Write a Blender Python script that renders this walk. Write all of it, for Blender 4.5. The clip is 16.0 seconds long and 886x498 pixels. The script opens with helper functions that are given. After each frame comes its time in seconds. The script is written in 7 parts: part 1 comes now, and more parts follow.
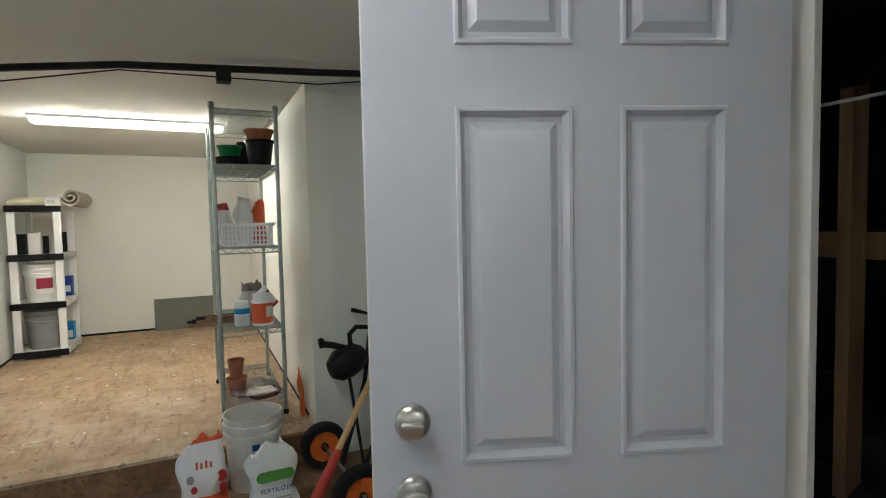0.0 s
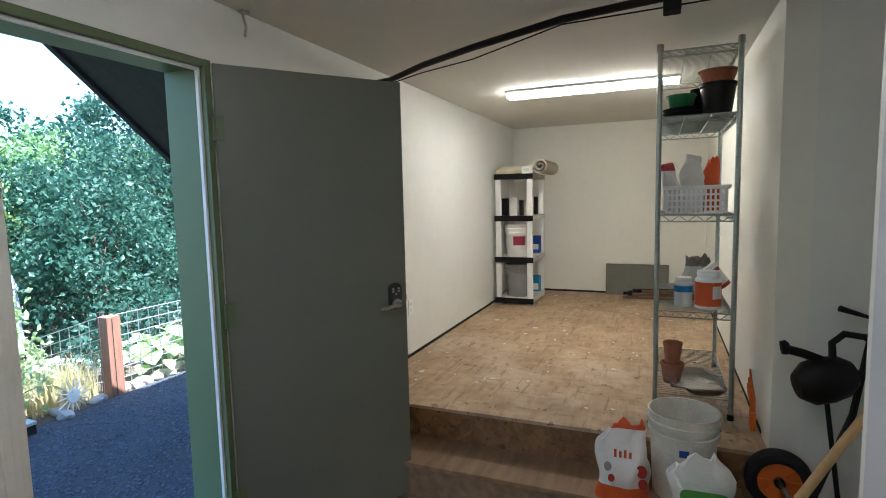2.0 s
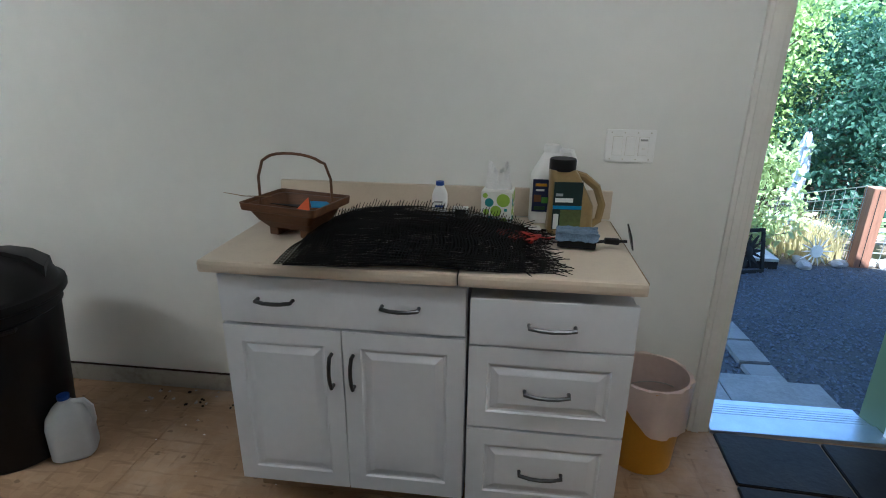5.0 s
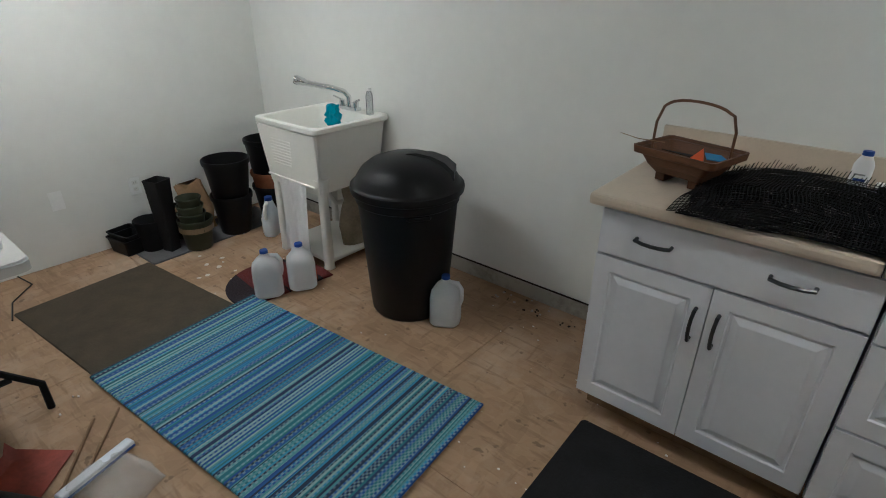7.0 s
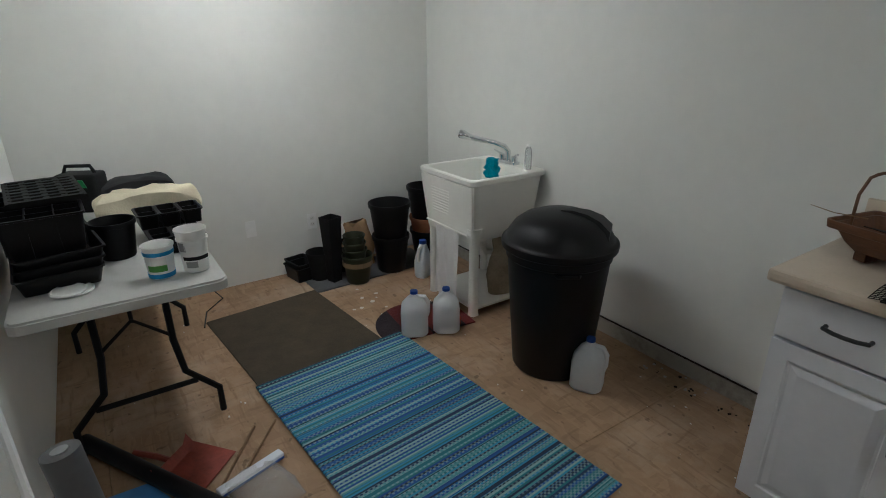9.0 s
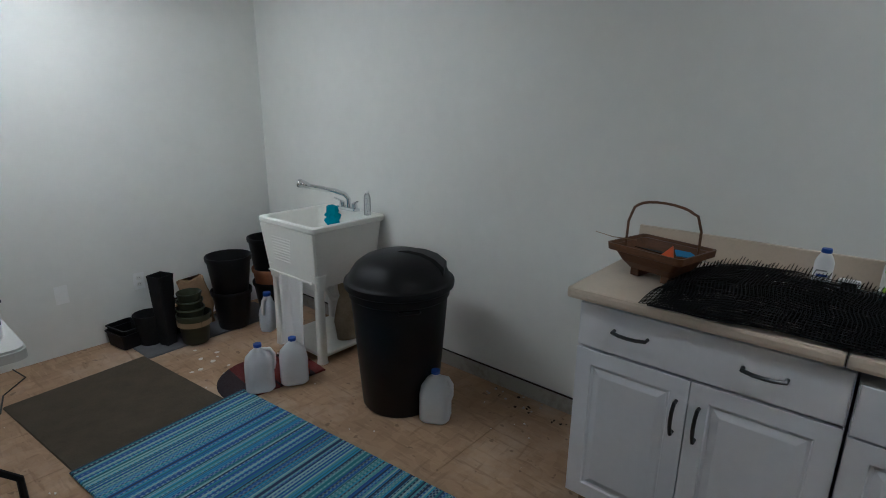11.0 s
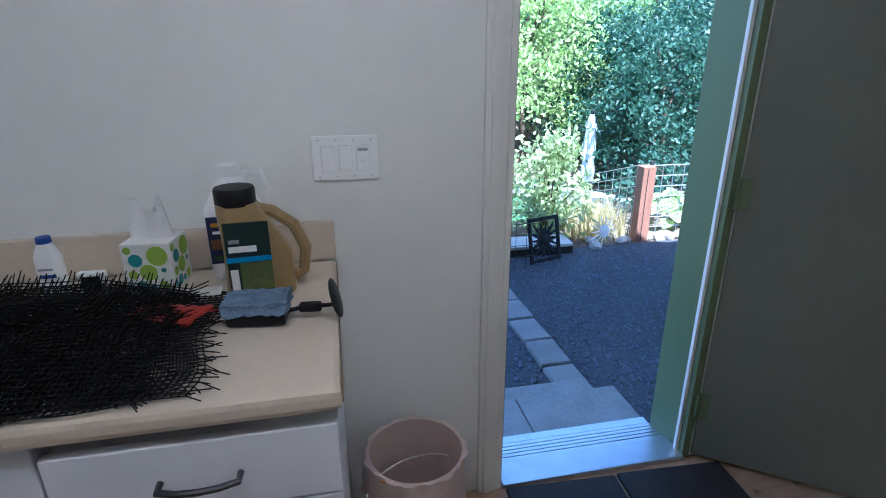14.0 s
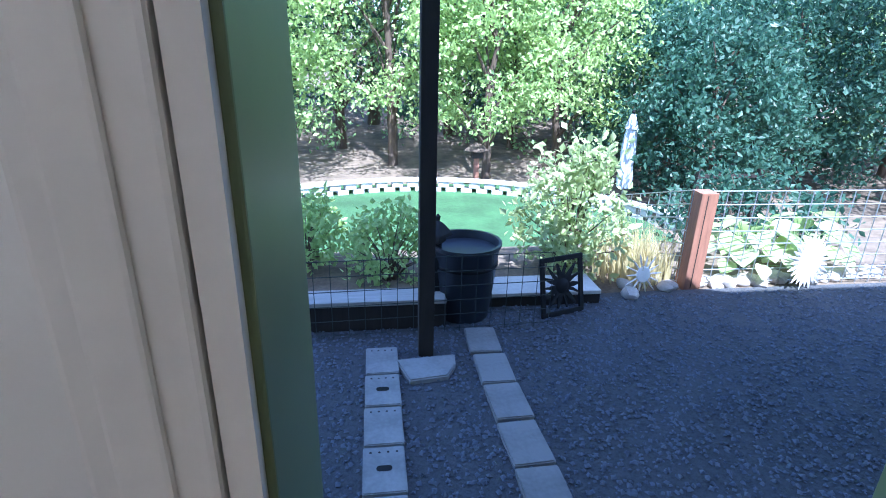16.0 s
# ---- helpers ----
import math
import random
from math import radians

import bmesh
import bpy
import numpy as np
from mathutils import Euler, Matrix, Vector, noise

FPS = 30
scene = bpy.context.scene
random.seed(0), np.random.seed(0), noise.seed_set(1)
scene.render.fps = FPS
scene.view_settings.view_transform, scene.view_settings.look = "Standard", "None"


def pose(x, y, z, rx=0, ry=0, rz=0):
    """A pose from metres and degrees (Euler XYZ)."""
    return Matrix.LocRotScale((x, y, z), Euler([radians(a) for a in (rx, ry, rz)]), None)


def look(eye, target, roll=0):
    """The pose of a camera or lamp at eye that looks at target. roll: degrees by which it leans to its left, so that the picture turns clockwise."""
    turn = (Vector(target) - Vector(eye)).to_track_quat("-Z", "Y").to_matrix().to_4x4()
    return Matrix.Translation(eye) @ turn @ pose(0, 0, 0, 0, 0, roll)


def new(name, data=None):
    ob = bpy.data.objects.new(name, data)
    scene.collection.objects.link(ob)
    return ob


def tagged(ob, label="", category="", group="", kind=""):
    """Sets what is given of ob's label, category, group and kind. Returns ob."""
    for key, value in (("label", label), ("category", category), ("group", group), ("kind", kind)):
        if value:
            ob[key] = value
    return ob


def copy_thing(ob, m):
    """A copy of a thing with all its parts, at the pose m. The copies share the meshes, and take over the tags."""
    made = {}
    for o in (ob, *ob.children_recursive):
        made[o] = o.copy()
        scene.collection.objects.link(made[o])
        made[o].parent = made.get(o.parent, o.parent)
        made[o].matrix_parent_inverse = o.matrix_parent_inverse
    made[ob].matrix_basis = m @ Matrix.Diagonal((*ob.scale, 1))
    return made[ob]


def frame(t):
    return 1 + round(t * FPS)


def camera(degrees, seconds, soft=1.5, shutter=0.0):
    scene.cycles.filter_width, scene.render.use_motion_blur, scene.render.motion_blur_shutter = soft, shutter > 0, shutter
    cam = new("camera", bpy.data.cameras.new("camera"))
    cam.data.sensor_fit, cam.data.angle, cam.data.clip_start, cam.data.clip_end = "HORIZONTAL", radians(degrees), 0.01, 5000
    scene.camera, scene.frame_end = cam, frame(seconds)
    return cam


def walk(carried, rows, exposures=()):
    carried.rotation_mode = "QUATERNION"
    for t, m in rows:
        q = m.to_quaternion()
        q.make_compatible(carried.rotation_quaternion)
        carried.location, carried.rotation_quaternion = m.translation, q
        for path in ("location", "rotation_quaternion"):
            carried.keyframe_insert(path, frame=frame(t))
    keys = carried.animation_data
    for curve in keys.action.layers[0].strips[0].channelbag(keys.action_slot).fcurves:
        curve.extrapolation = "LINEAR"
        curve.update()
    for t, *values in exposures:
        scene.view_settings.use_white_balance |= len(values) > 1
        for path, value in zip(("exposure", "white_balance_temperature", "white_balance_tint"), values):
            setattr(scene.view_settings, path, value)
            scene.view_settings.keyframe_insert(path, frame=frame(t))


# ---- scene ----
cam = camera(80.0, 16.0, soft=1.0)
PATH = [
    (0, (-1.268, -1.528, 1.529), (0.541, -2.374, 1.42), -1.2),
    (0.5, (-1.239, -1.509, 1.535), (0.718, -1.9, 1.396), -1.0),
    (1, (-1.166, -1.564, 1.525), (0.827, -1.513, 1.361), -0.9),
    (1.5, (-1.027, -1.622, 1.513), (0.93, -1.251, 1.33), -1.2),
    (2, (-0.858, -1.65, 1.504), (0.981, -0.889, 1.311), -1.3),
    (2.5, (-0.754, -1.697, 1.505), (0.849, -0.518, 1.305), -1.1),
    (3, (-0.735, -1.743, 1.521), (0.528, -0.209, 1.299), -1.0),
    (3.5, (-0.824, -1.865, 1.517), (0.075, -0.101, 1.235), -0.6),
    (4, (-0.848, -1.983, 1.497), (-0.360, -0.088, 1.081), -0.3),
    (4.2, (-0.849, -1.979, 1.482), (-0.546, -0.063, 0.995), -0.0),
    (6.3, (-1.052, -2.163, 1.474), (-1.833, -0.515, 0.655), 1.0),
    (6.5, (-1.074, -2.183, 1.475), (-1.961, -0.598, 0.639), 0.9),
    (7, (-1.125, -2.224, 1.518), (-2.27, -0.843, 0.634), 0.5),
    (7.5, (-1.158, -2.222, 1.518), (-2.531, -1.049, 0.659), -0.3),
    (8, (-1.171, -2.235, 1.525), (-2.681, -1.179, 0.747), -0.8),
    (8.2, (-1.169, -2.239, 1.533), (-2.724, -1.226, 0.786), -0.9),
    (10.3, (-1.081, -2.272, 1.541), (-2.563, -1.064, 0.954), 0.0),
    (10.5, (-1.075, -2.277, 1.547), (-2.497, -0.993, 0.972), 0.3),
    (11, (-1.018, -2.247, 1.526), (-2.263, -0.775, 0.994), 0.6),
    (11.5, (-0.946, -2.213, 1.52), (-1.939, -0.556, 1.001), 0.7),
    (12, (-0.852, -2.139, 1.5), (-1.58, -0.36, 0.947), -0.0),
    (12.5, (-0.73, -2.029, 1.475), (-1.148, -0.164, 0.886), -0.4),
    (13, (-0.615, -1.88, 1.471), (-0.68, 0.017, 0.842), -0.6),
    (13.5, (-0.542, -1.68, 1.451), (-0.314, 0.194, 0.792), -0.4),
    (14, (-0.482, -1.433, 1.45), (-0.108, 0.411, 0.772), -0.3),
    (14.5, (-0.325, -1.18, 1.428), (0.054, 0.663, 0.749), -0.2),
    (15, (-0.148, -0.888, 1.41), (0.211, 0.957, 0.728), 0.1),
    (15.5, (-0.016, -0.579, 1.402), (0.311, 1.271, 0.716), 0.4),
    (16, (0.079, -0.258, 1.387), (0.34, 1.594, 0.679), 1.4),
]
walk(cam, [(t, look(e, g, r)) for t, e, g, r in PATH],
     exposures=[(0, 2.6, 5100, 3), (1.5, 2.42, 5100, 4), (2.5, 2.29, 5000, 8), (4, 2.21, 4950, 4), (6.3, 2.34, 5000, 4), (8.2, 2.08, 5080, 4), (10.3, 1.77, 4900, 4), (11.5, 1.97, 4700, 6), (13.5, 2.3, 4600, 10), (14.3, 2.29, 4600, 13), (15.2, 2.22, 4600, 16), (16, 2.12, 4750, 16)])

# ---- light ----
world = bpy.data.worlds.new("world")
scene.world = world
world.use_nodes = True
wn = world.node_tree.nodes
sky = wn.new("ShaderNodeTexSky")
sky.sky_type, sky.sun_disc = "NISHITA", False
sky.sun_elevation, sky.sun_rotation = radians(60), radians(180)
wn["Background"].inputs["Strength"].default_value = 0.15
world.node_tree.links.new(sky.outputs[0], wn["Background"].inputs["Color"])


def lamp(name, kind, power, m, color=(1, 1, 1), **more):
    data = bpy.data.lights.new(name, kind)
    data.energy, data.color = power, color
    for k, v in more.items():
        if k == "angle":
            data.angle = v
        if k == "size":
            data.shape, data.size, data.size_y = "RECTANGLE", v[0], v[1]
    ob = new(name, data)
    ob.matrix_world = m
    return ob


SUN = Vector((0.10, -0.46, 0.86))
lamp("sun", "SUN", 5.0, look(SUN * 10, (0, 0, 0)), (1, 0.95, 0.86), angle=radians(0.5))


# ---- materials ----
def mat(name, color, rough=0.6, metal=0.0, var=0.12, scale=6.0, bump=0.0, bscale=60.0, island=0.0, obrand=0.0, trans=0.0, alpha=1.0, stretch=(1, 1, 1), color2=None, spec=0.5, ior=1.45, fine=0.5):
    """A surface with colour varied at two scales, grain in relief."""
    m = bpy.data.materials.new(name)
    m.use_nodes = True
    n, l = m.node_tree.nodes, m.node_tree.links
    b = n["Principled BSDF"]
    b.inputs["Roughness"].default_value, b.inputs["Metallic"].default_value = rough, metal
    b.inputs["Specular IOR Level"].default_value, b.inputs["IOR"].default_value = spec, ior
    b.inputs["Transmission Weight"].default_value = trans
    co = n.new("ShaderNodeTexCoord")
    mp = n.new("ShaderNodeMapping")
    mp.inputs["Scale"].default_value = stretch
    l.new(co.outputs["Object"], mp.inputs["Vector"])
    big, small = n.new("ShaderNodeTexNoise"), n.new("ShaderNodeTexNoise")
    big.inputs["Scale"].default_value, small.inputs["Scale"].default_value = scale, scale * 9
    big.inputs["Detail"].default_value, small.inputs["Detail"].default_value = 4, 3
    mix = n.new("ShaderNodeMath")
    mix.operation = "MULTIPLY_ADD"
    l.new(small.outputs["Fac"], mix.inputs[0])
    mix.inputs[1].default_value = fine
    l.new(big.outputs["Fac"], mix.inputs[2])
    last = mix.outputs[0]
    for use, node, out in ((island, "ShaderNodeNewGeometry", "Random Per Island"), (obrand, "ShaderNodeObjectInfo", "Random")):
        if use:
            g = n.new(node)
            a = n.new("ShaderNodeMath")
            a.operation = "MULTIPLY_ADD"
            l.new(g.outputs[out], a.inputs[0])
            a.inputs[1].default_value = use
            l.new(last, a.inputs[2])
            last = a.outputs[0]
    ramp = n.new("ShaderNodeValToRGB")
    c = Vector(color)
    c2 = Vector(color2) if color2 else c * (1 + var)
    c1 = c * (1 - var) if not color2 else c
    ramp.color_ramp.elements[0].position, ramp.color_ramp.elements[1].position = 0.45, 1.05 + (island + obrand) * 0.8
    ramp.color_ramp.elements[0].color, ramp.color_ramp.elements[1].color = (*c1, 1), (*c2, 1)
    l.new(last, ramp.inputs[0])
    l.new(ramp.outputs[0], b.inputs["Base Color"])
    for tex in (big, small):
        l.new(mp.outputs[0], tex.inputs["Vector"])
    if bump:
        t = n.new("ShaderNodeTexNoise")
        t.inputs["Scale"].default_value, t.inputs["Detail"].default_value = bscale, 4
        l.new(mp.outputs[0], t.inputs["Vector"])
        bp = n.new("ShaderNodeBump")
        bp.inputs["Strength"].default_value, bp.inputs["Distance"].default_value = bump, 0.01
        l.new(t.outputs["Fac"], bp.inputs["Height"])
        l.new(bp.outputs[0], b.inputs["Normal"])
    if alpha < 1:
        b.inputs["Alpha"].default_value = alpha
    return m


def glow(name, color, strength):
    m = bpy.data.materials.new(name)
    m.use_nodes = True
    b = m.node_tree.nodes["Principled BSDF"]
    b.inputs["Emission Color"].default_value, b.inputs["Emission Strength"].default_value = (*color, 1), strength
    b.inputs["Base Color"].default_value = (*color, 1)
    return m


def osb(name, dark, light, flake=24.0, bump=0.15, mottle=1.0, strand=1.0):
    """Strand board: pressed flakes of many tones with worn, dusty patches."""
    m = mat(name, light, 0.75, var=0.1)
    n, l = m.node_tree.nodes, m.node_tree.links
    b = n["Principled BSDF"]
    co = n.new("ShaderNodeTexCoord")
    warp = n.new("ShaderNodeTexNoise")
    warp.inputs["Scale"].default_value = 5
    l.new(co.outputs["Object"], warp.inputs["Vector"])
    add = n.new("ShaderNodeVectorMath")
    add.operation = "MULTIPLY_ADD"
    l.new(warp.outputs["Color"], add.inputs[0])
    add.inputs[1].default_value = (0.12, 0.12, 0.12)
    l.new(co.outputs["Object"], add.inputs[2])
    cells = []
    for sx, sy in ((1.0, 3.2), (2.6, 1.0)):
        mp = n.new("ShaderNodeMapping")
        mp.inputs["Scale"].default_value = (sx, sy, sy)
        mp.inputs["Rotation"].default_value = (0, 0, 0.5 if sx > 1 else -0.2)
        l.new(add.outputs[0], mp.inputs["Vector"])
        v = n.new("ShaderNodeTexVoronoi")
        v.inputs["Scale"].default_value = flake / 2.5
        l.new(mp.outputs[0], v.inputs["Vector"])
        cells.append(v)
    bw = []
    for v in cells:
        s = n.new("ShaderNodeSeparateColor")
        l.new(v.outputs["Color"], s.inputs[0])
        bw.append(s.outputs[0])
    a = n.new("ShaderNodeMath")
    a.operation = "ADD"
    l.new(bw[0], a.inputs[0])
    l.new(bw[1], a.inputs[1])
    big = n.new("ShaderNodeTexNoise")
    big.inputs["Scale"].default_value, big.inputs["Detail"].default_value = 2.2, 5
    l.new(co.outputs["Object"], big.inputs["Vector"])
    k = n.new("ShaderNodeMath")
    k.operation = "MULTIPLY_ADD"
    soft = n.new("ShaderNodeMath")
    soft.operation = "MULTIPLY_ADD"
    soft.inputs[1].default_value, soft.inputs[2].default_value = mottle, 1 - mottle
    l.new(a.outputs[0], soft.inputs[0])
    l.new(big.outputs["Fac"], k.inputs[0])
    k.inputs[1].default_value = 2.2
    l.new(soft.outputs[0], k.inputs[2])
    r = n.new("ShaderNodeValToRGB")
    r.color_ramp.elements[0].position, r.color_ramp.elements[1].position = 0.0, 1.0
    r.color_ramp.elements[0].color, r.color_ramp.elements[1].color = (*dark, 1), (*light, 1)
    d = n.new("ShaderNodeMapRange")
    d.inputs["From Min"].default_value, d.inputs["From Max"].default_value = 0.7, 3.2
    l.new(k.outputs[0], d.inputs["Value"])
    l.new(d.outputs[0], r.inputs[0])
    l.new(r.outputs[0], b.inputs["Base Color"])
    dust = n.new("ShaderNodeTexNoise")
    dust.inputs["Scale"].default_value, dust.inputs["Detail"].default_value, dust.inputs["Roughness"].default_value = 1.1, 8, 0.7
    l.new(co.outputs["Object"], dust.inputs["Vector"])
    dr = n.new("ShaderNodeMapRange")
    dr.inputs["From Min"].default_value, dr.inputs["From Max"].default_value, dr.inputs["To Max"].default_value = 0.52, 0.74, 0.55
    l.new(dust.outputs["Fac"], dr.inputs["Value"])
    dm = n.new("ShaderNodeMix")
    dm.data_type = "RGBA"
    dm.inputs[7].default_value = (0.56, 0.49, 0.40, 1) if light[0] > 0.41 else (*dark, 1)
    l.new(dr.outputs[0], dm.inputs[0])
    l.new(r.outputs[0], dm.inputs[6])
    # long dark strands and small scuffs
    col = dm.outputs[2]
    for sx, sy, turn, lo, hi, top, tone in ((5.0, 34.0, 0.1, 0.58, 0.68, 0.55, dark), (30.0, 6.0, 0.35, 0.60, 0.70, 0.5, dark), (9.0, 60.0, -0.25, 0.60, 0.68, 0.4, light), (16.0, 20.0, 0.6, 0.66, 0.70, 0.6, (dark[0] * 0.4, dark[1] * 0.4, dark[2] * 0.4))):
        mp = n.new("ShaderNodeMapping")
        mp.inputs["Scale"].default_value, mp.inputs["Rotation"].default_value = (sx, sy, sy), (0, 0, turn)
        l.new(co.outputs["Object"], mp.inputs["Vector"])
        st = n.new("ShaderNodeTexNoise")
        st.inputs["Scale"].default_value, st.inputs["Detail"].default_value = 1.0, 2.5
        l.new(mp.outputs[0], st.inputs["Vector"])
        sr = n.new("ShaderNodeMapRange")
        sr.inputs["From Min"].default_value, sr.inputs["From Max"].default_value, sr.inputs["To Max"].default_value = lo, hi, top * strand
        l.new(st.outputs["Fac"], sr.inputs["Value"])
        sm = n.new("ShaderNodeMix")
        sm.data_type = "RGBA"
        sm.inputs[7].default_value = (*tone, 1)
        l.new(sr.outputs[0], sm.inputs[0])
        l.new(col, sm.inputs[6])
        col = sm.outputs[2]
    l.new(col, b.inputs["Base Color"])
    bp = n.new("ShaderNodeBump")
    bp.inputs["Strength"].default_value, bp.inputs["Distance"].default_value = bump, 0.004
    l.new(a.outputs[0], bp.inputs["Height"])
    l.new(bp.outputs[0], b.inputs["Normal"])
    return m


WALL = mat("wall_paint", (0.74, 0.74, 0.71), 0.55, var=0.04, scale=1.4, bump=0.05, bscale=140)
WALL_BACK = mat("wall_paint_cream", (0.78, 0.77, 0.70), 0.55, var=0.03, scale=1.4, bump=0.05, bscale=140)
CEIL = mat("ceiling_paint", (0.66, 0.65, 0.60), 0.8, var=0.03, scale=2, bump=0.12, bscale=90)
OSB = osb("strand_board", (0.22, 0.14, 0.075), (0.53, 0.385, 0.235), 20, 0.1, 0.6)
OSB_WORN = osb("worn_strand_board", (0.20, 0.125, 0.068), (0.44, 0.295, 0.175), 22, 0.02, 0.5, 0.9)
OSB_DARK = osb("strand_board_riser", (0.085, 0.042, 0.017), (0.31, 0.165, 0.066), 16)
PLY = mat("worn_plywood", (0.225, 0.14, 0.072), 0.7, var=0.3, scale=3, stretch=(1, 8, 8), bump=0.1)
GREEN = mat("green_trim_paint", (0.125, 0.165, 0.080), 0.45, var=0.05, scale=3)
DOORGREY = mat("grey_door_paint", (0.158, 0.168, 0.134), 0.42, var=0.05, scale=3, bump=0.04, bscale=200)
WHITE = mat("white_paint", (0.72, 0.72, 0.74), 0.4, var=0.03, scale=3)
DOORWHITE = mat("white_door_paint", (0.52, 0.53, 0.59), 0.3, var=0.03, scale=2, bump=0.04, bscale=180)
TRIM = mat("casing_paint", (0.70, 0.69, 0.65), 0.5, var=0.07, scale=5, bump=0.05)
CABWHITE = mat("cabinet_foil", (0.70, 0.71, 0.75), 0.35, var=0.04, scale=4)
STEEL = mat("brushed_steel", (0.55, 0.53, 0.50), 0.3, 1.0, var=0.1, scale=20)
CHROME = mat("chrome", (0.75, 0.76, 0.78), 0.12, 1.0, var=0.05)
ZINC = mat("zinc_wire", (0.36, 0.40, 0.38), 0.34, 1.0, var=0.15, scale=40)
NICKEL = mat("dark_nickel", (0.09, 0.09, 0.095), 0.32, 1.0, var=0.2, scale=30)
BLACK = mat("black_plastic", (0.0055, 0.0055, 0.006), 0.45, spec=0.3, var=0.3, scale=8, bump=0.05, bscale=120)
BLACKM = mat("black_matte_plastic", (0.009, 0.009, 0.0095), 0.65, spec=0.25, var=0.3, scale=12, bump=0.1)
RUBBER = mat("black_rubber", (0.011, 0.011, 0.012), 0.8, spec=0.3, var=0.3, scale=9, bump=0.25, bscale=150)
WPLASTIC = mat("white_plastic", (0.82, 0.82, 0.81), 0.4, var=0.04, scale=8)
SINKW = mat("sink_plastic", (0.82, 0.81, 0.76), 0.3, var=0.03, scale=4)
LAMINATE = mat("beige_laminate", (0.56, 0.48, 0.38), 0.35, var=0.06, scale=14, fine=0.9)
SILL = mat("aluminium_sill", (0.55, 0.58, 0.62), 0.35, 0.85, var=0.1, scale=12)
DIRT = mat("crawlspace_dirt", (0.10, 0.085, 0.07), 0.95, var=0.4, scale=5, bump=0.6, bscale=20)
LUMBER = mat("lumber", (0.46, 0.30, 0.16), 0.7, var=0.25, scale=2.5, stretch=(8, 8, 1), bump=0.1)
TARP = mat("black_tarp", (0.02, 0.024, 0.032), 0.35, var=0.3, scale=4, bump=0.5, bscale=12)
# dark wood, also the near-black that darkens the unlit crawl space
DARKWOOD_SHADE = mat("dark_wood_and_shade", (0.020, 0.016, 0.013), 0.85, var=0.3, scale=3, stretch=(6, 6, 1))
CEDAR = mat("cedar_post", (0.25, 0.12, 0.075), 0.7, var=0.25, scale=3, stretch=(10, 10, 1), bump=0.15)
CONCRETE = mat("concrete", (0.215, 0.215, 0.21), 0.85, var=0.25, scale=5, bump=0.3, bscale=70)
PAVER = mat("grey_paver", (0.165, 0.162, 0.155), 0.85, var=0.25, scale=6, bump=0.3, bscale=60, obrand=0.35)
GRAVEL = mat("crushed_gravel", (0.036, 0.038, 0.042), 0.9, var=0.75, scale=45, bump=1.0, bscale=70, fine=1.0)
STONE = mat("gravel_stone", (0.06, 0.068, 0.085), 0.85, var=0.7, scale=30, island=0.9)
TURF = mat("turf", (0.035, 0.085, 0.03), 0.9, var=0.4, scale=1.2, bump=0.5, bscale=150)
SOIL = mat("soil_and_needles", (0.13, 0.10, 0.07), 0.95, var=0.5, scale=3, bump=0.6, bscale=30)
BARK = mat("bark", (0.09, 0.065, 0.045), 0.9, var=0.4, scale=6, stretch=(4, 4, 0.6), bump=0.6, bscale=12)
BLOCK = mat("wall_block", (0.40, 0.39, 0.38), 0.9, var=0.2, scale=5, bump=0.3, obrand=0.4)


# ---- builders ----
def part(name, bm, material, parent=None, label="", smooth=False, keep=False):
    me = bpy.data.meshes.new(name)
    bm.normal_update()
    if smooth:
        for f in bm.faces:
            f.smooth = True
    bm.to_mesh(me)
    bm.free()
    if smooth:
        me.set_sharp_from_angle(angle=radians(40))
    for m in (material if isinstance(material, (list, tuple)) else [material]):
        me.materials.append(m)
    ob = new(name, me)
    ob.parent = parent
    if label:
        ob["label"] = label
    return ob


def thing(name, label, category, at=(0, 0, 0), turn=0.0, group="", kind=""):
    ob = new(name)
    ob.matrix_world = pose(*at, 0, 0, turn)
    ob.empty_display_size = 0.1
    return tagged(ob, label, category, group, kind)


def box(lo, hi, bevel=0.0, bm=None, m=None, seg=2):
    """A block between two corners, its edges rounded, added to bm."""
    t = bmesh.new()
    bmesh.ops.create_cube(t, size=1)
    c = (Vector(lo) + Vector(hi)) / 2
    s = Vector(hi) - Vector(lo)
    for v in t.verts:
        v.co = Vector((v.co.x * s.x, v.co.y * s.y, v.co.z * s.z)) + c
    if bevel:
        bmesh.ops.bevel(t, geom=t.edges[:], offset=bevel, segments=seg, affect="EDGES", profile=0.6)
    if m is not None:
        t.transform(m)
    return join(bm, t)


def join(bm, t):
    if bm is None:
        return t
    me = bpy.data.meshes.new("tmp")
    t.to_mesh(me)
    t.free()
    bm.from_mesh(me)
    bpy.data.meshes.remove(me)
    return bm


def lathe(profile, n=32, bm=None, m=None, squash=(1, 1)):
    """A turned shape from (radius, height) pairs."""
    t = bmesh.new()
    rings = []
    for r, z in profile:
        if r < 1e-4:
            rings.append([t.verts.new((0, 0, z))])
        else:
            rings.append([t.verts.new((r * squash[0] * math.cos(2 * math.pi * i / n), r * squash[1] * math.sin(2 * math.pi * i / n), z)) for i in range(n)])
    for a, b in zip(rings, rings[1:]):
        for i in range(n):
            j = (i + 1) % n
            q = [a[i % len(a)], a[j % len(a)], b[j % len(b)], b[i % len(b)]]
            q = list(dict.fromkeys(q))
            if len(q) > 2:
                t.faces.new(q)
    if m is not None:
        t.transform(m)
    return join(bm, t)


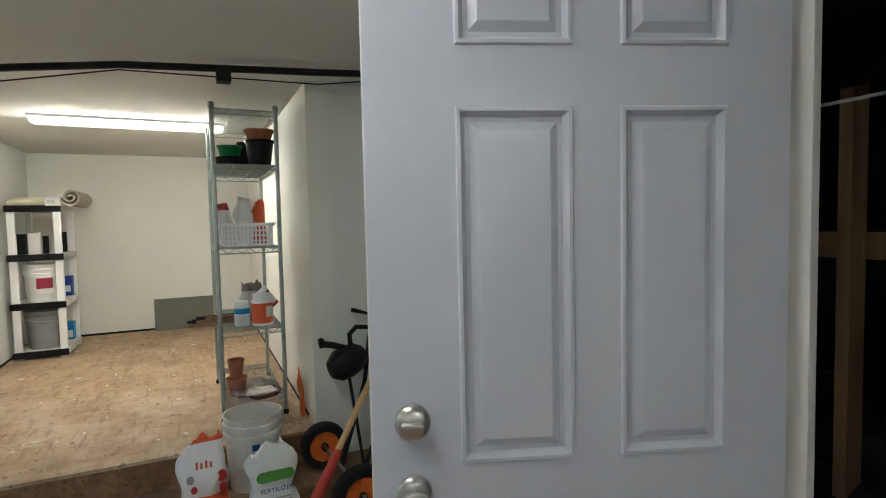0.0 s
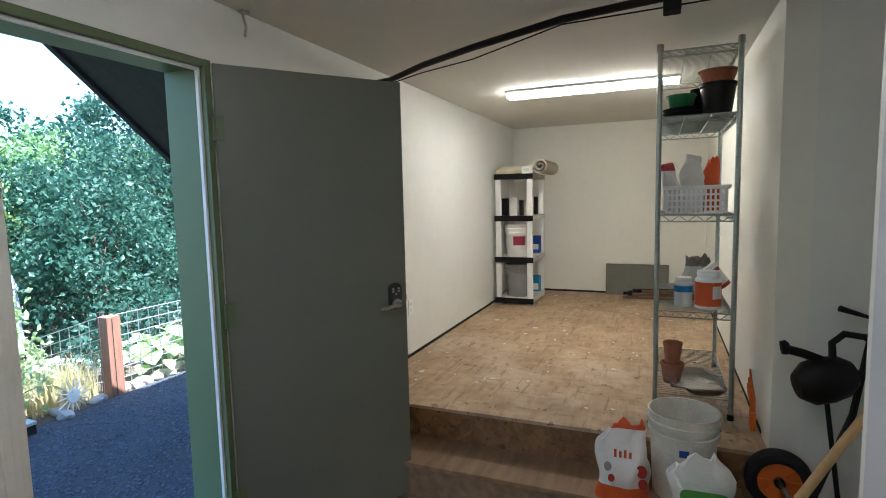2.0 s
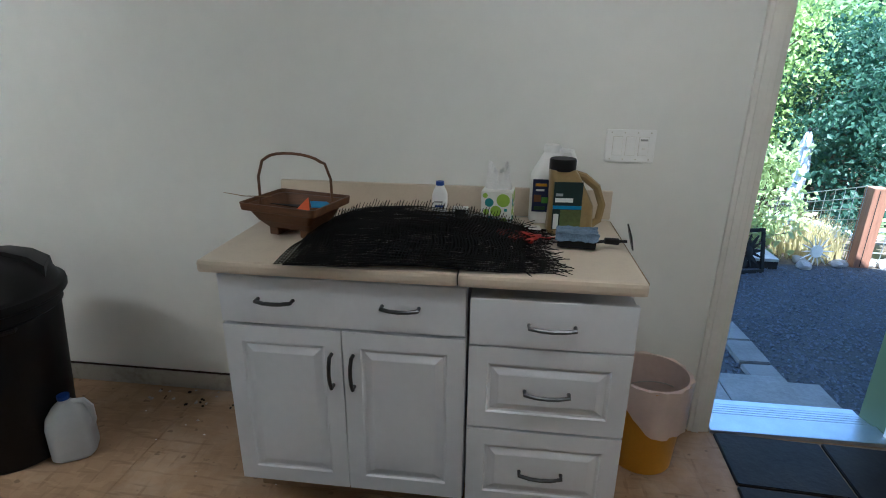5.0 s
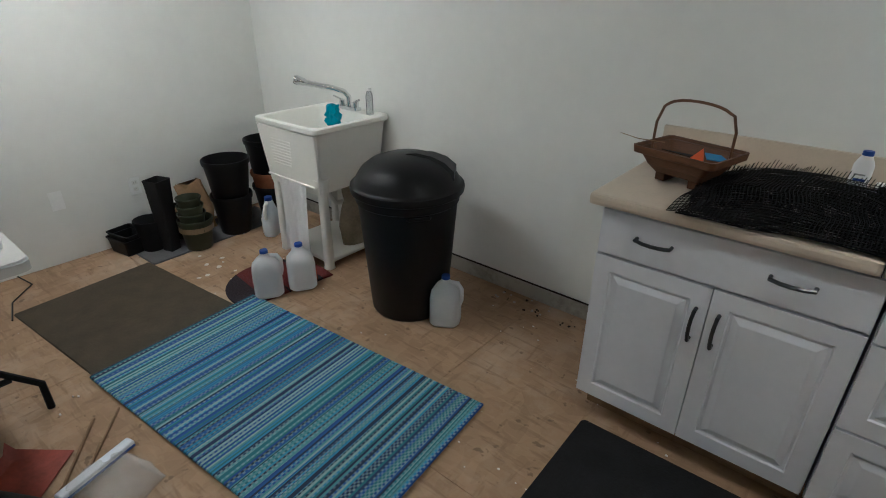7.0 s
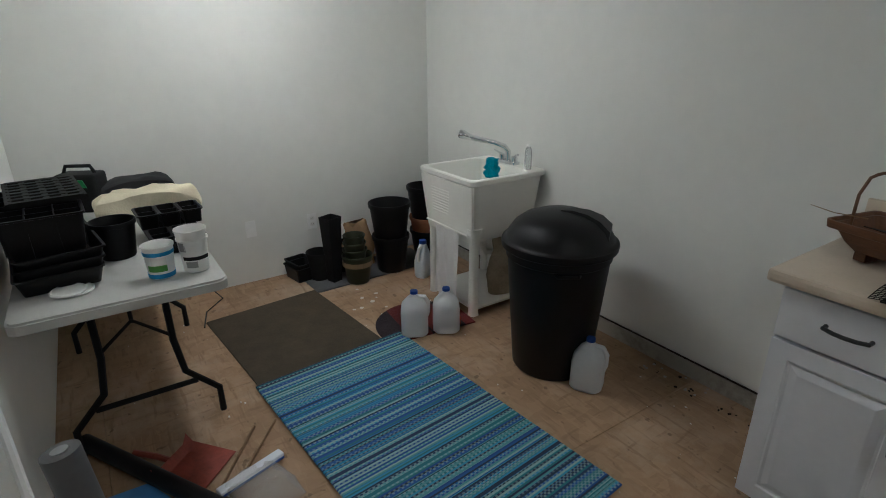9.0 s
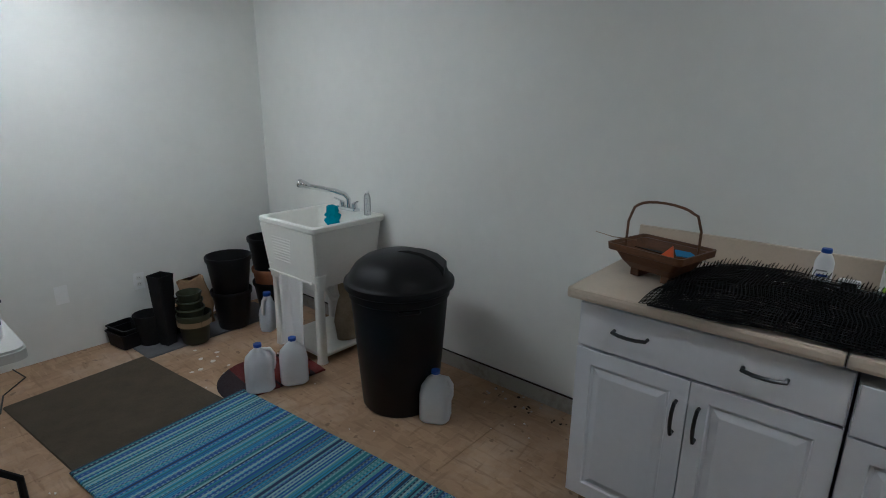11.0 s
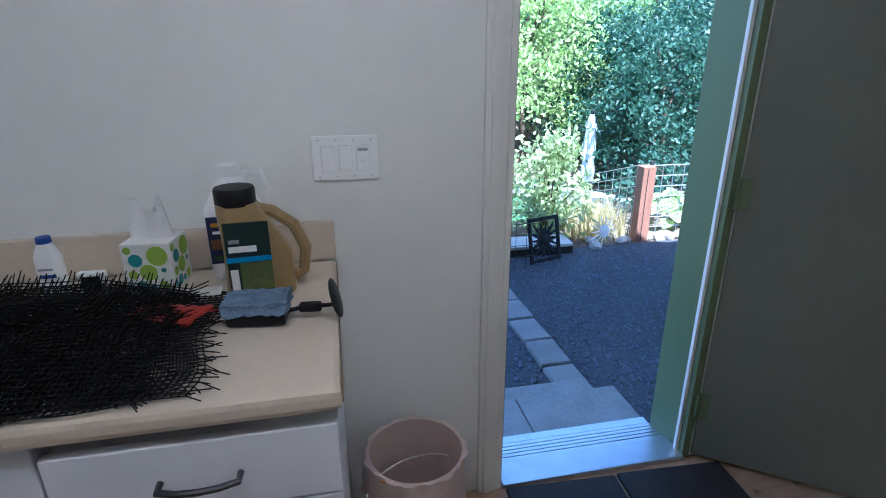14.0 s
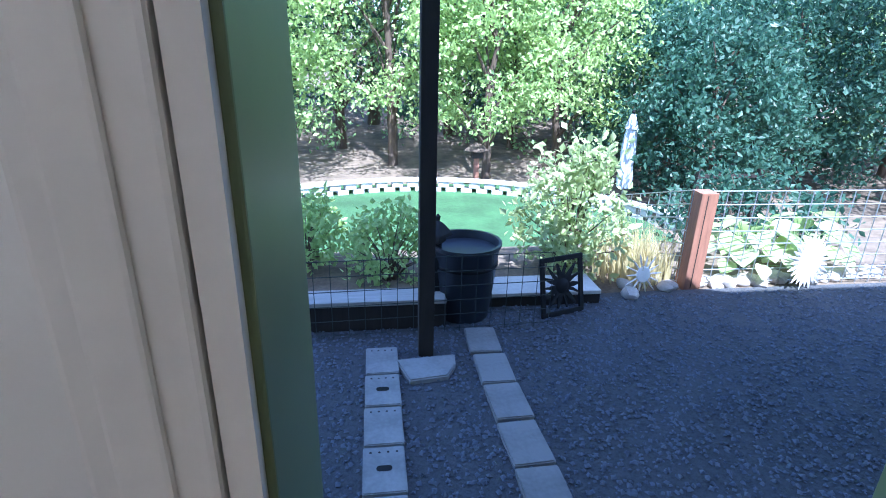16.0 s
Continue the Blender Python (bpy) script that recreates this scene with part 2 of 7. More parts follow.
def tube(points, r, n=8, bm=None, m=None, closed=False, r2=None):
    """A round bar along points."""
    t = bmesh.new()
    pts = [Vector(p) for p in points]
    rings = []
    side = None
    for i, p in enumerate(pts):
        a = pts[i - 1] if i or closed else p
        b = pts[(i + 1) % len(pts)] if i < len(pts) - 1 or closed else p
        d = (b - a).normalized()
        if side is None:
            side = d.orthogonal().normalized()
        side = (side - d * side.dot(d)).normalized()
        up = d.cross(side)
        rr = r if r2 is None else r + (r2 - r) * i / max(1, len(pts) - 1)
        rings.append([t.verts.new(p + (side * math.cos(2 * math.pi * k / n) + up * math.sin(2 * math.pi * k / n)) * rr) for k in range(n)])
    pairs = list(zip(rings, rings[1:])) + ([(rings[-1], rings[0])] if closed else [])
    for a, b in pairs:
        for k in range(n):
            t.faces.new((a[k], a[(k + 1) % n], b[(k + 1) % n], b[k]))
    if not closed:
        t.faces.new(rings[0][::-1])
        t.faces.new(rings[-1])
    if m is not None:
        t.transform(m)
    return join(bm, t)


def arc(c, r, a0, a1, n, u=(1, 0, 0), v=(0, 0, 1)):
    u, v, c = Vector(u), Vector(v), Vector(c)
    return [c + u * r * math.cos(a0 + (a1 - a0) * i / n) + v * r * math.sin(a0 + (a1 - a0) * i / n) for i in range(n + 1)]


def slab(outline, z0, z1, bm=None, bevel=0.0, m=None):
    """A flat plate with the given outline in plan."""
    t = bmesh.new()
    f = t.faces.new([t.verts.new((x, y, z0)) for x, y in outline])
    if f.normal.z > 0 or True:
        f.normal_update()
        if f.normal.z > 0:
            f.normal_flip()
    g = bmesh.ops.extrude_face_region(t, geom=[f])
    bmesh.ops.translate(t, vec=(0, 0, z1 - z0), verts=[v for v in g["geom"] if isinstance(v, bmesh.types.BMVert)])
    bmesh.ops.recalc_face_normals(t, faces=t.faces[:])
    if bevel:
        top = [e for e in t.edges if all(abs(v.co.z - z1) < 1e-6 for v in e.verts)]
        bmesh.ops.bevel(t, geom=top, offset=bevel, segments=2, affect="EDGES")
    if m is not None:
        t.transform(m)
    return join(bm, t)


def rounded(w, d, r, n=5):
    out = []
    for cx, cy, a in ((w / 2 - r, d / 2 - r, 0), (-w / 2 + r, d / 2 - r, 90), (-w / 2 + r, -d / 2 + r, 180), (w / 2 - r, -d / 2 + r, 270)):
        out += [(cx + r * math.cos(radians(a + 90 * i / n)), cy + r * math.sin(radians(a + 90 * i / n))) for i in range(n + 1)]
    return out


def shell(name, lo, hi, material, label, kind="structure", category="wall"):
    ob = part(name, box(lo, hi), material)
    return tagged(ob, label, category, kind=kind)


# ---- the shell of the place ----
H = 2.30
XD, XB, YC, XG, YB, XS, ZB = -4.72, 5.41, -2.62, 1.70, -2.10, 1.74, 0.37
DW, DH, WT = 0.77, 2.06, 0.16
CAT = "wall"
wa = box((XD - 0.12, 0, -0.4), (0, WT, H + 0.1))
box((DW, 0, -0.4), (XB + 0.12, WT, H + 0.1), bm=wa)
box((0, 0, DH), (DW, WT, H + 0.1), bm=wa)
tagged(part("wall_north", wa, WALL), "off-white painted drywall with a doorway to the yard", "wall", kind="structure")
shell("wall_west", (XD - 0.12, YC - 0.12, -0.1), (XD, 0, H + 0.1), WALL, "off-white painted drywall end wall behind the sink")
D0, D1 = -1.45, -0.42
wc = box((XD, YC - 0.12, -0.1), (D0, YC, H + 0.1))
box((D1, YC - 0.12, -0.1), (XG + 0.12, YC, H + 0.1), bm=wc)
box((D0, YC - 0.12, 2.04), (D1, YC, H + 0.1), bm=wc)
tagged(part("wall_south", wc, WALL), "off-white painted drywall with a doorway to the crawl space", "wall", kind="structure")
shell("wall_jog", (XG, YC, -0.1), (XG + 0.12, YB - 0.12, H + 0.1), WALL, "grey-white painted drywall jog beside the raised room")
shell("wall_back_south", (XG, YB - 0.12, -0.1), (XB, YB, H + 0.1), WALL_BACK, "cream painted drywall, scuffed, beside the wire shelf")
shell("wall_back_east", (XB, YB - 0.12, -0.1), (XB + 0.12, 0, H + 0.1), WALL_BACK, "cream painted drywall at the end of the raised room")
shell("ceiling", (XD - 0.12, YC - 0.12, H), (XB + 0.12, 0, H + 0.12), CEIL, "painted drywall ceiling", category="ceiling")
def boards(parent, x0, x1, y0, y1, z, w, d, m):
    """Sheets of strand board laid in staggered rows with open joints."""
    rows_, y = 0, y1
    while y > y0 + 0.01:
        yb, x = max(y0, y - d), x0 - (w / 2 if rows_ % 2 else 0)
        while x < x1 - 0.01:
            a, b = max(x0, x), min(x1, x + w)
            if b - a > 0.05:
                part("board", box((a + 0.0012, yb + 0.0012, z - 0.018), (b - 0.0012, y - 0.0012, z)), m, parent)
            x += w
        y, rows_ = yb, rows_ + 1


fl0 = shell("floor", (XD, YC, -0.1), (XS, 0, -0.018), DARKWOOD_SHADE, "worn strand board subfloor with stains", category="floor")
boards(fl0, XD, XG, YC, 0, 0.0, 2.44, 1.22, OSB_WORN)
fl1 = shell("floor_raised", (XG + 0.03, YB, ZB - 0.06), (XB, 0, ZB - 0.018), DARKWOOD_SHADE, "strand board floor of the raised room", category="floor")
boards(fl1, XG - 0.015, XB, YB, 0, ZB, 1.22, 2.44, OSB)
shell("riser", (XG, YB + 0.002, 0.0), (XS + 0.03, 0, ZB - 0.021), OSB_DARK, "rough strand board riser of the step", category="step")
st = thing("step", "worn plywood step below the raised floor", "step", kind="structure")
part("tread", box((1.40, YC, 0.165), (XG, 0, 0.19), 0.004), PLY, st)
part("riser", box((1.42, YC, 0.0), (1.44, 0, 0.165)), PLY, st)


FOOTING = mat("dusty_footing", (0.21, 0.19, 0.16), 0.92, var=0.45, scale=4, bump=0.3, bscale=50, color2=(0.40, 0.37, 0.32), fine=0.9)
CRACK = mat("dark_crack", (0.012, 0.011, 0.010), 0.95)
ft = thing("footing", "dusty grey concrete curb below the drywall", "footing", kind="structure")
part("curb", box((XD + 0.01, -0.010, 0.0), (-1.77, -0.0045, 0.084), 0.002), FOOTING, ft)
rf = random.Random(12)
for i in range(34):
    cx, cy, cr = rf.uniform(-2.5, -1.85), rf.uniform(-0.14, -0.02), rf.uniform(0.003, 0.009)
    part("chip", slab([(cx + cr * rf.uniform(0.6, 1.3) * math.cos(k * 1.05), cy + cr * rf.uniform(0.6, 1.3) * math.sin(k * 1.05)) for k in range(6)], 0.0005, 0.004), CRACK if i % 3 else FOOTING, ft)

# ---- doors ----
def ringed(rects, bm=None, m=None):
    """Nested rectangles in the xz plane at their own depths, joined into a moulded panel facing -y."""
    t = bmesh.new()
    loops = [[t.verts.new(p) for p in ((x0, y, z0), (x1, y, z0), (x1, y, z1), (x0, y, z1))] for x0, x1, z0, z1, y in rects]
    for a, b in zip(loops, loops[1:]):
        for i in range(4):
            t.faces.new((a[i], a[(i + 1) % 4], b[(i + 1) % 4], b[i]))
    t.faces.new(loops[-1])
    if m is not None:
        t.transform(m)
    return join(bm, t)


def panel(x0, x1, z0, z1, steps, bm=None, m=None):
    return ringed([(x0 + i, x1 - i, z0 + i, z1 - i, y) for i, y in steps], bm, m)


MOULD = ((0, 0.0), (0.003, -0.005), (0.009, -0.005), (0.014, 0.003), (0.018, 0.0100), (0.027, 0.0100), (0.040, 0.0010), (0.044, -0.001))
RAISED = ((0, 0.0), (0.004, 0.006), (0.012, 0.007), (0.032, 0.0), (0.036, -0.001))


def panelled(x0, x1, z0, z1, holes, back, front=0.0, bevel=0.0):
    """A board in the xz plane with openings in its front, as stiles and rails over a thinner core."""
    bm = box((x0, front + 0.011, z0), (x1, back, z1))
    xs = sorted({x0, x1, *[h[0] for h in holes], *[h[1] for h in holes]})
    zs = sorted({z0, z1, *[h[2] for h in holes], *[h[3] for h in holes]})
    for a, b in zip(xs, xs[1:]):
        for c, d in zip(zs, zs[1:]):
            if not any(h[0] <= a and b <= h[1] and h[2] <= c and d <= h[3] for h in holes):
                box((a, front, c), (b, front + 0.011, d), bm=bm)
    bmesh.ops.remove_doubles(bm, verts=bm.verts[:], dist=1e-5)
    return bm


def round_lock(parent, name, x, z, y, turn):
    bm = lathe([(0, 0), (0.034, 0), (0.034, 0.006), (0.030, 0.012), (0.022, 0.016), (0, 0.018)], 28)
    if turn:
        box((-0.021, -0.006, 0.016), (0.021, 0.006, 0.034), 0.003, bm)
    else:
        lathe([(0.012, 0.01), (0.012, 0.03), (0.02, 0.036), (0.028, 0.046), (0.028, 0.058), (0.02, 0.066), (0, 0.068)], 28, bm)
    bm.transform(pose(x, y, z, 90, 0, 0))
    return part(name, bm, STEEL, parent, "brushed steel", smooth=True)


# six-panel door, standing open into the room
white_door = thing("door_2", "white six-panel door standing open, brushed steel locks", "door", (-0.627, -2.567, 0.0), 69.2, kind="structure")
W2 = 0.81
LEAF_Z = (0.05, 2.09)
cols = ((0.125, 0.335), (0.425, 0.645))
rows2 = ((0.29, 0.80), (1.07, 1.735), (1.845, 2.02))
holes = [(a, b, c, d) for a, b in cols for c, d in rows2]
flip = Matrix.Diagonal((1, -1, 1, 1))
lf = panelled(0, W2, *LEAF_Z, holes, 0.036)
lf.transform(flip)
bmesh.ops.reverse_faces(lf, faces=lf.faces[:])
part("leaf", lf, DOORWHITE, white_door)
for h in holes:
    p = panel(*h, MOULD)
    p.transform(flip)
    bmesh.ops.reverse_faces(p, faces=p.faces[:])
    part("panel", p, DOORWHITE, white_door)
for z, tn in ((1.155, True), (1.02, False)):
    lock = round_lock(white_door, "deadbolt" if tn else "knob", 0, 0, 0, tn)
    lock.matrix_local = pose(W2 - 0.075, 0.002, z, 0, 0, 180)
tagged(part("edge_strip", box((W2 - 0.002, -0.030, 0.06), (W2 + 0.003, -0.004, 2.08)), TRIM, white_door, ""), "")

fr = thing("door_frame_2", "white painted frame of the crawl space doorway", "door frame", kind="structure")
part("jamb", box((-0.645, YC - 0.012, 0), (-0.600, YC + 0.014, 2.12), 0.003), TRIM, fr)
part("jamb", box((D0, YC - 0.13, 0), (D0 + 0.02, YC + 0.012, 2.04)), TRIM, fr)
part("casing", box((D0 - 0.06, YC, 0), (D0 + 0.002, YC + 0.016, 2.10), 0.004), TRIM, fr)

# grey slab door, open against the wall of the raised room
grey_door = thing("door_1", "grey painted slab door, open, with keypad lever lock", "door", (0.772, -0.014, 0.02), -36.6, kind="structure")
part("leaf", box((0, 0, 0), (0.82, 0.044, 2.03), 0.002), DOORGREY, grey_door)
lk = part("lock_plate", slab(rounded(0.066, 0.125, 0.03), 0, 0.02, bevel=0.004, m=pose(0.755, 0, 1.02, 90)), NICKEL, grey_door, "dark nickel keypad plate")
for i in range(5):
    for_x, for_z = (-0.014 if i % 2 else 0.014), 0.036 - 0.013 * (i // 2)
    part("key", lathe([(0.0055, 0), (0.0055, 0.004), (0, 0.005)], 12, m=pose(0.755 + (for_x if i < 4 else 0), -0.019, 1.02 + for_z, 90)), STEEL, grey_door)
hb = lathe([(0.022, 0), (0.022, 0.02), (0.012, 0.024), (0.012, 0.05)], 20, m=pose(0.757, -0.015, 0.985, 90))
tube([(0.757, -0.06, 0.985), (0.735, -0.064, 0.983), (0.69, -0.062, 0.975), (0.655, -0.058, 0.977)], 0.009, 10, hb)
part("lever", hb, STEEL, grey_door, "brushed lever", smooth=True)
part("latch", box((0.8195, 0.012, 0.985), (0.832, 0.03, 1.015), 0.003), STEEL, grey_door)
for z in (0.22, 1.02, 1.78):
    hg = box((-0.006, -0.006, z - 0.05), (0.03, 0.003, z + 0.05), 0.002)
    tube([(-0.008, -0.006, z - 0.05), (-0.008, -0.006, z + 0.05)], 0.007, 10, hg)
    part("hinge", hg, GREEN, grey_door, "painted steel hinge")

fr = thing("door_frame_1", "white casing inside, green painted jamb outside", "door frame", kind="structure")
part("casing", box((-0.075, -0.018, 0), (-0.008, -0.0, DH + 0.01), 0.004), TRIM, fr)
part("casing", box((-0.058, -0.024, 0), (-0.03, -0.017, DH), 0.003), TRIM, fr)
part("stop", box((-0.006, -0.012, 0), (0.012, 0.06, DH)), TRIM, fr)
part("jamb", box((0.0, 0.0, -0.02), (0.018, WT + 0.04, DH), 0.002), GREEN, fr, "green painted jamb")
part("jamb", box((DW - 0.03, -0.006, -0.02), (DW, WT + 0.05, DH), 0.002), GREEN, fr, "green painted jamb")
part("jamb", box((0.018, 0.0, DH - 0.03), (DW - 0.03, WT + 0.05, DH), 0.002), GREEN, fr, "green painted head")
part("weather_strip", box((DW - 0.042, 0.02, 0), (DW - 0.03, 0.034, DH - 0.03)), WPLASTIC, fr)
part("weather_strip", box((0.018, 0.02, DH - 0.042), (DW - 0.042, 0.034, DH - 0.03)), WPLASTIC, fr)
part("casing", box((DW + 0.0, WT, -0.3), (DW + 0.09, WT + 0.03, DH + 0.1), 0.003), GREEN, fr)
part("casing", box((-0.09, WT, -0.3), (0.0, WT + 0.03, DH + 0.1), 0.003), GREEN, fr)
sl = box((0.018, -0.02, -0.03), (DW - 0.03, 0.10, 0.018), 0.004)
for i in range(6):
    box((0.018, 0.11 + i * 0.022, -0.03), (DW - 0.03, 0.126 + i * 0.022, 0.004 - i * 0.003), 0.002, sl)
box((0.018, 0.10, -0.05), (DW - 0.03, 0.26, -0.012), bm=sl)
tagged(part("door_sill", sl, SILL), "ribbed aluminium door sill", "sill", kind="structure")

# ---- crawl space behind the white door ----
shell("crawl_floor", (-4.2, -6.2, -0.12), (2.6, YC - 0.0, -0.02), DIRT, "dark dirt floor of the crawl space", category="floor")
# walls and ceiling near-black: the lack of light is put into their colour
shell("crawl_wall_south", (-4.2, -6.3, -0.1), (2.6, -6.2, 2.5), DARKWOOD_SHADE, "back wall of the crawl space, unlit dark in its colour")
shell("crawl_wall_east", (2.5, -6.2, -0.1), (2.6, YC - 0.12, 2.5), DARKWOOD_SHADE, "side wall of the crawl space, unlit dark in its colour")
shell("crawl_wall_west", (-4.3, -6.2, -0.1), (-4.2, YC - 0.12, 2.5), DARKWOOD_SHADE, "side wall of the crawl space, unlit dark in its colour")
shell("crawl_ceiling", (-4.3, -6.3, 2.42), (2.6, YC - 0.12, 2.5), DARKWOOD_SHADE, "underside of the floor above, unlit dark in its colour", category="ceiling")
stud = thing("stud_frame", "bare lumber stud with a nailed cross rail", "framing")
part("post", box((0.06, -3.62, -0.02), (0.15, -3.58, 1.84), 0.002), LUMBER, stud)
part("rail", box((-0.8, -3.58, 1.37), (1.9, -3.54, 1.46), 0.002), LUMBER, stud)
part("post", box((-0.30, -3.5, -0.02), (-0.26, -3.41, 1.95), 0.002), LUMBER, stud)
pp_ = thing("drain_pipe", "black drain pipe under the floor above", "pipe")
part("pipe", tube([(-1.5, -3.3, 1.93), (1.6, -3.32, 1.97)], 0.045, 12), BLACK, pp_, smooth=True)
for hx in (-1.2, -0.1, 1.0):
    part("hanger", box((hx - 0.012, -3.375, 1.90), (hx + 0.012, -3.368, 2.425)), STEEL, pp_, "galvanised hanger strap")
    part("hanger", box((hx - 0.012, -3.375, 1.885), (hx + 0.012, -3.255, 1.891)), STEEL, pp_, "galvanised hanger strap")
part("wire", tube([(-1.5, -3.25, 1.86), (-0.3, -3.25, 1.85), (1.6, -3.27, 1.89)], 0.006, 6), WPLASTIC, pp_)
tp = bmesh.new()
bmesh.ops.create_grid(tp, x_segments=40, y_segments=30, size=1)
for v in tp.verts:
    v.co = Vector((v.co.x * 0.95, v.co.y * 0.6, 0.80 * max(0, 1 - (v.co.x ** 2 + v.co.y ** 2) * 0.7) + 0.14 * noise.noise(v.co * 3.1) + 0.05 * noise.noise(v.co * 9)))
tagged(part("tarp", tp, TARP, smooth=True), "crumpled black plastic tarp heaped on the dirt", "tarp").matrix_world = pose(0.25, -3.75, 0.10)

# ---- cabinets and counter ----
def pull(parent, x, y, z, upright=False, w=0.11):
    pts = [(-w / 2, 0, 0), (-w / 2, -0.022, 0), (-w / 4, -0.030, -0.0015), (0, -0.032, -0.002), (w / 4, -0.030, -0.0015), (w / 2, -0.022, 0), (w / 2, 0, 0)]
    bm = tube(pts, 0.0062, 8)
    bm.transform(pose(x, y, z, 0, 90 if upright else 0, 0))
    return part("handle", bm, NICKEL, parent, "dark nickel bow handle", smooth=True)


def front(cab, name, x0, x1, z0, z1, y, raised, t=0.02):
    h = [(x0 + 0.055, x1 - 0.055, z0 + 0.055, z1 - 0.055)] if raised else []
    if raised:
        bm = panelled(x0, x1, z0, z1, h, y + t, y)
        d = part(name, bm, CABWHITE, cab)
        p = panel(*h[0], RAISED)
        p.transform(pose(0, y, 0))
        part("panel", p, CABWHITE, d)
    else:
        bm = box((x0, y, z0), (x1, y + t, z1), 0.004)
        d = part(name, bm, CABWHITE, cab)
    return d


YF = -0.632
cab = thing("base_cabinet", "white two-door base cabinet with raised panels", "cabinet")
part("body", box((-1.76, YF + 0.022, 0.10), (-0.992, -0.012, 0.88)), CABWHITE, cab)
part("toe_kick", box((-1.74, YF + 0.09, 0.0), (-0.992, YF + 0.105, 0.10)), PLY, cab)
dd = front(cab, "drawer_front", -1.757, -0.995, 0.715, 0.872, YF, False)
pull(dd, -1.575, YF, 0.80)
pull(dd, -1.19, YF, 0.80)
for x0, x1, hx in ((-1.757, -1.378, -1.41), (-1.374, -0.995, -1.342)):
    dd = front(cab, "door", x0, x1, 0.11, 0.705, YF, True)
    pull(dd, hx, YF, 0.57, True)
cab = thing("drawer_cabinet", "white three-drawer base cabinet, top drawer ajar", "cabinet")
part("body", box((-0.985, YF + 0.012, 0.10), (-0.512, -0.012, 0.835)), CABWHITE, cab)
part("toe_kick", box((-0.985, YF + 0.09, 0.0), (-0.52, YF + 0.105, 0.10)), PLY, cab)
for z0, z1, r in ((0.700, 0.850, False), (0.415, 0.695, True), (0.11, 0.405, True)):
    dd = front(cab, "drawer", -0.983, -0.512, z0, z1, YF - 0.012, r, 0.022)
    pull(dd, -0.748, YF - 0.012, (z0 + z1) / 2, w=0.13)
ct = thing("countertop", "beige speckled laminate countertop with seam and backsplash", "countertop")
part("slab", box((-1.80, -0.66, 0.885), (-1.021, -0.022, 0.925), 0.012), LAMINATE, ct)
part("slab", box((-1.0205, -0.66, 0.885), (-0.50, -0.022, 0.925), 0.012), LAMINATE, ct)
part("seam", box((-1.0216, -0.6604, 0.889), (-1.0200, -0.022, 0.9253)), BLACKM, ct, "dark seam")
part("backsplash", box((-1.80, -0.022, 0.925), (-0.50, -0.003, 1.035), 0.004), LAMINATE, ct)
part("edge_strip", box((-0.5005, -0.64, 0.89), (-0.4985, -0.03, 0.921)), PLY, ct, "bare particle board edge")

# ---- utility sink ----
sink = thing("utility_sink", "white plastic freestanding utility sink with ribbed apron", "sink", (-3.66, -0.285, 0))
SW, SD = 0.56, 0.56
def loft(loops, bm=None, cap0=True, cap1=True, m=None):
    t = bmesh.new()
    rings = [[t.verts.new(p) for p in l] for l in loops]
    n = len(rings[0])
    for a, b in zip(rings, rings[1:]):
        for i in range(n):
            t.faces.new((a[i], a[(i + 1) % n], b[(i + 1) % n], b[i]))
    if cap0:
        t.faces.new(rings[0][::-1])
    if cap1:
        t.faces.new(rings[-1])
    if m is not None:
        t.transform(m)
    return join(bm, t)


def ring(w, d, r, z, oy=0.0):
    return [(x, y + oy, z) for x, y in rounded(w, d, r)]


basin = loft([ring(0.44, 0.43, 0.06, 0.47), ring(0.48, 0.475, 0.05, 0.51), ring(0.535, 0.535, 0.05, 0.81), ring(0.55, 0.55, 0.04, 0.822), ring(SW, SD, 0.035, 0.825), ring(SW, SD, 0.035, 0.848), ring(SW - 0.012, SD - 0.012, 0.03, 0.853),
              ring(0.50, 0.42, 0.04, 0.852, -0.04), ring(0.49, 0.41, 0.04, 0.846, -0.04), ring(0.46, 0.38, 0.06, 0.56, -0.03), ring(0.36, 0.30, 0.06, 0.53, -0.02)])
part("basin", basin, SINKW, sink, smooth=True)
ap = loft([ring(0.47, 0.02, 0.008, 0.47, -0.232), ring(0.535, 0.02, 0.008, 0.815, -0.264)])
for i in range(9):
    z = 0.60 + i * 0.018
    part("rib", tube([(-0.15, -0.242 - (z - 0.47) * 0.093, z), (0.01 + 0.03 * (i / 8), -0.242 - (z - 0.47) * 0.093, z)], 0.0032, 6), SINKW, sink, smooth=True)
part("apron", ap, SINKW, sink, smooth=True)
for sx in (-1, 1):
    for sy in (-1, 1):
        lg = loft([ring(0.06, 0.06, 0.02, 0.0, 0), ring(0.055, 0.055, 0.02, 0.02), ring(0.052, 0.052, 0.02, 0.45), ring(0.085, 0.085, 0.03, 0.56)])
        lg.transform(pose(sx * 0.215, sy * 0.210, 0))
        part("leg", lg, SINKW, sink, smooth=True)
part("base_tray", box((-0.235, -0.225, 0.035), (0.235, 0.225, 0.06), 0.01), SINKW, sink)
part("back_panel", box((-0.24, 0.21, 0.06), (0.24, 0.225, 0.55), 0.004), SINKW, sink)
part("drain_pipe", tube([(0, 0, 0.52), (0, 0, 0.36), (0.02, 0.03, 0.30), (0.05, 0.1, 0.30), (0.05, 0.2, 0.34), (0.05, 0.28, 0.34)], 0.018, 10), SINKW, sink, smooth=True)
fau = thing("faucet", "chrome pull-out utility faucet with two lever handles", "faucet", (-3.66, -0.075, 0.852))
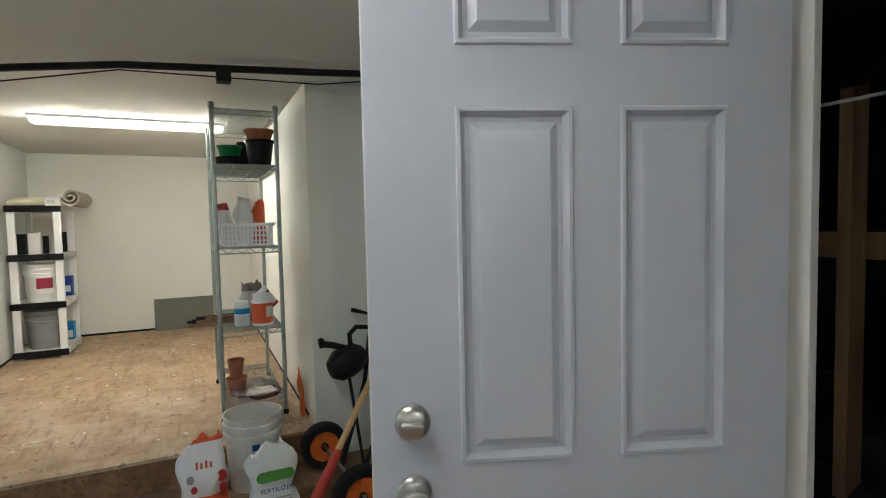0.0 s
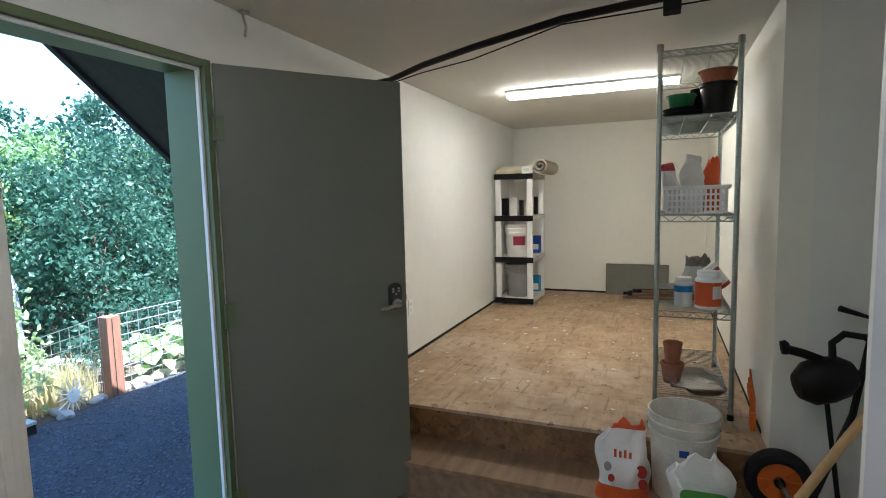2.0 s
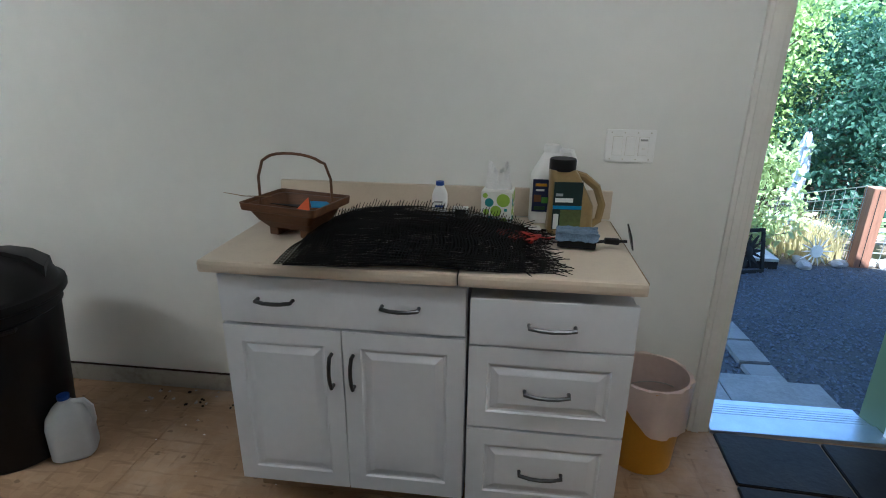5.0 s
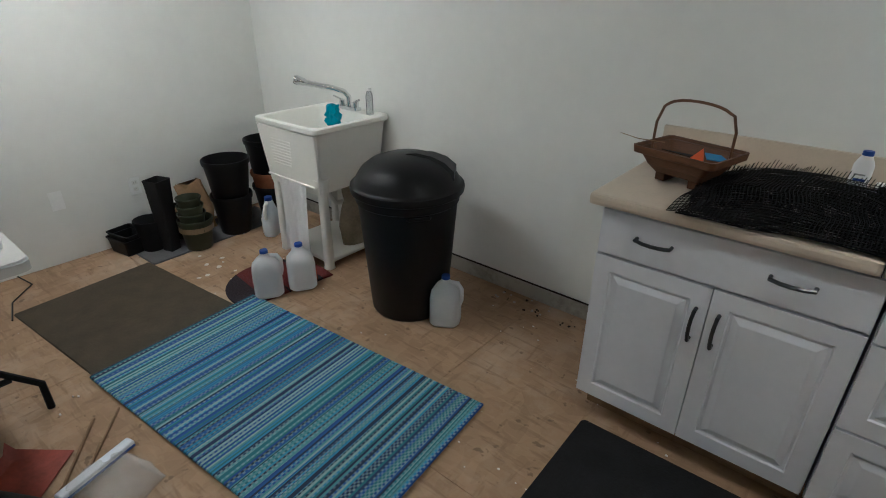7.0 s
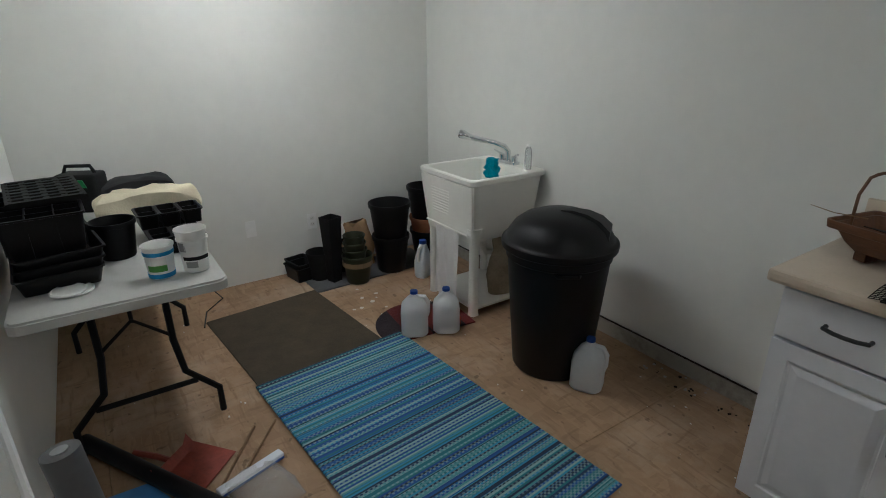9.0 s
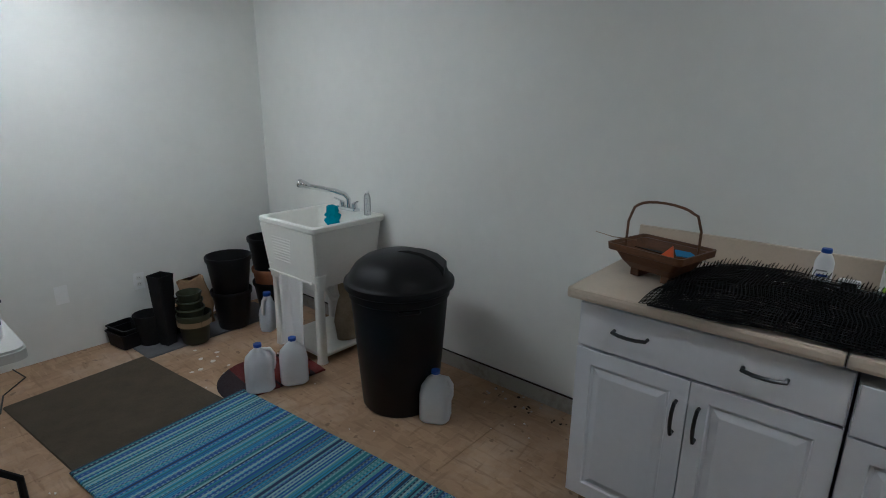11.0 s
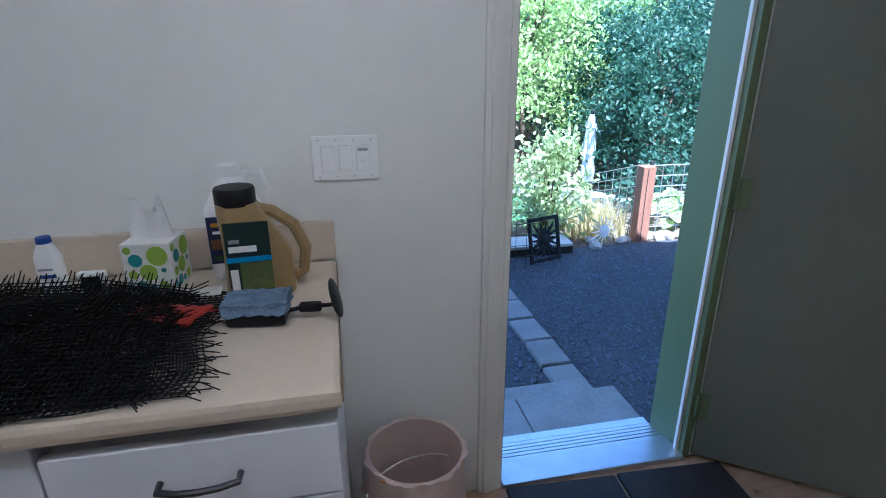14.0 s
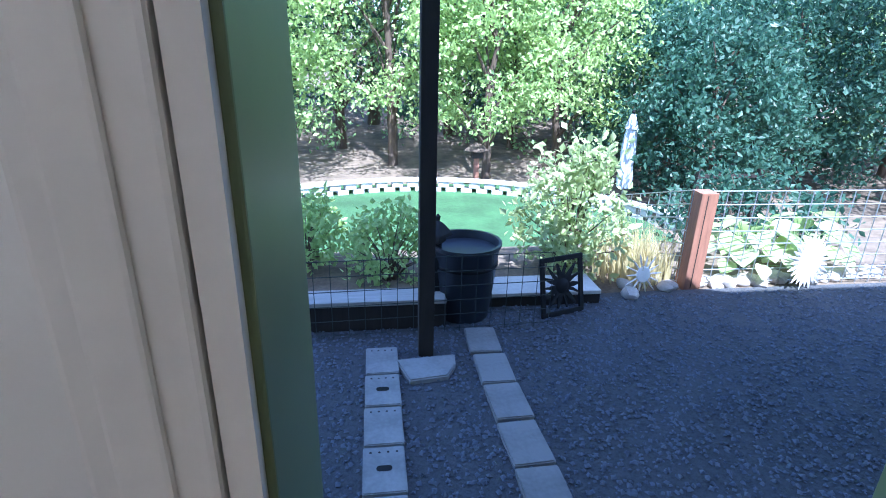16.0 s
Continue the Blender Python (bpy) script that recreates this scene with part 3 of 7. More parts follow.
part("base", box((-0.085, -0.025, 0), (0.085, 0.025, 0.022), 0.008), CHROME, fau, smooth=True)
for s in (-1, 1):
    hv = lathe([(0.02, 0.02), (0.018, 0.05), (0.012, 0.055), (0, 0.056)], 16, m=pose(s * 0.06, 0, 0))
    tube([(s * 0.06, 0, 0.052), (s * 0.085, -0.01, 0.062), (s * 0.115, -0.02, 0.072)], 0.006, 8, hv)
    part("handle", hv, CHROME, fau, smooth=True)
part("spout", tube([(0, 0, 0.02), (0, 0, 0.075), (-0.012, -0.02, 0.105), (-0.05, -0.075, 0.130), (-0.14, -0.20, 0.165)], 0.0165, 12), CHROME, fau, smooth=True)
part("spray_head", lathe([(0.012, 0), (0.02, 0.02), (0.026, 0.05), (0.027, 0.075), (0.02, 0.085), (0, 0.085)], 20, m=pose(-0.13, -0.19, 0.161, 0, 0, -35) @ pose(0, 0, 0, 70) ), CHROME, fau, smooth=True)

# ---- black bin ----
can = thing("trash_can", "large black plastic trash can with a domed lid", "trash can", (-2.81, -0.465, 0))
can.scale = (0.88, 0.88, 1.02)
part("body", lathe([(0, 0.0), (0.215, 0.0), (0.225, 0.012), (0.278, 0.585), (0.288, 0.592), (0.290, 0.64), (0.295, 0.66), (0.28, 0.66)], 48), BLACK, can, smooth=True)
part("lid", lathe([(0.305, 0.632), (0.313, 0.638), (0.316, 0.655), (0.313, 0.668), (0.296, 0.673), (0.290, 0.682), (0.278, 0.706), (0.248, 0.743), (0.200, 0.774), (0.135, 0.795), (0.06, 0.803), (0.0, 0.805)], 48), BLACK, can, smooth=True)
rg = loft([[(x, -0.03 - 0.30 * x, z - 0.03 - 0.10 * x), (x, 0.03 + 0.30 * x, z - 0.03 - 0.10 * x), (x, 0.02 + 0.22 * x, z), (x, -0.02 - 0.22 * x, z)] for x, z in ((-0.03, 0.782), (0.0, 0.808), (0.06, 0.815), (0.14, 0.806), (0.21, 0.782), (0.262, 0.742))])
rg.transform(pose(0, 0, 0, 0, 0, 35))
part("lid_rib", rg, BLACK, can, smooth=True)
for a in (-35, 145):
    hd = tube([(0.272, -0.06, 0.575), (0.288, -0.055, 0.575), (0.288, 0.055, 0.575), (0.272, 0.06, 0.575)], 0.008, 8)
    hd.transform(pose(0, 0, 0, 0, 0, a))
    part("handle", hd, BLACK, can, smooth=True)

# ---- rugs and mats ----
def stripes(name, palette, freq, along=0):
    m = mat(name, (0.2, 0.3, 0.4), 0.9, bump=0.0)
    n, l = m.node_tree.nodes, m.node_tree.links
    co, sep = n.new("ShaderNodeTexCoord"), n.new("ShaderNodeSeparateXYZ")
    l.new(co.outputs["Object"], sep.inputs[0])
    nz = n.new("ShaderNodeTexNoise")
    nz.noise_dimensions = "1D"
    nz.inputs["Scale"].default_value, nz.inputs["Detail"].default_value, nz.inputs["Roughness"].default_value = freq, 1.5, 0.6
    l.new(sep.outputs[along], nz.inputs["W"])
    r = n.new("ShaderNodeValToRGB")
    r.color_ramp.interpolation = "CONSTANT"
    e = r.color_ramp.elements
    while len(e) < len(palette):
        e.new(0.5)
    for k, (p, c) in enumerate(palette):
        e[k].position, e[k].color = p, (*c, 1)
    l.new(nz.outputs["Fac"], r.inputs[0])
    l.new(r.outputs[0], n["Principled BSDF"].inputs["Base Color"])
    w = n.new("ShaderNodeTexWave")
    w.bands_direction = "X" if along else "Y"
    w.inputs["Scale"].default_value, w.inputs["Distortion"].default_value = 60, 0.4
    l.new(co.outputs["Object"], w.inputs["Vector"])
    bp = n.new("ShaderNodeBump")
    bp.inputs["Strength"].default_value, bp.inputs["Distance"].default_value = 0.6, 0.003
    l.new(w.outputs["Fac"], bp.inputs["Height"])
    l.new(bp.outputs[0], n["Principled BSDF"].inputs["Normal"])
    return m




def woven(name, palette, band, stitch):
    """Narrow woven bands of mixed colours, with pale stitches in some of them."""
    m = mat(name, (0.1, 0.2, 0.3), 0.75, bump=0.0)
    n, l = m.node_tree.nodes, m.node_tree.links

    def calc(op, a, b=None):
        q = n.new("ShaderNodeMath")
        q.operation = op
        for i, v in enumerate((a, b)):
            if v is None:
                continue
            if isinstance(v, (int, float)):
                q.inputs[i].default_value = v
            else:
                l.new(v, q.inputs[i])
        return q.outputs[0]

    co, sep = n.new("ShaderNodeTexCoord"), n.new("ShaderNodeSeparateXYZ")
    l.new(co.outputs["Object"], sep.inputs[0])
    col, row = calc("FLOOR", calc("DIVIDE", sep.outputs[0], band)), calc("FLOOR", calc("DIVIDE", sep.outputs[1], stitch))
    wh, wh2 = n.new("ShaderNodeTexWhiteNoise"), n.new("ShaderNodeTexWhiteNoise")
    wh.noise_dimensions = wh2.noise_dimensions = "1D"
    l.new(col, wh.inputs["W"])
    l.new(calc("ADD", col, 311.5), wh2.inputs["W"])
    slow = n.new("ShaderNodeTexNoise")
    slow.noise_dimensions = "1D"
    slow.inputs["Scale"].default_value, slow.inputs["Detail"].default_value = 9.0, 2.0
    l.new(sep.outputs[0], slow.inputs["W"])
    mixed = calc("ADD", calc("MULTIPLY", wh.outputs["Value"], 0.55), calc("SUBTRACT", calc("MULTIPLY", slow.outputs["Fac"], 1.3), 0.42))
    r = n.new("ShaderNodeValToRGB")
    r.color_ramp.interpolation = "CONSTANT"
    e = r.color_ramp.elements
    while len(e) < len(palette):
        e.new(0.5)
    for k, c in enumerate(palette):
        e[k].position, e[k].color = k / len(palette), (*c, 1)
    l.new(mixed, r.inputs[0])
    odd = calc("ABSOLUTE", calc("MODULO", calc("ADD", col, row), 2.0))
    dash = calc("MULTIPLY", calc("MULTIPLY", odd, calc("GREATER_THAN", wh2.outputs["Value"], 0.5)), calc("MULTIPLY", wh2.outputs["Value"], 0.55))
    mx = n.new("ShaderNodeMix")
    mx.data_type = "RGBA"
    l.new(dash, mx.inputs[0])
    l.new(r.outputs[0], mx.inputs[6])
    mx.inputs[7].default_value = (0.34, 0.45, 0.46, 1)
    l.new(mx.outputs[2], n["Principled BSDF"].inputs["Base Color"])
    bp = n.new("ShaderNodeBump")
    bp.inputs["Strength"].default_value, bp.inputs["Distance"].default_value = 0.5, 0.003
    l.new(odd, bp.inputs["Height"])
    l.new(bp.outputs[0], n["Principled BSDF"].inputs["Normal"])
    return m


RUG = woven("rug_weave", ((0.03, 0.20, 0.36), (0.015, 0.045, 0.12), (0.06, 0.26, 0.42), (0.02, 0.09, 0.30), (0.012, 0.03, 0.07), (0.10, 0.27, 0.30), (0.03, 0.16, 0.20), (0.26, 0.38, 0.38), (0.015, 0.07, 0.26), (0.05, 0.24, 0.44), (0.012, 0.03, 0.09), (0.04, 0.20, 0.26)), 0.0085, 0.0105)
REDS = stripes("mat_stripes", ((0.0, (0.10, 0.012, 0.012)), (0.46, (0.022, 0.014, 0.018)), (0.55, (0.14, 0.02, 0.018))), 6.0, 0)


def flat(name, w, d, r, t, m, at, turn, label, cat, wave=0.0):
    bm = slab(rounded(w, d, r), 0, t, bevel=min(0.004, t / 2))
    ob = tagged(part(name, bm, m), label, cat)
    ob.matrix_world = pose(*at, 0, 0, turn)
    return ob


flat("rug", 1.47, 0.84, 0.006, 0.007, RUG, (-2.735, -1.335, 0.0085), 5.0, "flat woven rug striped in blue, teal and green", "rug")
flat("floor_mat", 1.10, 0.71, 0.01, 0.007, mat("brown_mat", (0.060, 0.046, 0.028), 0.9, var=0.2, scale=9, bump=0.3, bscale=200), (-3.75, -1.475, 0.0), 5.5, "dark brown rubber-backed floor mat", "mat")
dm = slab([(0.28, -0.2), (0.28, -0.05)] + [(0.28 * math.cos(math.pi * i / 24), -0.05 + 0.27 * math.sin(math.pi * i / 24)) for i in range(1, 24)] + [(-0.28, -0.05), (-0.28, -0.2)], 0, 0.008, bevel=0.003)
tagged(part("door_mat", dm, REDS), "half-round door mat striped dark red and black", "mat").matrix_world = pose(-3.585, -0.80, 0.0, 0, 0, 84)
flat("anti_fatigue_mat", 0.85, 0.52, 0.02, 0.012, RUBBER, (-1.27, -0.915, 0.0), 1.0, "black rubber mat in front of the cabinets", "mat")
flat("boot_tray_mat", 0.95, 0.36, 0.02, 0.008, mat("grey_mat", (0.10, 0.10, 0.105), 0.85, var=0.2, scale=9, bump=0.2), (-4.47, -0.70, 0.0), 92, "grey mat under the plant pots", "mat")
tile = mat("slate_tile_mat", (0.020, 0.016, 0.014), 0.6, var=0.4, scale=7, bump=0.25, bscale=40, spec=0.35)
for i, (x, y, w, d) in enumerate(((0.225, -0.185, 0.41, 0.30), (0.645, -0.20, 0.41, 0.30), (0.205, -0.495, 0.41, 0.30), (0.625, -0.51, 0.41, 0.30))):
    tagged(flat("entry_mat", w, d, 0.008, 0.012, tile, (x, y, 0.0), -3, "dark slate-look rubber mat tile inside the door", "mat"), group="mat tiles inside the door")

# ---- folding table ----
table = thing("folding_table", "white plastic folding table with black steel legs", "table")
part("tabletop", slab([(x - 3.84, y - 2.25) for x, y in rounded(1.52, 0.67, 0.04)], 0.70, 0.74, bevel=0.008), mat("table_plastic", (0.50, 0.50, 0.48), 0.45, var=0.06, scale=5, bump=0.08, bscale=150), table, smooth=False)
for x0 in (-3.36, -4.30):
    for yy in (-1.98, -2.52):
        inn = -2.12 if yy > -2.2 else -2.38
        part("leg", tube([(x0 - 0.02, inn, 0.70), (x0 - 0.02, inn, 0.40), (x0, inn + (0.02 if yy > -2.2 else -0.02), 0.25), (x0, yy, 0.12), (x0, yy, 0.0)], 0.014, 8), BLACKM, table, smooth=True)
    part("cross_bar", tube([(x0, -2.06, 0.19), (x0, -2.44, 0.19)], 0.012, 8), BLACKM, table)
    part("brace", tube([(x0 - 0.02, -2.25, 0.52), (x0 - 0.18, -2.25, 0.69)], 0.008, 8), BLACKM, table)
    part("brace", tube([(x0 - 0.02, -2.12, 0.42), (x0 - 0.02, -2.25, 0.53), (x0 - 0.02, -2.38, 0.42)], 0.008, 8), BLACKM, table)

# ---- ceiling tube lamps ----
TUBE = glow("lit_diffuser", (1.0, 0.82, 0.60), 11.2)
TUBE2 = glow("lit_diffuser_cool", (1.0, 0.85, 0.68), 4.9)
TUBE3 = glow("lit_diffuser_bright", (1.0, 0.85, 0.68), 9.3)
lampo = thing("ceiling_light", "lit fluorescent wrap fixture on the ceiling", "ceiling light", (3.18, -1.15, 2.30))
part("housing", box((-0.07, -0.61, -0.02), (0.07, 0.61, 0.0), 0.004), WHITE, lampo)
part("diffuser", box((-0.055, -0.60, -0.055), (0.055, 0.60, -0.02), 0.02, seg=4), TUBE, lampo)
lampo = thing("ceiling_light", "lit fluorescent wrap fixture on the ceiling", "ceiling light", (-3.75, -1.45, 2.30), 90)
part("housing", box((-0.07, -0.61, -0.02), (0.07, 0.61, 0.0), 0.004), WHITE, lampo)
part("diffuser", box((-0.055, -0.60, -0.055), (0.055, 0.60, -0.02), 0.02, seg=4), TUBE2, lampo)
mid_lamp = copy_thing(lampo, pose(-0.45, -1.25, 2.30, 0, 0, 90))
for o in lampo.children:
    if o.name.startswith("diffuser"):
        o.data = o.data.copy()
        o.data.materials[0] = TUBE3


# ---- house above, and the yard ----
shell("upper_storey", (-6.5, -7.0, H + 0.22), (9.0, WT, 5.35), mat("siding", (0.20, 0.24, 0.19), 0.7, var=0.1), "green-grey siding of the storey above", category="house wall")
GZ = -0.38


def lie(x, y):
    """The height of the ground: level gravel by the house, a bank, then a low lawn."""
    t = min(1, max(0, (y - 4.0) / 4.5))
    t = t * t * (3 - 2 * t)
    far = max(0, y - 16)
    return GZ - 1.97 * t + 0.04 * far + (0.05 * noise.noise(Vector((x * 0.5, y * 0.5, 0))) if y > 4 else 0)


def sheet(name, xs, ys, material, label, cat, f=lie, lift=0.0):
    verts = [(x, y, f(x, y) + lift) for y in ys for x in xs]
    n = len(xs)
    faces = [(j * n + i, j * n + i + 1, (j + 1) * n + i + 1, (j + 1) * n + i) for j in range(len(ys) - 1) for i in range(n - 1)]
    me = bpy.data.meshes.new(name)
    me.from_pydata(verts, [], faces)
    me.materials.append(material)
    ob = new(name, me)
    return tagged(ob, label, cat, kind="structure")


xs = [-900, -300, -100, -40] + [x * 1.0 for x in range(-24, 32)] + [50, 120, 400, 900]
ys = [WT] + [0.5 * i for i in range(1, 50)] + [26, 30, 40, 60, 120, 400, 900]
sheet("ground", xs, ys, SOIL, "bare soil and leaf litter sloping to a lower yard", "ground")
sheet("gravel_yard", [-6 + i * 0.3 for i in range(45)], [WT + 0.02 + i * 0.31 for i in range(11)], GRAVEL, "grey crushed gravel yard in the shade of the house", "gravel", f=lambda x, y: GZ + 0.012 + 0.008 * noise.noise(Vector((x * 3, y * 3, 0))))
sheet("lawn", [-14 + i * 0.5 for i in range(42)], [8.2 + i * 0.5 for i in range(14)], TURF, "short green lawn, sunlit", "lawn", lift=0.03)

# loose stones
rs = random.Random(4)
vs, fs = [], []
for i in range(16000):
    x, y = rs.uniform(-1.2, 4.6), rs.uniform(0.35, 3.2)
    r = rs.uniform(0.006, 0.017)
    b = len(vs)
    z = GZ + 0.016
    a = rs.uniform(0, 3)
    for k in range(4):
        vs.append((x + r * rs.uniform(0.7, 1.3) * math.cos(a + k * 1.57), y + r * rs.uniform(0.7, 1.3) * math.sin(a + k * 1.57), z + rs.uniform(-0.004, 0.004)))
    vs.append((x + rs.uniform(-0.3, 0.3) * r, y + rs.uniform(-0.3, 0.3) * r, z + r * rs.uniform(0.5, 0.9)))
    fs += [(b, b + 1, b + 4), (b + 1, b + 2, b + 4), (b + 2, b + 3, b + 4), (b + 3, b, b + 4)]
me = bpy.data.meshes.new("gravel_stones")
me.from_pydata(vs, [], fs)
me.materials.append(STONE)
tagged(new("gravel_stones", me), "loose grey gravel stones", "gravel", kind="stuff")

# steps and pavers
stp = thing("door_step", "two concrete slab steps outside the door", "steps", kind="structure")
for x0, x1 in ((-0.3, 0.30), (0.305, 0.83)):
    part("slab", box((x0, 0.28, -0.30), (x1, 0.66, -0.13), 0.008), CONCRETE, stp)
for x0, x1 in ((-0.2, 0.26), (0.265, 0.80)):
    part("slab", box((x0, 0.665, -0.45), (x1, 0.93, -0.26), 0.008), CONCRETE, stp)
path = thing("paver_path", "row of square grey concrete pavers set in gravel", "path", kind="structure")
for i in range(6):
    x, y = 0.78 - 0.005 * i, 1.06 + 0.315 * i
    p = part("paver", slab(rounded(0.20, 0.295, 0.012), 0, 0.05, bevel=0.006), PAVER, path)
    p.matrix_world = pose(x, y, GZ - 0.012 + 0.004 * (i % 2), 0, 0, rs.uniform(-3, 3))
for i in range(6):
    y = 1.0 + 0.29 * i
    blk = thing("concrete_block", "concrete block with slots laid flat in gravel", "block", (0.095 + 0.012 * i * 0.3, y, GZ + 0.012), 0, group="concrete blocks beside the path")
    part("body", slab(rounded(0.19, 0.275, 0.01), -0.03, 0.03, bevel=0.005), CONCRETE, blk)
    if i % 2 == 0:
        part("slot", slab(rounded(0.07, 0.034, 0.016), 0.03, 0.031), BLACKM, blk, "dark slot")
    for k in range(4):
        part("hole", slab([(0.006 * math.cos(a), 0.006 * math.sin(a)) for a in [i2 * 0.785 for i2 in range(8)]], 0.03, 0.0305), BLACKM, blk).matrix_local = pose(-0.06 + 0.04 * k, 0.10, 0)
tagged(part("flagstone", slab([(0.19, 2.44), (0.55, 2.47), (0.54, 2.36), (0.48, 2.25), (0.26, 2.22)], GZ, GZ + 0.045, bevel=0.008), CONCRETE), "irregular grey flagstone at the post foot", "flagstone")
pst = tagged(part("porch_post", box((0.335, 2.50, GZ - 0.02), (0.425, 2.59, 4.2), 0.004), DARKWOOD_SHADE), "dark stained wooden post of the deck above", "post")

# stairs of the deck above
deck = thing("outdoor_stairs", "dark wooden stair going down past the doorway, from below", "stairs")
for yy in (1.15, 2.0):
    part("stringer", slab([(-1.2, 5.1), (-0.7, 5.1), (4.1, 0.95), (4.1, 0.40), (-1.2, 4.64)], -yy - 0.05, -yy, m=pose(0, 0, 0, 90)), DARKWOOD_SHADE, deck)
part("soffit", slab([(-1.2, 4.70), (4.0, 0.54), (4.0, 0.51), (-1.2, 4.67)], -1.99, -1.21, m=pose(0, 0, 0, 90)), DARKWOOD_SHADE, deck)
for i in range(14):
    part("tread", box((-0.9 + 0.3 * i, 1.13, 4.72 - 0.24 * i), (-0.60 + 0.3 * i, 2.07, 4.76 - 0.24 * i), 0.004), DARKWOOD_SHADE, deck)

# ---- trees and shrubs ----
def leaf_mat(name, c, c2, gloss=0.45):
    m = mat(name, c, gloss, var=0.3, scale=0.9, color2=c2, island=0.5)
    b = m.node_tree.nodes["Principled BSDF"]
    b.inputs["Subsurface Weight"].default_value = 0.0
    n, l = m.node_tree.nodes, m.node_tree.links
    tr = n.new("ShaderNodeBsdfTranslucent")
    mx = n.new("ShaderNodeMixShader")
    mx.inputs[0].default_value = 0.45
    src = b.inputs["Base Color"].links[0].from_socket
    l.new(src, tr.inputs["Color"])
    l.new(b.outputs[0], mx.inputs[1])
    l.new(tr.outputs[0], mx.inputs[2])
    l.new(mx.outputs[0], n["Material Output"].inputs["Surface"])
    return m


# the dark green holds shade in its colour, the bright one sunlight
LEAF = leaf_mat("leaf_green", (0.05, 0.14, 0.06), (0.26, 0.38, 0.16))
LEAF_Y = leaf_mat("leaf_bright", (0.15, 0.27, 0.06), (0.42, 0.54, 0.20))
LEAF_D = leaf_mat("leaf_dark_shaded", (0.012, 0.042, 0.030), (0.065, 0.14, 0.09))
LEAF_V = leaf_mat("leaf_variegated", (0.16, 0.26, 0.06), (0.45, 0.52, 0.26))


def leaves(rng, centres, per, spread, size, droop=0.4):
    """Folded pointed leaves scattered about the given clump centres."""
    c = np.repeat(np.asarray(centres, float), per, axis=0)
    n = len(c)
    off = rng.normal(size=(n, 3)) * np.asarray(spread)
    p = c + off
    d = rng.normal(size=(n, 3))
    d[:, 2] -= droop
    d /= np.linalg.norm(d, axis=1)[:, None]
    u = np.cross(d, rng.normal(size=(n, 3)))
    u /= np.linalg.norm(u, axis=1)[:, None]
    w = np.cross(d, u)
    s = (size * rng.uniform(0.6, 1.35, n))[:, None]
    v = np.stack([p, p + d * s * 0.5 + u * s * 0.3 + w * s * 0.07, p + d * s, p + d * s * 0.5 - u * s * 0.3 + w * s * 0.07], axis=1).reshape(-1, 3)
    i = np.arange(n) * 4
    f = np.concatenate([np.stack([i, i + 1, i + 2], 1), np.stack([i, i + 2, i + 3], 1)])
    return v, f


def leafy(name, rng, centres, per, spread, size, m, parent, droop=0.4):
    v, f = leaves(rng, centres, per, spread, size, droop)
    me = bpy.data.meshes.new(name)
    me.from_pydata(v.tolist(), [], f.tolist())
    me.materials.append(m)
    ob = new(name, me)
    ob.parent = parent
    return ob


def tree(seed, x, y, height, width, m, leaf=0.22, clumps=90, per=55, low=0.15, label="broadleaf tree with dense green leaves", cat="tree", lean=0.0):
    rng = np.random.default_rng(seed)
    rr = random.Random(seed)
    z = lie(x, y)
    t = thing("tree", label, cat, (x, y, z - 0.1))
    r0 = 0.016 * height + 0.03
    trunk_pts = [(lean * k * k * 0.02 + 0.06 * rr.uniform(-1, 1) * k, 0.06 * rr.uniform(-1, 1) * k, height * 0.9 * k / 7) for k in range(8)]
    bm = tube(trunk_pts, r0, 10, r2=0.02)
    cs = []
    for k in range(clumps):
        f = rr.random() ** 0.8
        zz = height * (low + (1 - low) * f)
        prof = math.sin(math.pi * min(1, 0.12 + 0.88 * f) ** 0.8) ** 0.7 if f < 0.98 else 0.2
        a = rr.uniform(0, 6.283)
        q = width * (0.25 + 0.75 * math.sqrt(rr.random())) * (0.35 + 0.65 * prof)
        cs.append((q * math.cos(a), q * math.sin(a), zz + rr.uniform(-0.3, 0.3)))
    for k in range(14):
        c = cs[k * len(cs) // 14]
        b = trunk_pts[min(7, max(1, int(7 * c[2] / height * 0.75)))]
        mid = [(b[j] + c[j]) / 2 + (0.2 if j == 2 else 0) for j in range(3)]
        tube([b, mid, c], r0 * 0.35, 6, bm, r2=0.012)
    part("trunk", bm, BARK, t, smooth=True)
    leafy("crown", rng, cs, per, (width * 0.13, width * 0.13, width * 0.09), leaf, m, t)
    return t


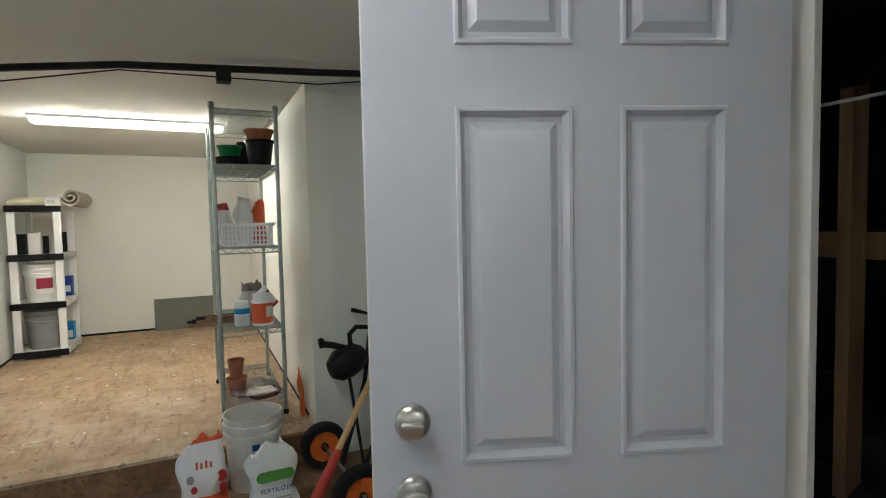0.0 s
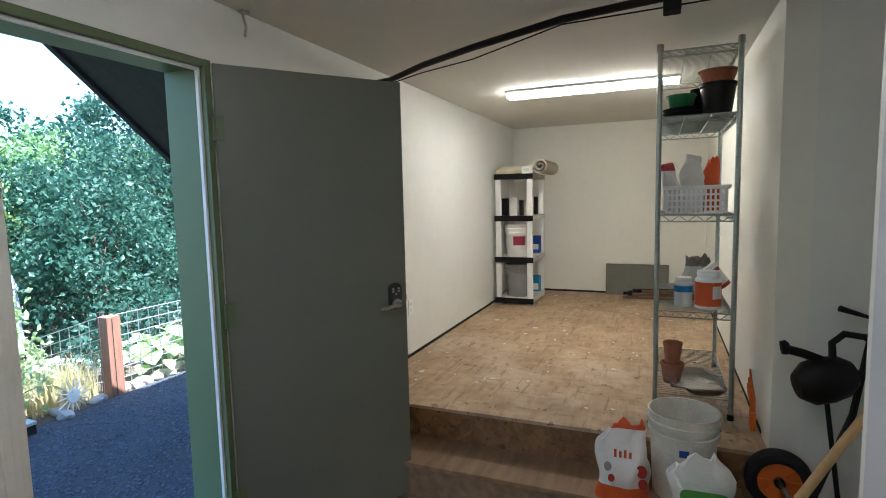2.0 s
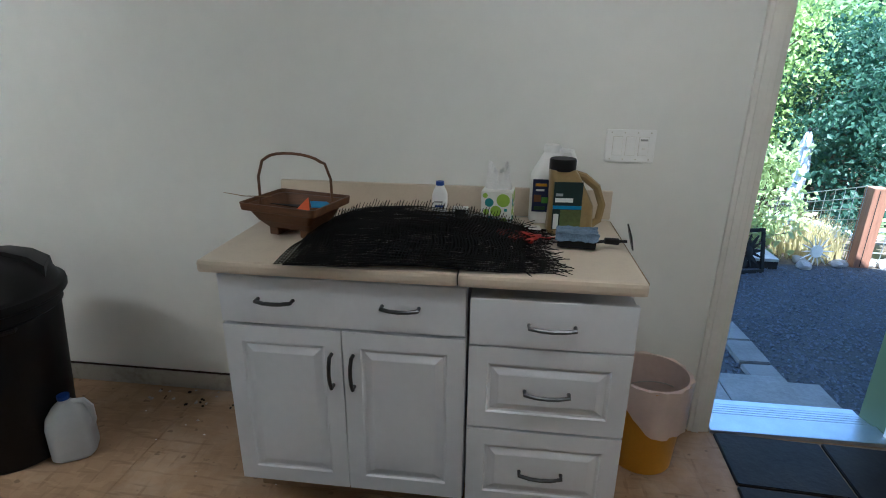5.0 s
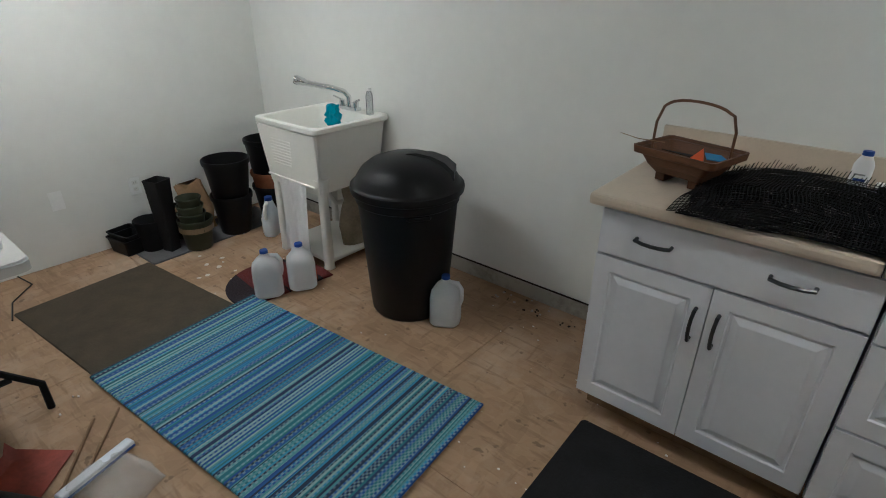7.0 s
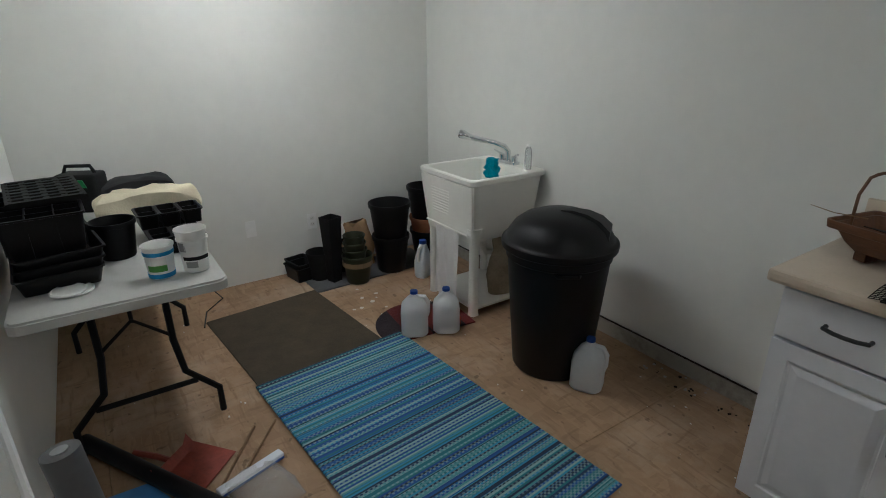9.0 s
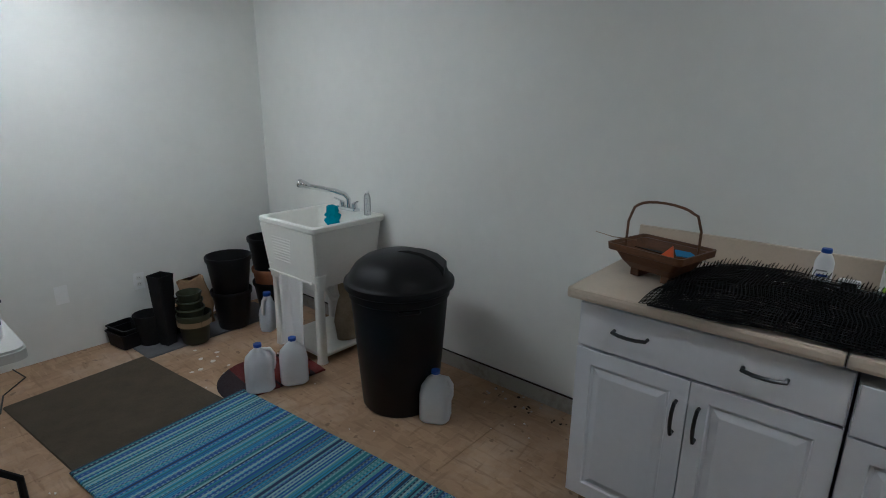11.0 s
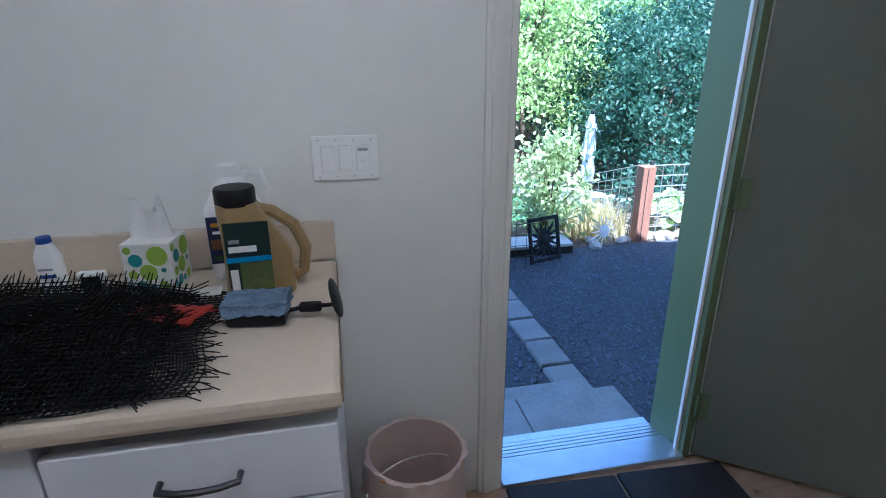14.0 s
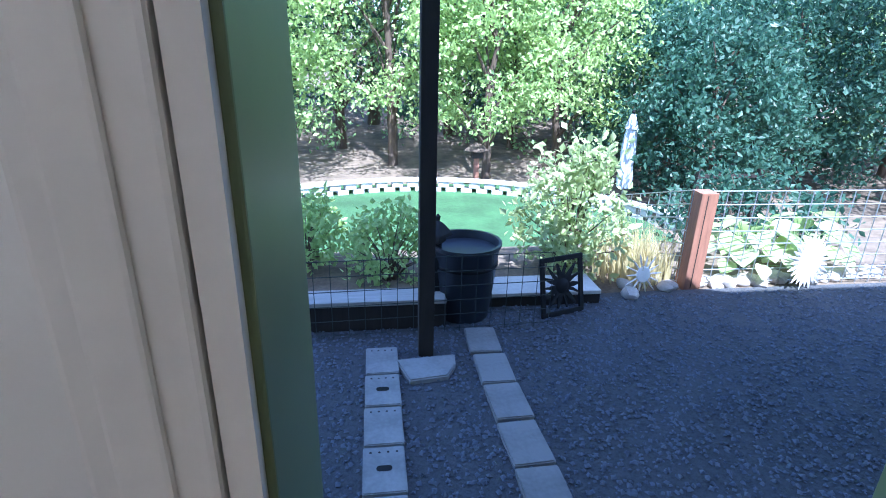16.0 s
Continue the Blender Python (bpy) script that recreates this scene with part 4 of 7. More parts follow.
far = []
for i in range(26):
    a = -0.55 + 1.75 * i / 25
    rad = 23 + (i * 7 % 5) * 2.2
    far.append((rad * math.sin(a), rad * math.cos(a)))
gap = (9.0, 20.0)
for i, (x, y) in enumerate(far):
    ang = math.degrees(math.atan2(x, y))
    h = 13 + (i * 5 % 7) * 0.9
    if 15 < ang < 44:
        h = 6.0 + (i % 3) * 1.6
    tree(100 + i, x, y, h, 3.4, LEAF_D if i % 3 else LEAF, 0.27, 74, 70, 0.02, "tall woodland tree with dense dark leaves")
for i, (x, y, h, w, m) in enumerate(((-3.2, 15.5, 8.5, 2.6, LEAF_Y), (0.8, 17.5, 9.5, 2.8, LEAF_Y), (3.6, 15.6, 7.6, 2.4, LEAF_Y), (-6.5, 14.5, 9, 2.8, LEAF), (6.4, 17.5, 7.4, 2.5, LEAF_Y), (9.6, 16.5, 5.0, 2.4, LEAF_D), (12.2, 15.0, 6.0, 3.0, LEAF_D), (9.0, 12.6, 4.6, 2.0, LEAF_D), (14.5, 12.0, 8.5, 3.0, LEAF_D), (5.5, 20.0, 7.5, 2.8, LEAF), (-1.0, 20.0, 11, 3.0, LEAF))):
    tree(300 + i, x, y, h, w, m, 0.16, 130, 80, 0.06 if m is not LEAF_Y else 0.22, "leafy tree at the edge of the yard" if m is not LEAF_Y else "sunlit maple with bright green leaves")


# ---- colours of small things ----
def plain(name, c, rough=0.5, metal=0.0, var=0.08):
    return mat(name, c, rough, metal, var=var, scale=9)


TERRA = mat("terracotta", (0.30, 0.12, 0.06), 0.85, var=0.25, scale=9, bump=0.1)
ORANGE = plain("orange_plastic", (0.62, 0.14, 0.015))
ORANGE2 = plain("orange_label", (0.62, 0.10, 0.02))
REDP = plain("red_plastic", (0.36, 0.03, 0.02))
REDL = plain("red_label", (0.28, 0.02, 0.05))
BLUEL = plain("blue_label", (0.015, 0.06, 0.30))
CYAN = plain("cyan_label", (0.02, 0.22, 0.50))
TEAL = plain("teal_cloth", (0.01, 0.25, 0.36), 0.9)
GREENL = plain("green_label", (0.10, 0.30, 0.05))
LIME = plain("lime_print", (0.30, 0.45, 0.05))
TEALP = plain("teal_print", (0.04, 0.25, 0.27))
DGREEN = plain("dark_green_label", (0.008, 0.022, 0.020))
GREENPOT = plain("green_plastic", (0.02, 0.20, 0.06))
GOLD = plain("gold_plastic", (0.27, 0.19, 0.08), 0.3, var=0.15)
GREYP = plain("grey_plastic", (0.30, 0.30, 0.30))
GREYW = plain("dirty_white_plastic", (0.58, 0.56, 0.50), 0.5, var=0.2)
CLOTH = mat("cream_cloth", (0.66, 0.60, 0.44), 0.95, var=0.08, scale=12, bump=0.3, bscale=80)
TOWEL = mat("white_towel", (0.74, 0.73, 0.72), 0.95, var=0.05, scale=12, bump=0.4, bscale=120)
CARPET = mat("carpet_roll", (0.36, 0.31, 0.24), 0.95, var=0.15, scale=12, bump=0.4, bscale=120)
PAPER = plain("white_card", (0.74, 0.73, 0.70), 0.7)
BASKET = mat("trug_wood", (0.105, 0.045, 0.018), 0.55, var=0.35, scale=5, stretch=(1, 6, 6), bump=0.1)
WOODH = mat("ash_handle", (0.50, 0.33, 0.15), 0.55, var=0.15, scale=4, stretch=(8, 8, 1))
YELLOW = plain("yellow_plastic", (0.62, 0.30, 0.01), 0.4)
LINER = mat("bin_liner", (0.78, 0.74, 0.72), 0.35, var=0.06, scale=6, bump=0.4, bscale=14)
BEIGEIN = plain("beige_inside", (0.50, 0.33, 0.20), 0.6)
MILK = mat("translucent_plastic", (0.80, 0.82, 0.84), 0.38, var=0.04, trans=0.45, ior=1.25, bump=0.08, bscale=18)
CLEAR = mat("clear_film", (0.93, 0.94, 0.95), 0.12, var=0.03, trans=0.95, ior=1.06, bump=0.5, bscale=25)
SPONGE = mat("blue_scrubber", (0.05, 0.08, 0.13), 0.9, scale=26, bump=0.5, bscale=60, color2=(0.16, 0.23, 0.33), fine=0.8)
BOARDG = mat("grey_board", (0.16, 0.16, 0.13), 0.8, var=0.12, scale=3)
# near-black that paints the shade inside gaps and outlet slots
GAP_SHADE = plain("gap_shade", (0.012, 0.012, 0.012), 0.9)
DUST = plain("drywall_dust", (0.62, 0.58, 0.52), 0.9)


def put(ob, label="", cat="", group=""):
    return tagged(ob, label, cat, group)


def pot(r, h, m, at, label, name="plant_pot", cat="plant pot", group="", tilt=0.0, wall=0.004, n=28):
    t = thing(name, label, cat, at, group=group)
    t.matrix_world = pose(*at, tilt, 0, 0)
    part("body", lathe([(0, 0), (r * 0.72, 0), (r * 0.75, 0.005), (r * 0.94, h * 0.86), (r * 0.94, h * 0.87), (r, h * 0.88), (r * 1.02, h * 0.97), (r, h), (r - wall, h), (r * 0.92 - wall, h * 0.85), (r * 0.73, 0.012), (0, 0.012)], n), m, t, smooth=True)
    return t


def bars(parent, name, y, x0, x1, z0, z1, m, label=""):
    """A thin printed patch on the face at y that looks towards -y."""
    return part(name, box((x0, y - 0.0012, z0), (x1, y, z1)), m, parent, label)


def band(parent, name, r, z0, z1, a0, a1, m, n=14, label=""):
    """A label wrapped round an upright cylinder."""
    t = bmesh.new()
    lo = [t.verts.new((r * math.cos(radians(a0 + (a1 - a0) * i / n)), r * math.sin(radians(a0 + (a1 - a0) * i / n)), z0)) for i in range(n + 1)]
    hi = [t.verts.new((v.co.x, v.co.y, z1)) for v in lo]
    for i in range(n):
        t.faces.new((lo[i], lo[i + 1], hi[i + 1], hi[i]))
    return part(name, t, m, parent, label)


def words(text, size, m, parent, where):
    cu = bpy.data.curves.new("text", "FONT")
    cu.body, cu.size, cu.extrude, cu.align_x = text, size, 0.0005, "CENTER"
    tmp = bpy.data.objects.new("tmp", cu)
    scene.collection.objects.link(tmp)
    bpy.context.view_layer.update()
    me = bpy.data.meshes.new_from_object(tmp.evaluated_get(bpy.context.evaluated_depsgraph_get()))
    bpy.data.objects.remove(tmp)
    me.materials.clear()
    me.materials.append(m)
    ob = new("lettering", me)
    ob.parent = parent
    ob.matrix_local = where
    return ob


# ---- fittings on walls ----
def outlet(at, turn, holes=True, label="white electrical outlet in a white plate"):
    t = thing("outlet", label, "outlet", at, turn)
    part("plate", box((-0.035, -0.006, -0.057), (0.035, -0.0005, 0.057), 0.003), WPLASTIC, t)
    if holes:
        for z in (-0.022, 0.022):
            part("socket", box((-0.016, -0.0075, z - 0.013), (0.016, -0.006, z + 0.013), 0.0006), PAPER, t)
            for x in (-0.006, 0.006):
                part("slot", box((x - 0.001, -0.0079, z - 0.004), (x + 0.001, -0.0075, z + 0.005)), GAP_SHADE, t)
    return t


outlet((2.49, 0, 0.73), 0)
outlet((XD, -1.445, 0.384), 90, False, "white blank cover plate on the wall")
outlet((XD, -1.01, 0.364), 90)
outlet((-4.1, YC, 1.08), 180, False, "white light switch plate on the wall")
sw = thing("switch_plate", "white three-gang plate with rockers and a dimmer", "light switch", (-0.456, 0, 1.203))
part("plate", box((-0.088, -0.010, -0.059), (0.088, -0.0005, 0.059), 0.004), WPLASTIC, sw)
for i, x in enumerate((-0.046, 0.0, 0.046)):
    # grey rim painted in place of the shadow line round each rocker
    part("gap", box((x - 0.0175, -0.0106, -0.034), (x + 0.0175, -0.010, 0.034)), GREYW, sw)
    part("rocker", box((x - 0.0165, -0.0145, -0.033), (x + 0.0165, -0.010, 0.033), 0.002), WPLASTIC, sw)
part("slide", box((0.033, -0.0152, 0.019), (0.059, -0.0145, 0.026)), GREYP, sw)
for i in range(8):
    sx_, sz_ = (-0.069, -0.023, 0.023, 0.069)[i % 4], (-0.048, 0.048)[i // 4]
    part("screw", lathe([(0, 0), (0.003, 0), (0.0026, 0.0012), (0, 0.0014)], 8, m=pose(sx_, -0.010, sz_, 90)), GREYW, sw)
part("slide", box((0.040, -0.0170, -0.012), (0.052, -0.0145, -0.004)), PAPER, sw)

# black conduit sagging under the ceiling, with a thin wire
hose = thing("conduit", "black corrugated hose and wire strung under the ceiling", "hose")
hp = [(1.88, 0.0, 2.17), (1.95, -0.06, 2.185), (2.0, -0.15, 2.205), (1.88, -0.42, 2.235), (1.68, -0.79, 2.237), (1.50, -1.25, 2.25), (1.45, -1.68, 2.262), (1.36, -2.1, 2.262), (1.27, -2.45, 2.262), (1.24, YC, 2.255)]
part("hose", tube(hp, 0.017, 10), BLACK, hose, smooth=True)
part("wire", tube([(x - 0.02, y, z - 0.045 - 0.02 * math.sin(i * 2.1)) for i, (x, y, z) in enumerate(hp)], 0.0035, 5), BLACK, hose)
part("clamp", box((1.41, -1.71, 2.195), (1.48, -1.645, 2.262), 0.006), BLACKM, hose)
hk = thing("ceiling_hook", "steel hook with a twisted rag under the ceiling", "hook", (0.95, -0.02, 2.235))
part("plate", box((-0.02, -0.02, 0.055), (0.02, 0.01, 0.065), 0.002), STEEL, hk)
part("hook", tube([(0, 0, 0.06), (0, -0.005, 0.03), (0.005, -0.01, 0.0), (-0.004, -0.01, -0.04)], 0.007, 6), STEEL, hk)

# near-black strips painting the shade of the bare gap under the drywall
shell("floor_gap_north", (XS + 0.04, -0.003, ZB), (XB, 0.0, ZB + 0.022), GAP_SHADE, "painted strip for the shaded gap below the drywall", category="gap")
shell("floor_gap_east", (XB - 0.003, YB, ZB), (XB, -0.004, ZB + 0.022), GAP_SHADE, "painted strip for the shaded gap below the drywall", category="gap")
shell("floor_gap_south", (XG + 0.2, YB, ZB), (XB - 0.004, YB + 0.003, ZB + 0.02), GAP_SHADE, "painted strip for the shaded gap below the drywall", category="gap")
shell("sill_plate", (XD + 0.01, -0.004, 0.0), (-1.77, 0.0, 0.085), FOOTING, "dusty bare bottom plate below the drywall", category="trim")
shell("floor_gap_main", (XD + 0.01, -0.005, 0.085), (-1.77, 0.0, 0.093), GAP_SHADE, "painted strip for the shaded gap below the drywall", category="gap")
rb = random.Random(8)
for i in range(34):
    x, y = (rb.uniform(1.9, 5.2), rb.uniform(-1.9, -0.15)) if i < 20 else (rb.uniform(-4.4, -3.7), rb.uniform(-1.1, -0.75))
    z = ZB if i < 20 else 0.0
    s = rb.uniform(0.01, 0.035)
    b = slab([(s * rb.uniform(0.5, 1) * math.cos(a), s * rb.uniform(0.4, 0.9) * math.sin(a)) for a in [k * 1.05 for k in range(6)]], 0, 0.002)
    put(part("debris", b, DUST), "flake of pale drywall dust on the floor", "debris", "flakes on the floor").matrix_world = pose(x, y, z, 0, 0, rb.uniform(0, 360))

# ---- raised room: plastic shelf and what stands on it ----
ps = thing("plastic_shelf", "white plastic shelf unit with black front edges", "shelf", (4.45, -0.045, ZB))
PSW, PSD = 0.40, 0.62
for z in (0.02, 0.45, 0.88, 1.31):
    part("shelf_board", box((0.012, -PSW, z), (PSD, 0, z + 0.05), 0.006), GREYW, ps)
    part("edge", box((-0.004, -PSW - 0.004, z - 0.004), (0.012, 0.004, z + 0.054), 0.004), BLACK, ps, "black front edge")
    if z < 1.3:
        for x, y in ((0.03, -0.035), (0.03, -PSW + 0.035), (PSD - 0.04, -0.035), (PSD - 0.04, -PSW + 0.035)):
            part("post", box((x - 0.018, y - 0.03, z + 0.05), (x + 0.018, y + 0.03, z + 0.43), 0.01), WPLASTIC, ps)
for x, y in ((0.03, -0.035), (0.03, -PSW + 0.035), (PSD - 0.04, -0.035), (PSD - 0.04, -PSW + 0.035)):
    part("foot", box((x - 0.018, y - 0.03, 0.0), (x + 0.018, y + 0.03, 0.02)), WPLASTIC, ps)


def bucket(at, r, h, m, label, lid=True, cat="bucket", inside=None, handle=True):
    t = thing("bucket", label, cat, at)
    prof = [(0, 0), (r * 0.84, 0), (r * 0.86, 0.006), (r * 0.95, h * 0.72), (r * 1.02, h * 0.73), (r * 1.02, h * 0.78), (r * 0.97, h * 0.79), (r * 1.03, h * 0.86), (r * 1.03, h * 0.9), (r * 0.98, h * 0.91), (r * 1.0, h * 0.98), (r * 1.03, h)]
    if lid:
        part("body", lathe(prof, 36), m, t, smooth=True)
        part("lid", lathe([(r * 1.05, h - 0.015), (r * 1.07, h), (r * 1.05, h + 0.012), (r * 0.92, h + 0.012), (r * 0.9, h + 0.004), (0, h + 0.004)], 36), m, t, smooth=True)
    else:
        part("body", lathe(prof + [(r * 0.98, h), (r * 0.93, h * 0.8), (r * 0.83, 0.012), (0, 0.012)], 40), m, t, smooth=True)
    if handle:
        part("bail", tube(arc((0, 0, h * 0.82), r * 1.04, math.pi, 2 * math.pi, 16, (0, 1, 0), (-0.35, 0, 0.55)), 0.003, 6), STEEL, t)
    return t


bucket((4.66, -0.24, ZB + 0.07), 0.145, 0.33, GREYP, "grey plastic bucket with lid on the bottom shelf")
b2 = bucket((4.66, -0.24, ZB + 0.50), 0.14, 0.33, WPLASTIC, "white paint bucket with a red label")
band(b2, "label", 0.1345, 0.07, 0.225, 118, 242, PAPER, label="white label")
band(b2, "label", 0.1355, 0.12, 0.215, 172, 225, REDL, label="dark red label picture")
tin = thing("paint_tin", "blue tin on the plastic shelf", "tin", (4.98, -0.37, ZB + 0.50))
part("body", box((-0.05, -0.045, 0), (0.05, 0.045, 0.19), 0.01), BLUEL, tin)
part("label", box((-0.0515, -0.03, 0.04), (-0.05, 0.03, 0.10)), PAPER, tin)
bx = thing("carton", "blue and white carton on the bottom shelf", "box", (4.98, -0.36, ZB + 0.07))
part("body", box((-0.06, -0.05, 0), (0.06, 0.05, 0.17), 0.003), CYAN, bx)
part("label", box((-0.0615, -0.04, 0.02), (-0.06, 0.04, 0.09)), PAPER, bx)
for x, y, w, d, h, m, lab in ((4.60, -0.12, 0.05, 0.07, 0.18, BLACK, "black carton on the upper shelf"), (4.60, -0.215, 0.05, 0.08, 0.19, PAPER, "white carton on the upper shelf"), (4.62, -0.29, 0.04, 0.04, 0.16, BLACKM, "small black box on the upper shelf"),
                              (4.95, -0.31, 0.03, 0.03, 0.18, PAPER, "white bottle on the upper shelf"), (4.95, -0.37, 0.03, 0.04, 0.19, BLACK, "black bottle on the upper shelf")):
    t = thing("carton", lab, "box", (x, y, ZB + 0.93))
    part("body", box((-w / 2, -d / 2, 0), (w / 2, d / 2, h), 0.003), m, t)
    part("flap", box((-w / 2 - 0.002, -d / 2 - 0.004, h), (w / 2, d / 2 + 0.004, h + 0.003), 0.001), m, t)


def cushion(name, w, d, h, m, at, turn, label, cat, seed=1, amp=0.02, parent=None):
    """A soft folded heap: a rounded block pushed about by noise."""
    bm = bmesh.new()
    bmesh.ops.create_cube(bm, size=1)
    bmesh.ops.subdivide_edges(bm, edges=bm.edges[:], cuts=9, use_grid_fill=True)
    for v in bm.verts:
        p = v.co.copy()
        k = 1 - 0.28 * (4 * p.x * p.x * 4 * p.y * p.y)
        q = Vector((p.x * w * (1 - 0.18 * (2 * p.z) ** 2 * 0.6), p.y * d * (1 - 0.18 * (2 * p.z) ** 2 * 0.6), (p.z + 0.5) * h * k))
        nv = noise.noise_vector(q * (2.2 / max(w, d)) * 2 + Vector((seed * 3.1, 0, 0)))
        q += Vector((nv.x, nv.y, nv.z * 0.8 if p.z > -0.4 else 0)) * amp
        if p.z <= -0.49:
            q.z = 0.0
        v.co = q
    ob = part(name, bm, m, smooth=True)
    ob.matrix_world = pose(*at, 0, 0, turn)
    return tagged(ob, label, cat)


cushion("folded_cloth", 0.45, 0.30, 0.08, CLOTH, (4.70, -0.19, ZB + 1.36), 4, "folded cream drop cloth on the shelf top", "cloth", 2, 0.02)
ro = thing("carpet_roll", "rolled beige carpet remnant on the shelf top", "carpet roll", (4.40, -0.50, ZB + 1.43))
sp = [(0, (0.02 + 0.0055 * a) * math.cos(a), (0.02 + 0.0055 * a) * math.sin(a)) for a in [k * 0.35 for k in range(36)]]
bm = bmesh.new()
rl = []
for k, (x, y, z) in enumerate(sp):
    s = math.hypot(y, z)
    rl.append((bm.verts.new((0, y, z)), bm.verts.new((0.62, y, z)), bm.verts.new((0.62, y * (s - 0.018) / s, z * (s - 0.018) / s)), bm.verts.new((0, y * (s - 0.018) / s, z * (s - 0.018) / s))))
for a, b in zip(rl, rl[1:]):
    for i in range(4):
        bm.faces.new((a[i], b[i], b[(i + 1) % 4], a[(i + 1) % 4]))
part("roll", bm, CARPET, ro, smooth=True)
ro.matrix_world = pose(4.42, -0.53, ZB + 1.435)
wb = thing("carton", "long white carton on the shelf top", "box", (4.55, -0.385, ZB + 1.36))
part("body", box((-0.12, -0.07, 0), (0.2, 0.045, 0.075), 0.003), PAPER, wb)
part("label", box((-0.1215, -0.03, 0.02), (-0.12, 0.03, 0.05)), GREYW, wb)
bd = put(part("hardboard_sheet", box((0, -0.66, 0), (0.012, 0, 0.35), 0.002), BOARDG), "grey hardboard sheet leaning on the end wall", "board")
bd.matrix_world = pose(5.33, -1.08, ZB, 0, 8, 0)

# ---- wire shelf ----
WX0, WX1, WY0, WY1 = 2.02, 2.90, -1.985, -1.635
wsn = thing("wire_shelf", "chrome wire shelving unit with five shelves", "shelf")
levels = (0.47, 0.905, 1.39, 1.875, 2.19)
for x in (WX0, WX1):
    for y in (WY0, WY1):
        b = tube([(x, y, ZB + 0.03), (x, y, 2.215)], 0.0125, 10)
        for k in range(34):
            z = ZB + 0.1 + k * 0.052
            lathe([(0.0125, z), (0.0138, z + 0.003), (0.0125, z + 0.006)], 10, b, pose(x, y, 0))
        pp = part("post", b, ZINC, wsn, smooth=True)
        part("cap", lathe([(0.0165, 2.19), (0.0165, 2.222), (0.012, 2.226), (0, 2.226)], 12, m=pose(x, y, 0)), GREYP, pp)
        part("foot", lathe([(0, ZB), (0.016, ZB), (0.016, ZB + 0.02), (0.009, ZB + 0.035)], 12, m=pose(x, y, 0)), BLACKM, pp)
for z in levels:
    b = bmesh.new()
    for zz in (z, z - 0.03):
        for y in (WY0, WY1):
            tube([(WX0, y, zz), (WX1, y, zz)], 0.0038, 6, b)
        for x in (WX0, WX1):
            tube([(x, WY0, zz), (x, WY1, zz)], 0.0038, 6, b)
    for y in (WY0, WY1):
        tube([(WX0 + 0.03 + k * 0.0455, y, z - (0.03 if k % 2 else 0)) for k in range(20)], 0.003, 5, b)
    for x in (WX0, WX1):
        tube([(x, WY0 + 0.02 + k * 0.0385, z - (0.03 if k % 2 else 0)) for k in range(9)], 0.003, 5, b)
    for k in range(33):
        x = WX0 + 0.02 + k * 0.0263
        tube([(x, WY0, z + 0.004), (x, WY1, z + 0.004)], 0.0022, 4, b)
    for y in (WY0 + 0.115, WY0 + 0.235):
        tube([(WX0, y, z - 0.002), (WX1, y, z - 0.002)], 0.0032, 5, b)
    tagged(part("wire_deck", b, ZINC, wsn), kind="stuff")
LV = [z + 0.007 for z in levels]
pot(0.075, 0.07, GREENPOT, (2.28, -1.74, LV[3] + 0.062), "small green plastic bowl on upturned saucers")
pot(0.085, 0.15, BLACK, (2.12, -1.90, LV[3]), "black nursery pots stacked on the wire shelf")
pot(0.09, 0.06, TERRA, (2.12, -1.90, LV[3] + 0.152), "terracotta saucer pot stacked on black pots")
pot(0.055, 0.10, BLACKM, (2.32, -1.84, LV[3] + 0.062), "small black pot on upturned saucers")
sc = thing("plant_saucer", "stack of black plastic plant saucers", "saucer", (2.27, -1.765, LV[3]))
for k in range(3):
    part("saucer", lathe([(0, k * 0.02), (0.09 + 0.008 * k, k * 0.02), (0.115, k * 0.02 + 0.018), (0.11, k * 0.02 + 0.02), (0.088, k * 0.02 + 0.006), (0, k * 0.02 + 0.006)], 28), BLACKM, sc, smooth=True)
bk = thing("laundry_basket", "white slotted plastic basket holding seed bags", "basket", (2.26, -1.81, LV[2]))
bw, bd2, bh = 0.44, 0.30, 0.14
part("base", slab(rounded(bw - 0.05, bd2 - 0.05, 0.03), 0, 0.006), WPLASTIC, bk)
rimb = loft([ring(bw, bd2, 0.03, bh - 0.02), ring(bw + 0.016, bd2 + 0.016, 0.035, bh - 0.01), ring(bw + 0.016, bd2 + 0.016, 0.035, bh), ring(bw - 0.006, bd2 - 0.006, 0.03, bh), ring(bw - 0.006, bd2 - 0.006, 0.03, bh - 0.02)], cap0=False, cap1=False)
part("rim", rimb, WPLASTIC, bk)
sl = bmesh.new()
for y in (-1, 1):
    for k in range(19):
        x = -bw / 2 + 0.02 + k * (bw - 0.04) / 18
        box((x - 0.005, y * (bd2 / 2 - 0.012) - 0.003, 0.003), (x + 0.005, y * (bd2 / 2 - 0.012) + 0.003, bh - 0.015), bm=sl)
    for z in (0.03, 0.06, 0.09):
        box((-bw / 2 + 0.01, y * (bd2 / 2 - 0.012) - 0.0035, z), (bw / 2 - 0.01, y * (bd2 / 2 - 0.012) + 0.0035, z + 0.009), bm=sl)
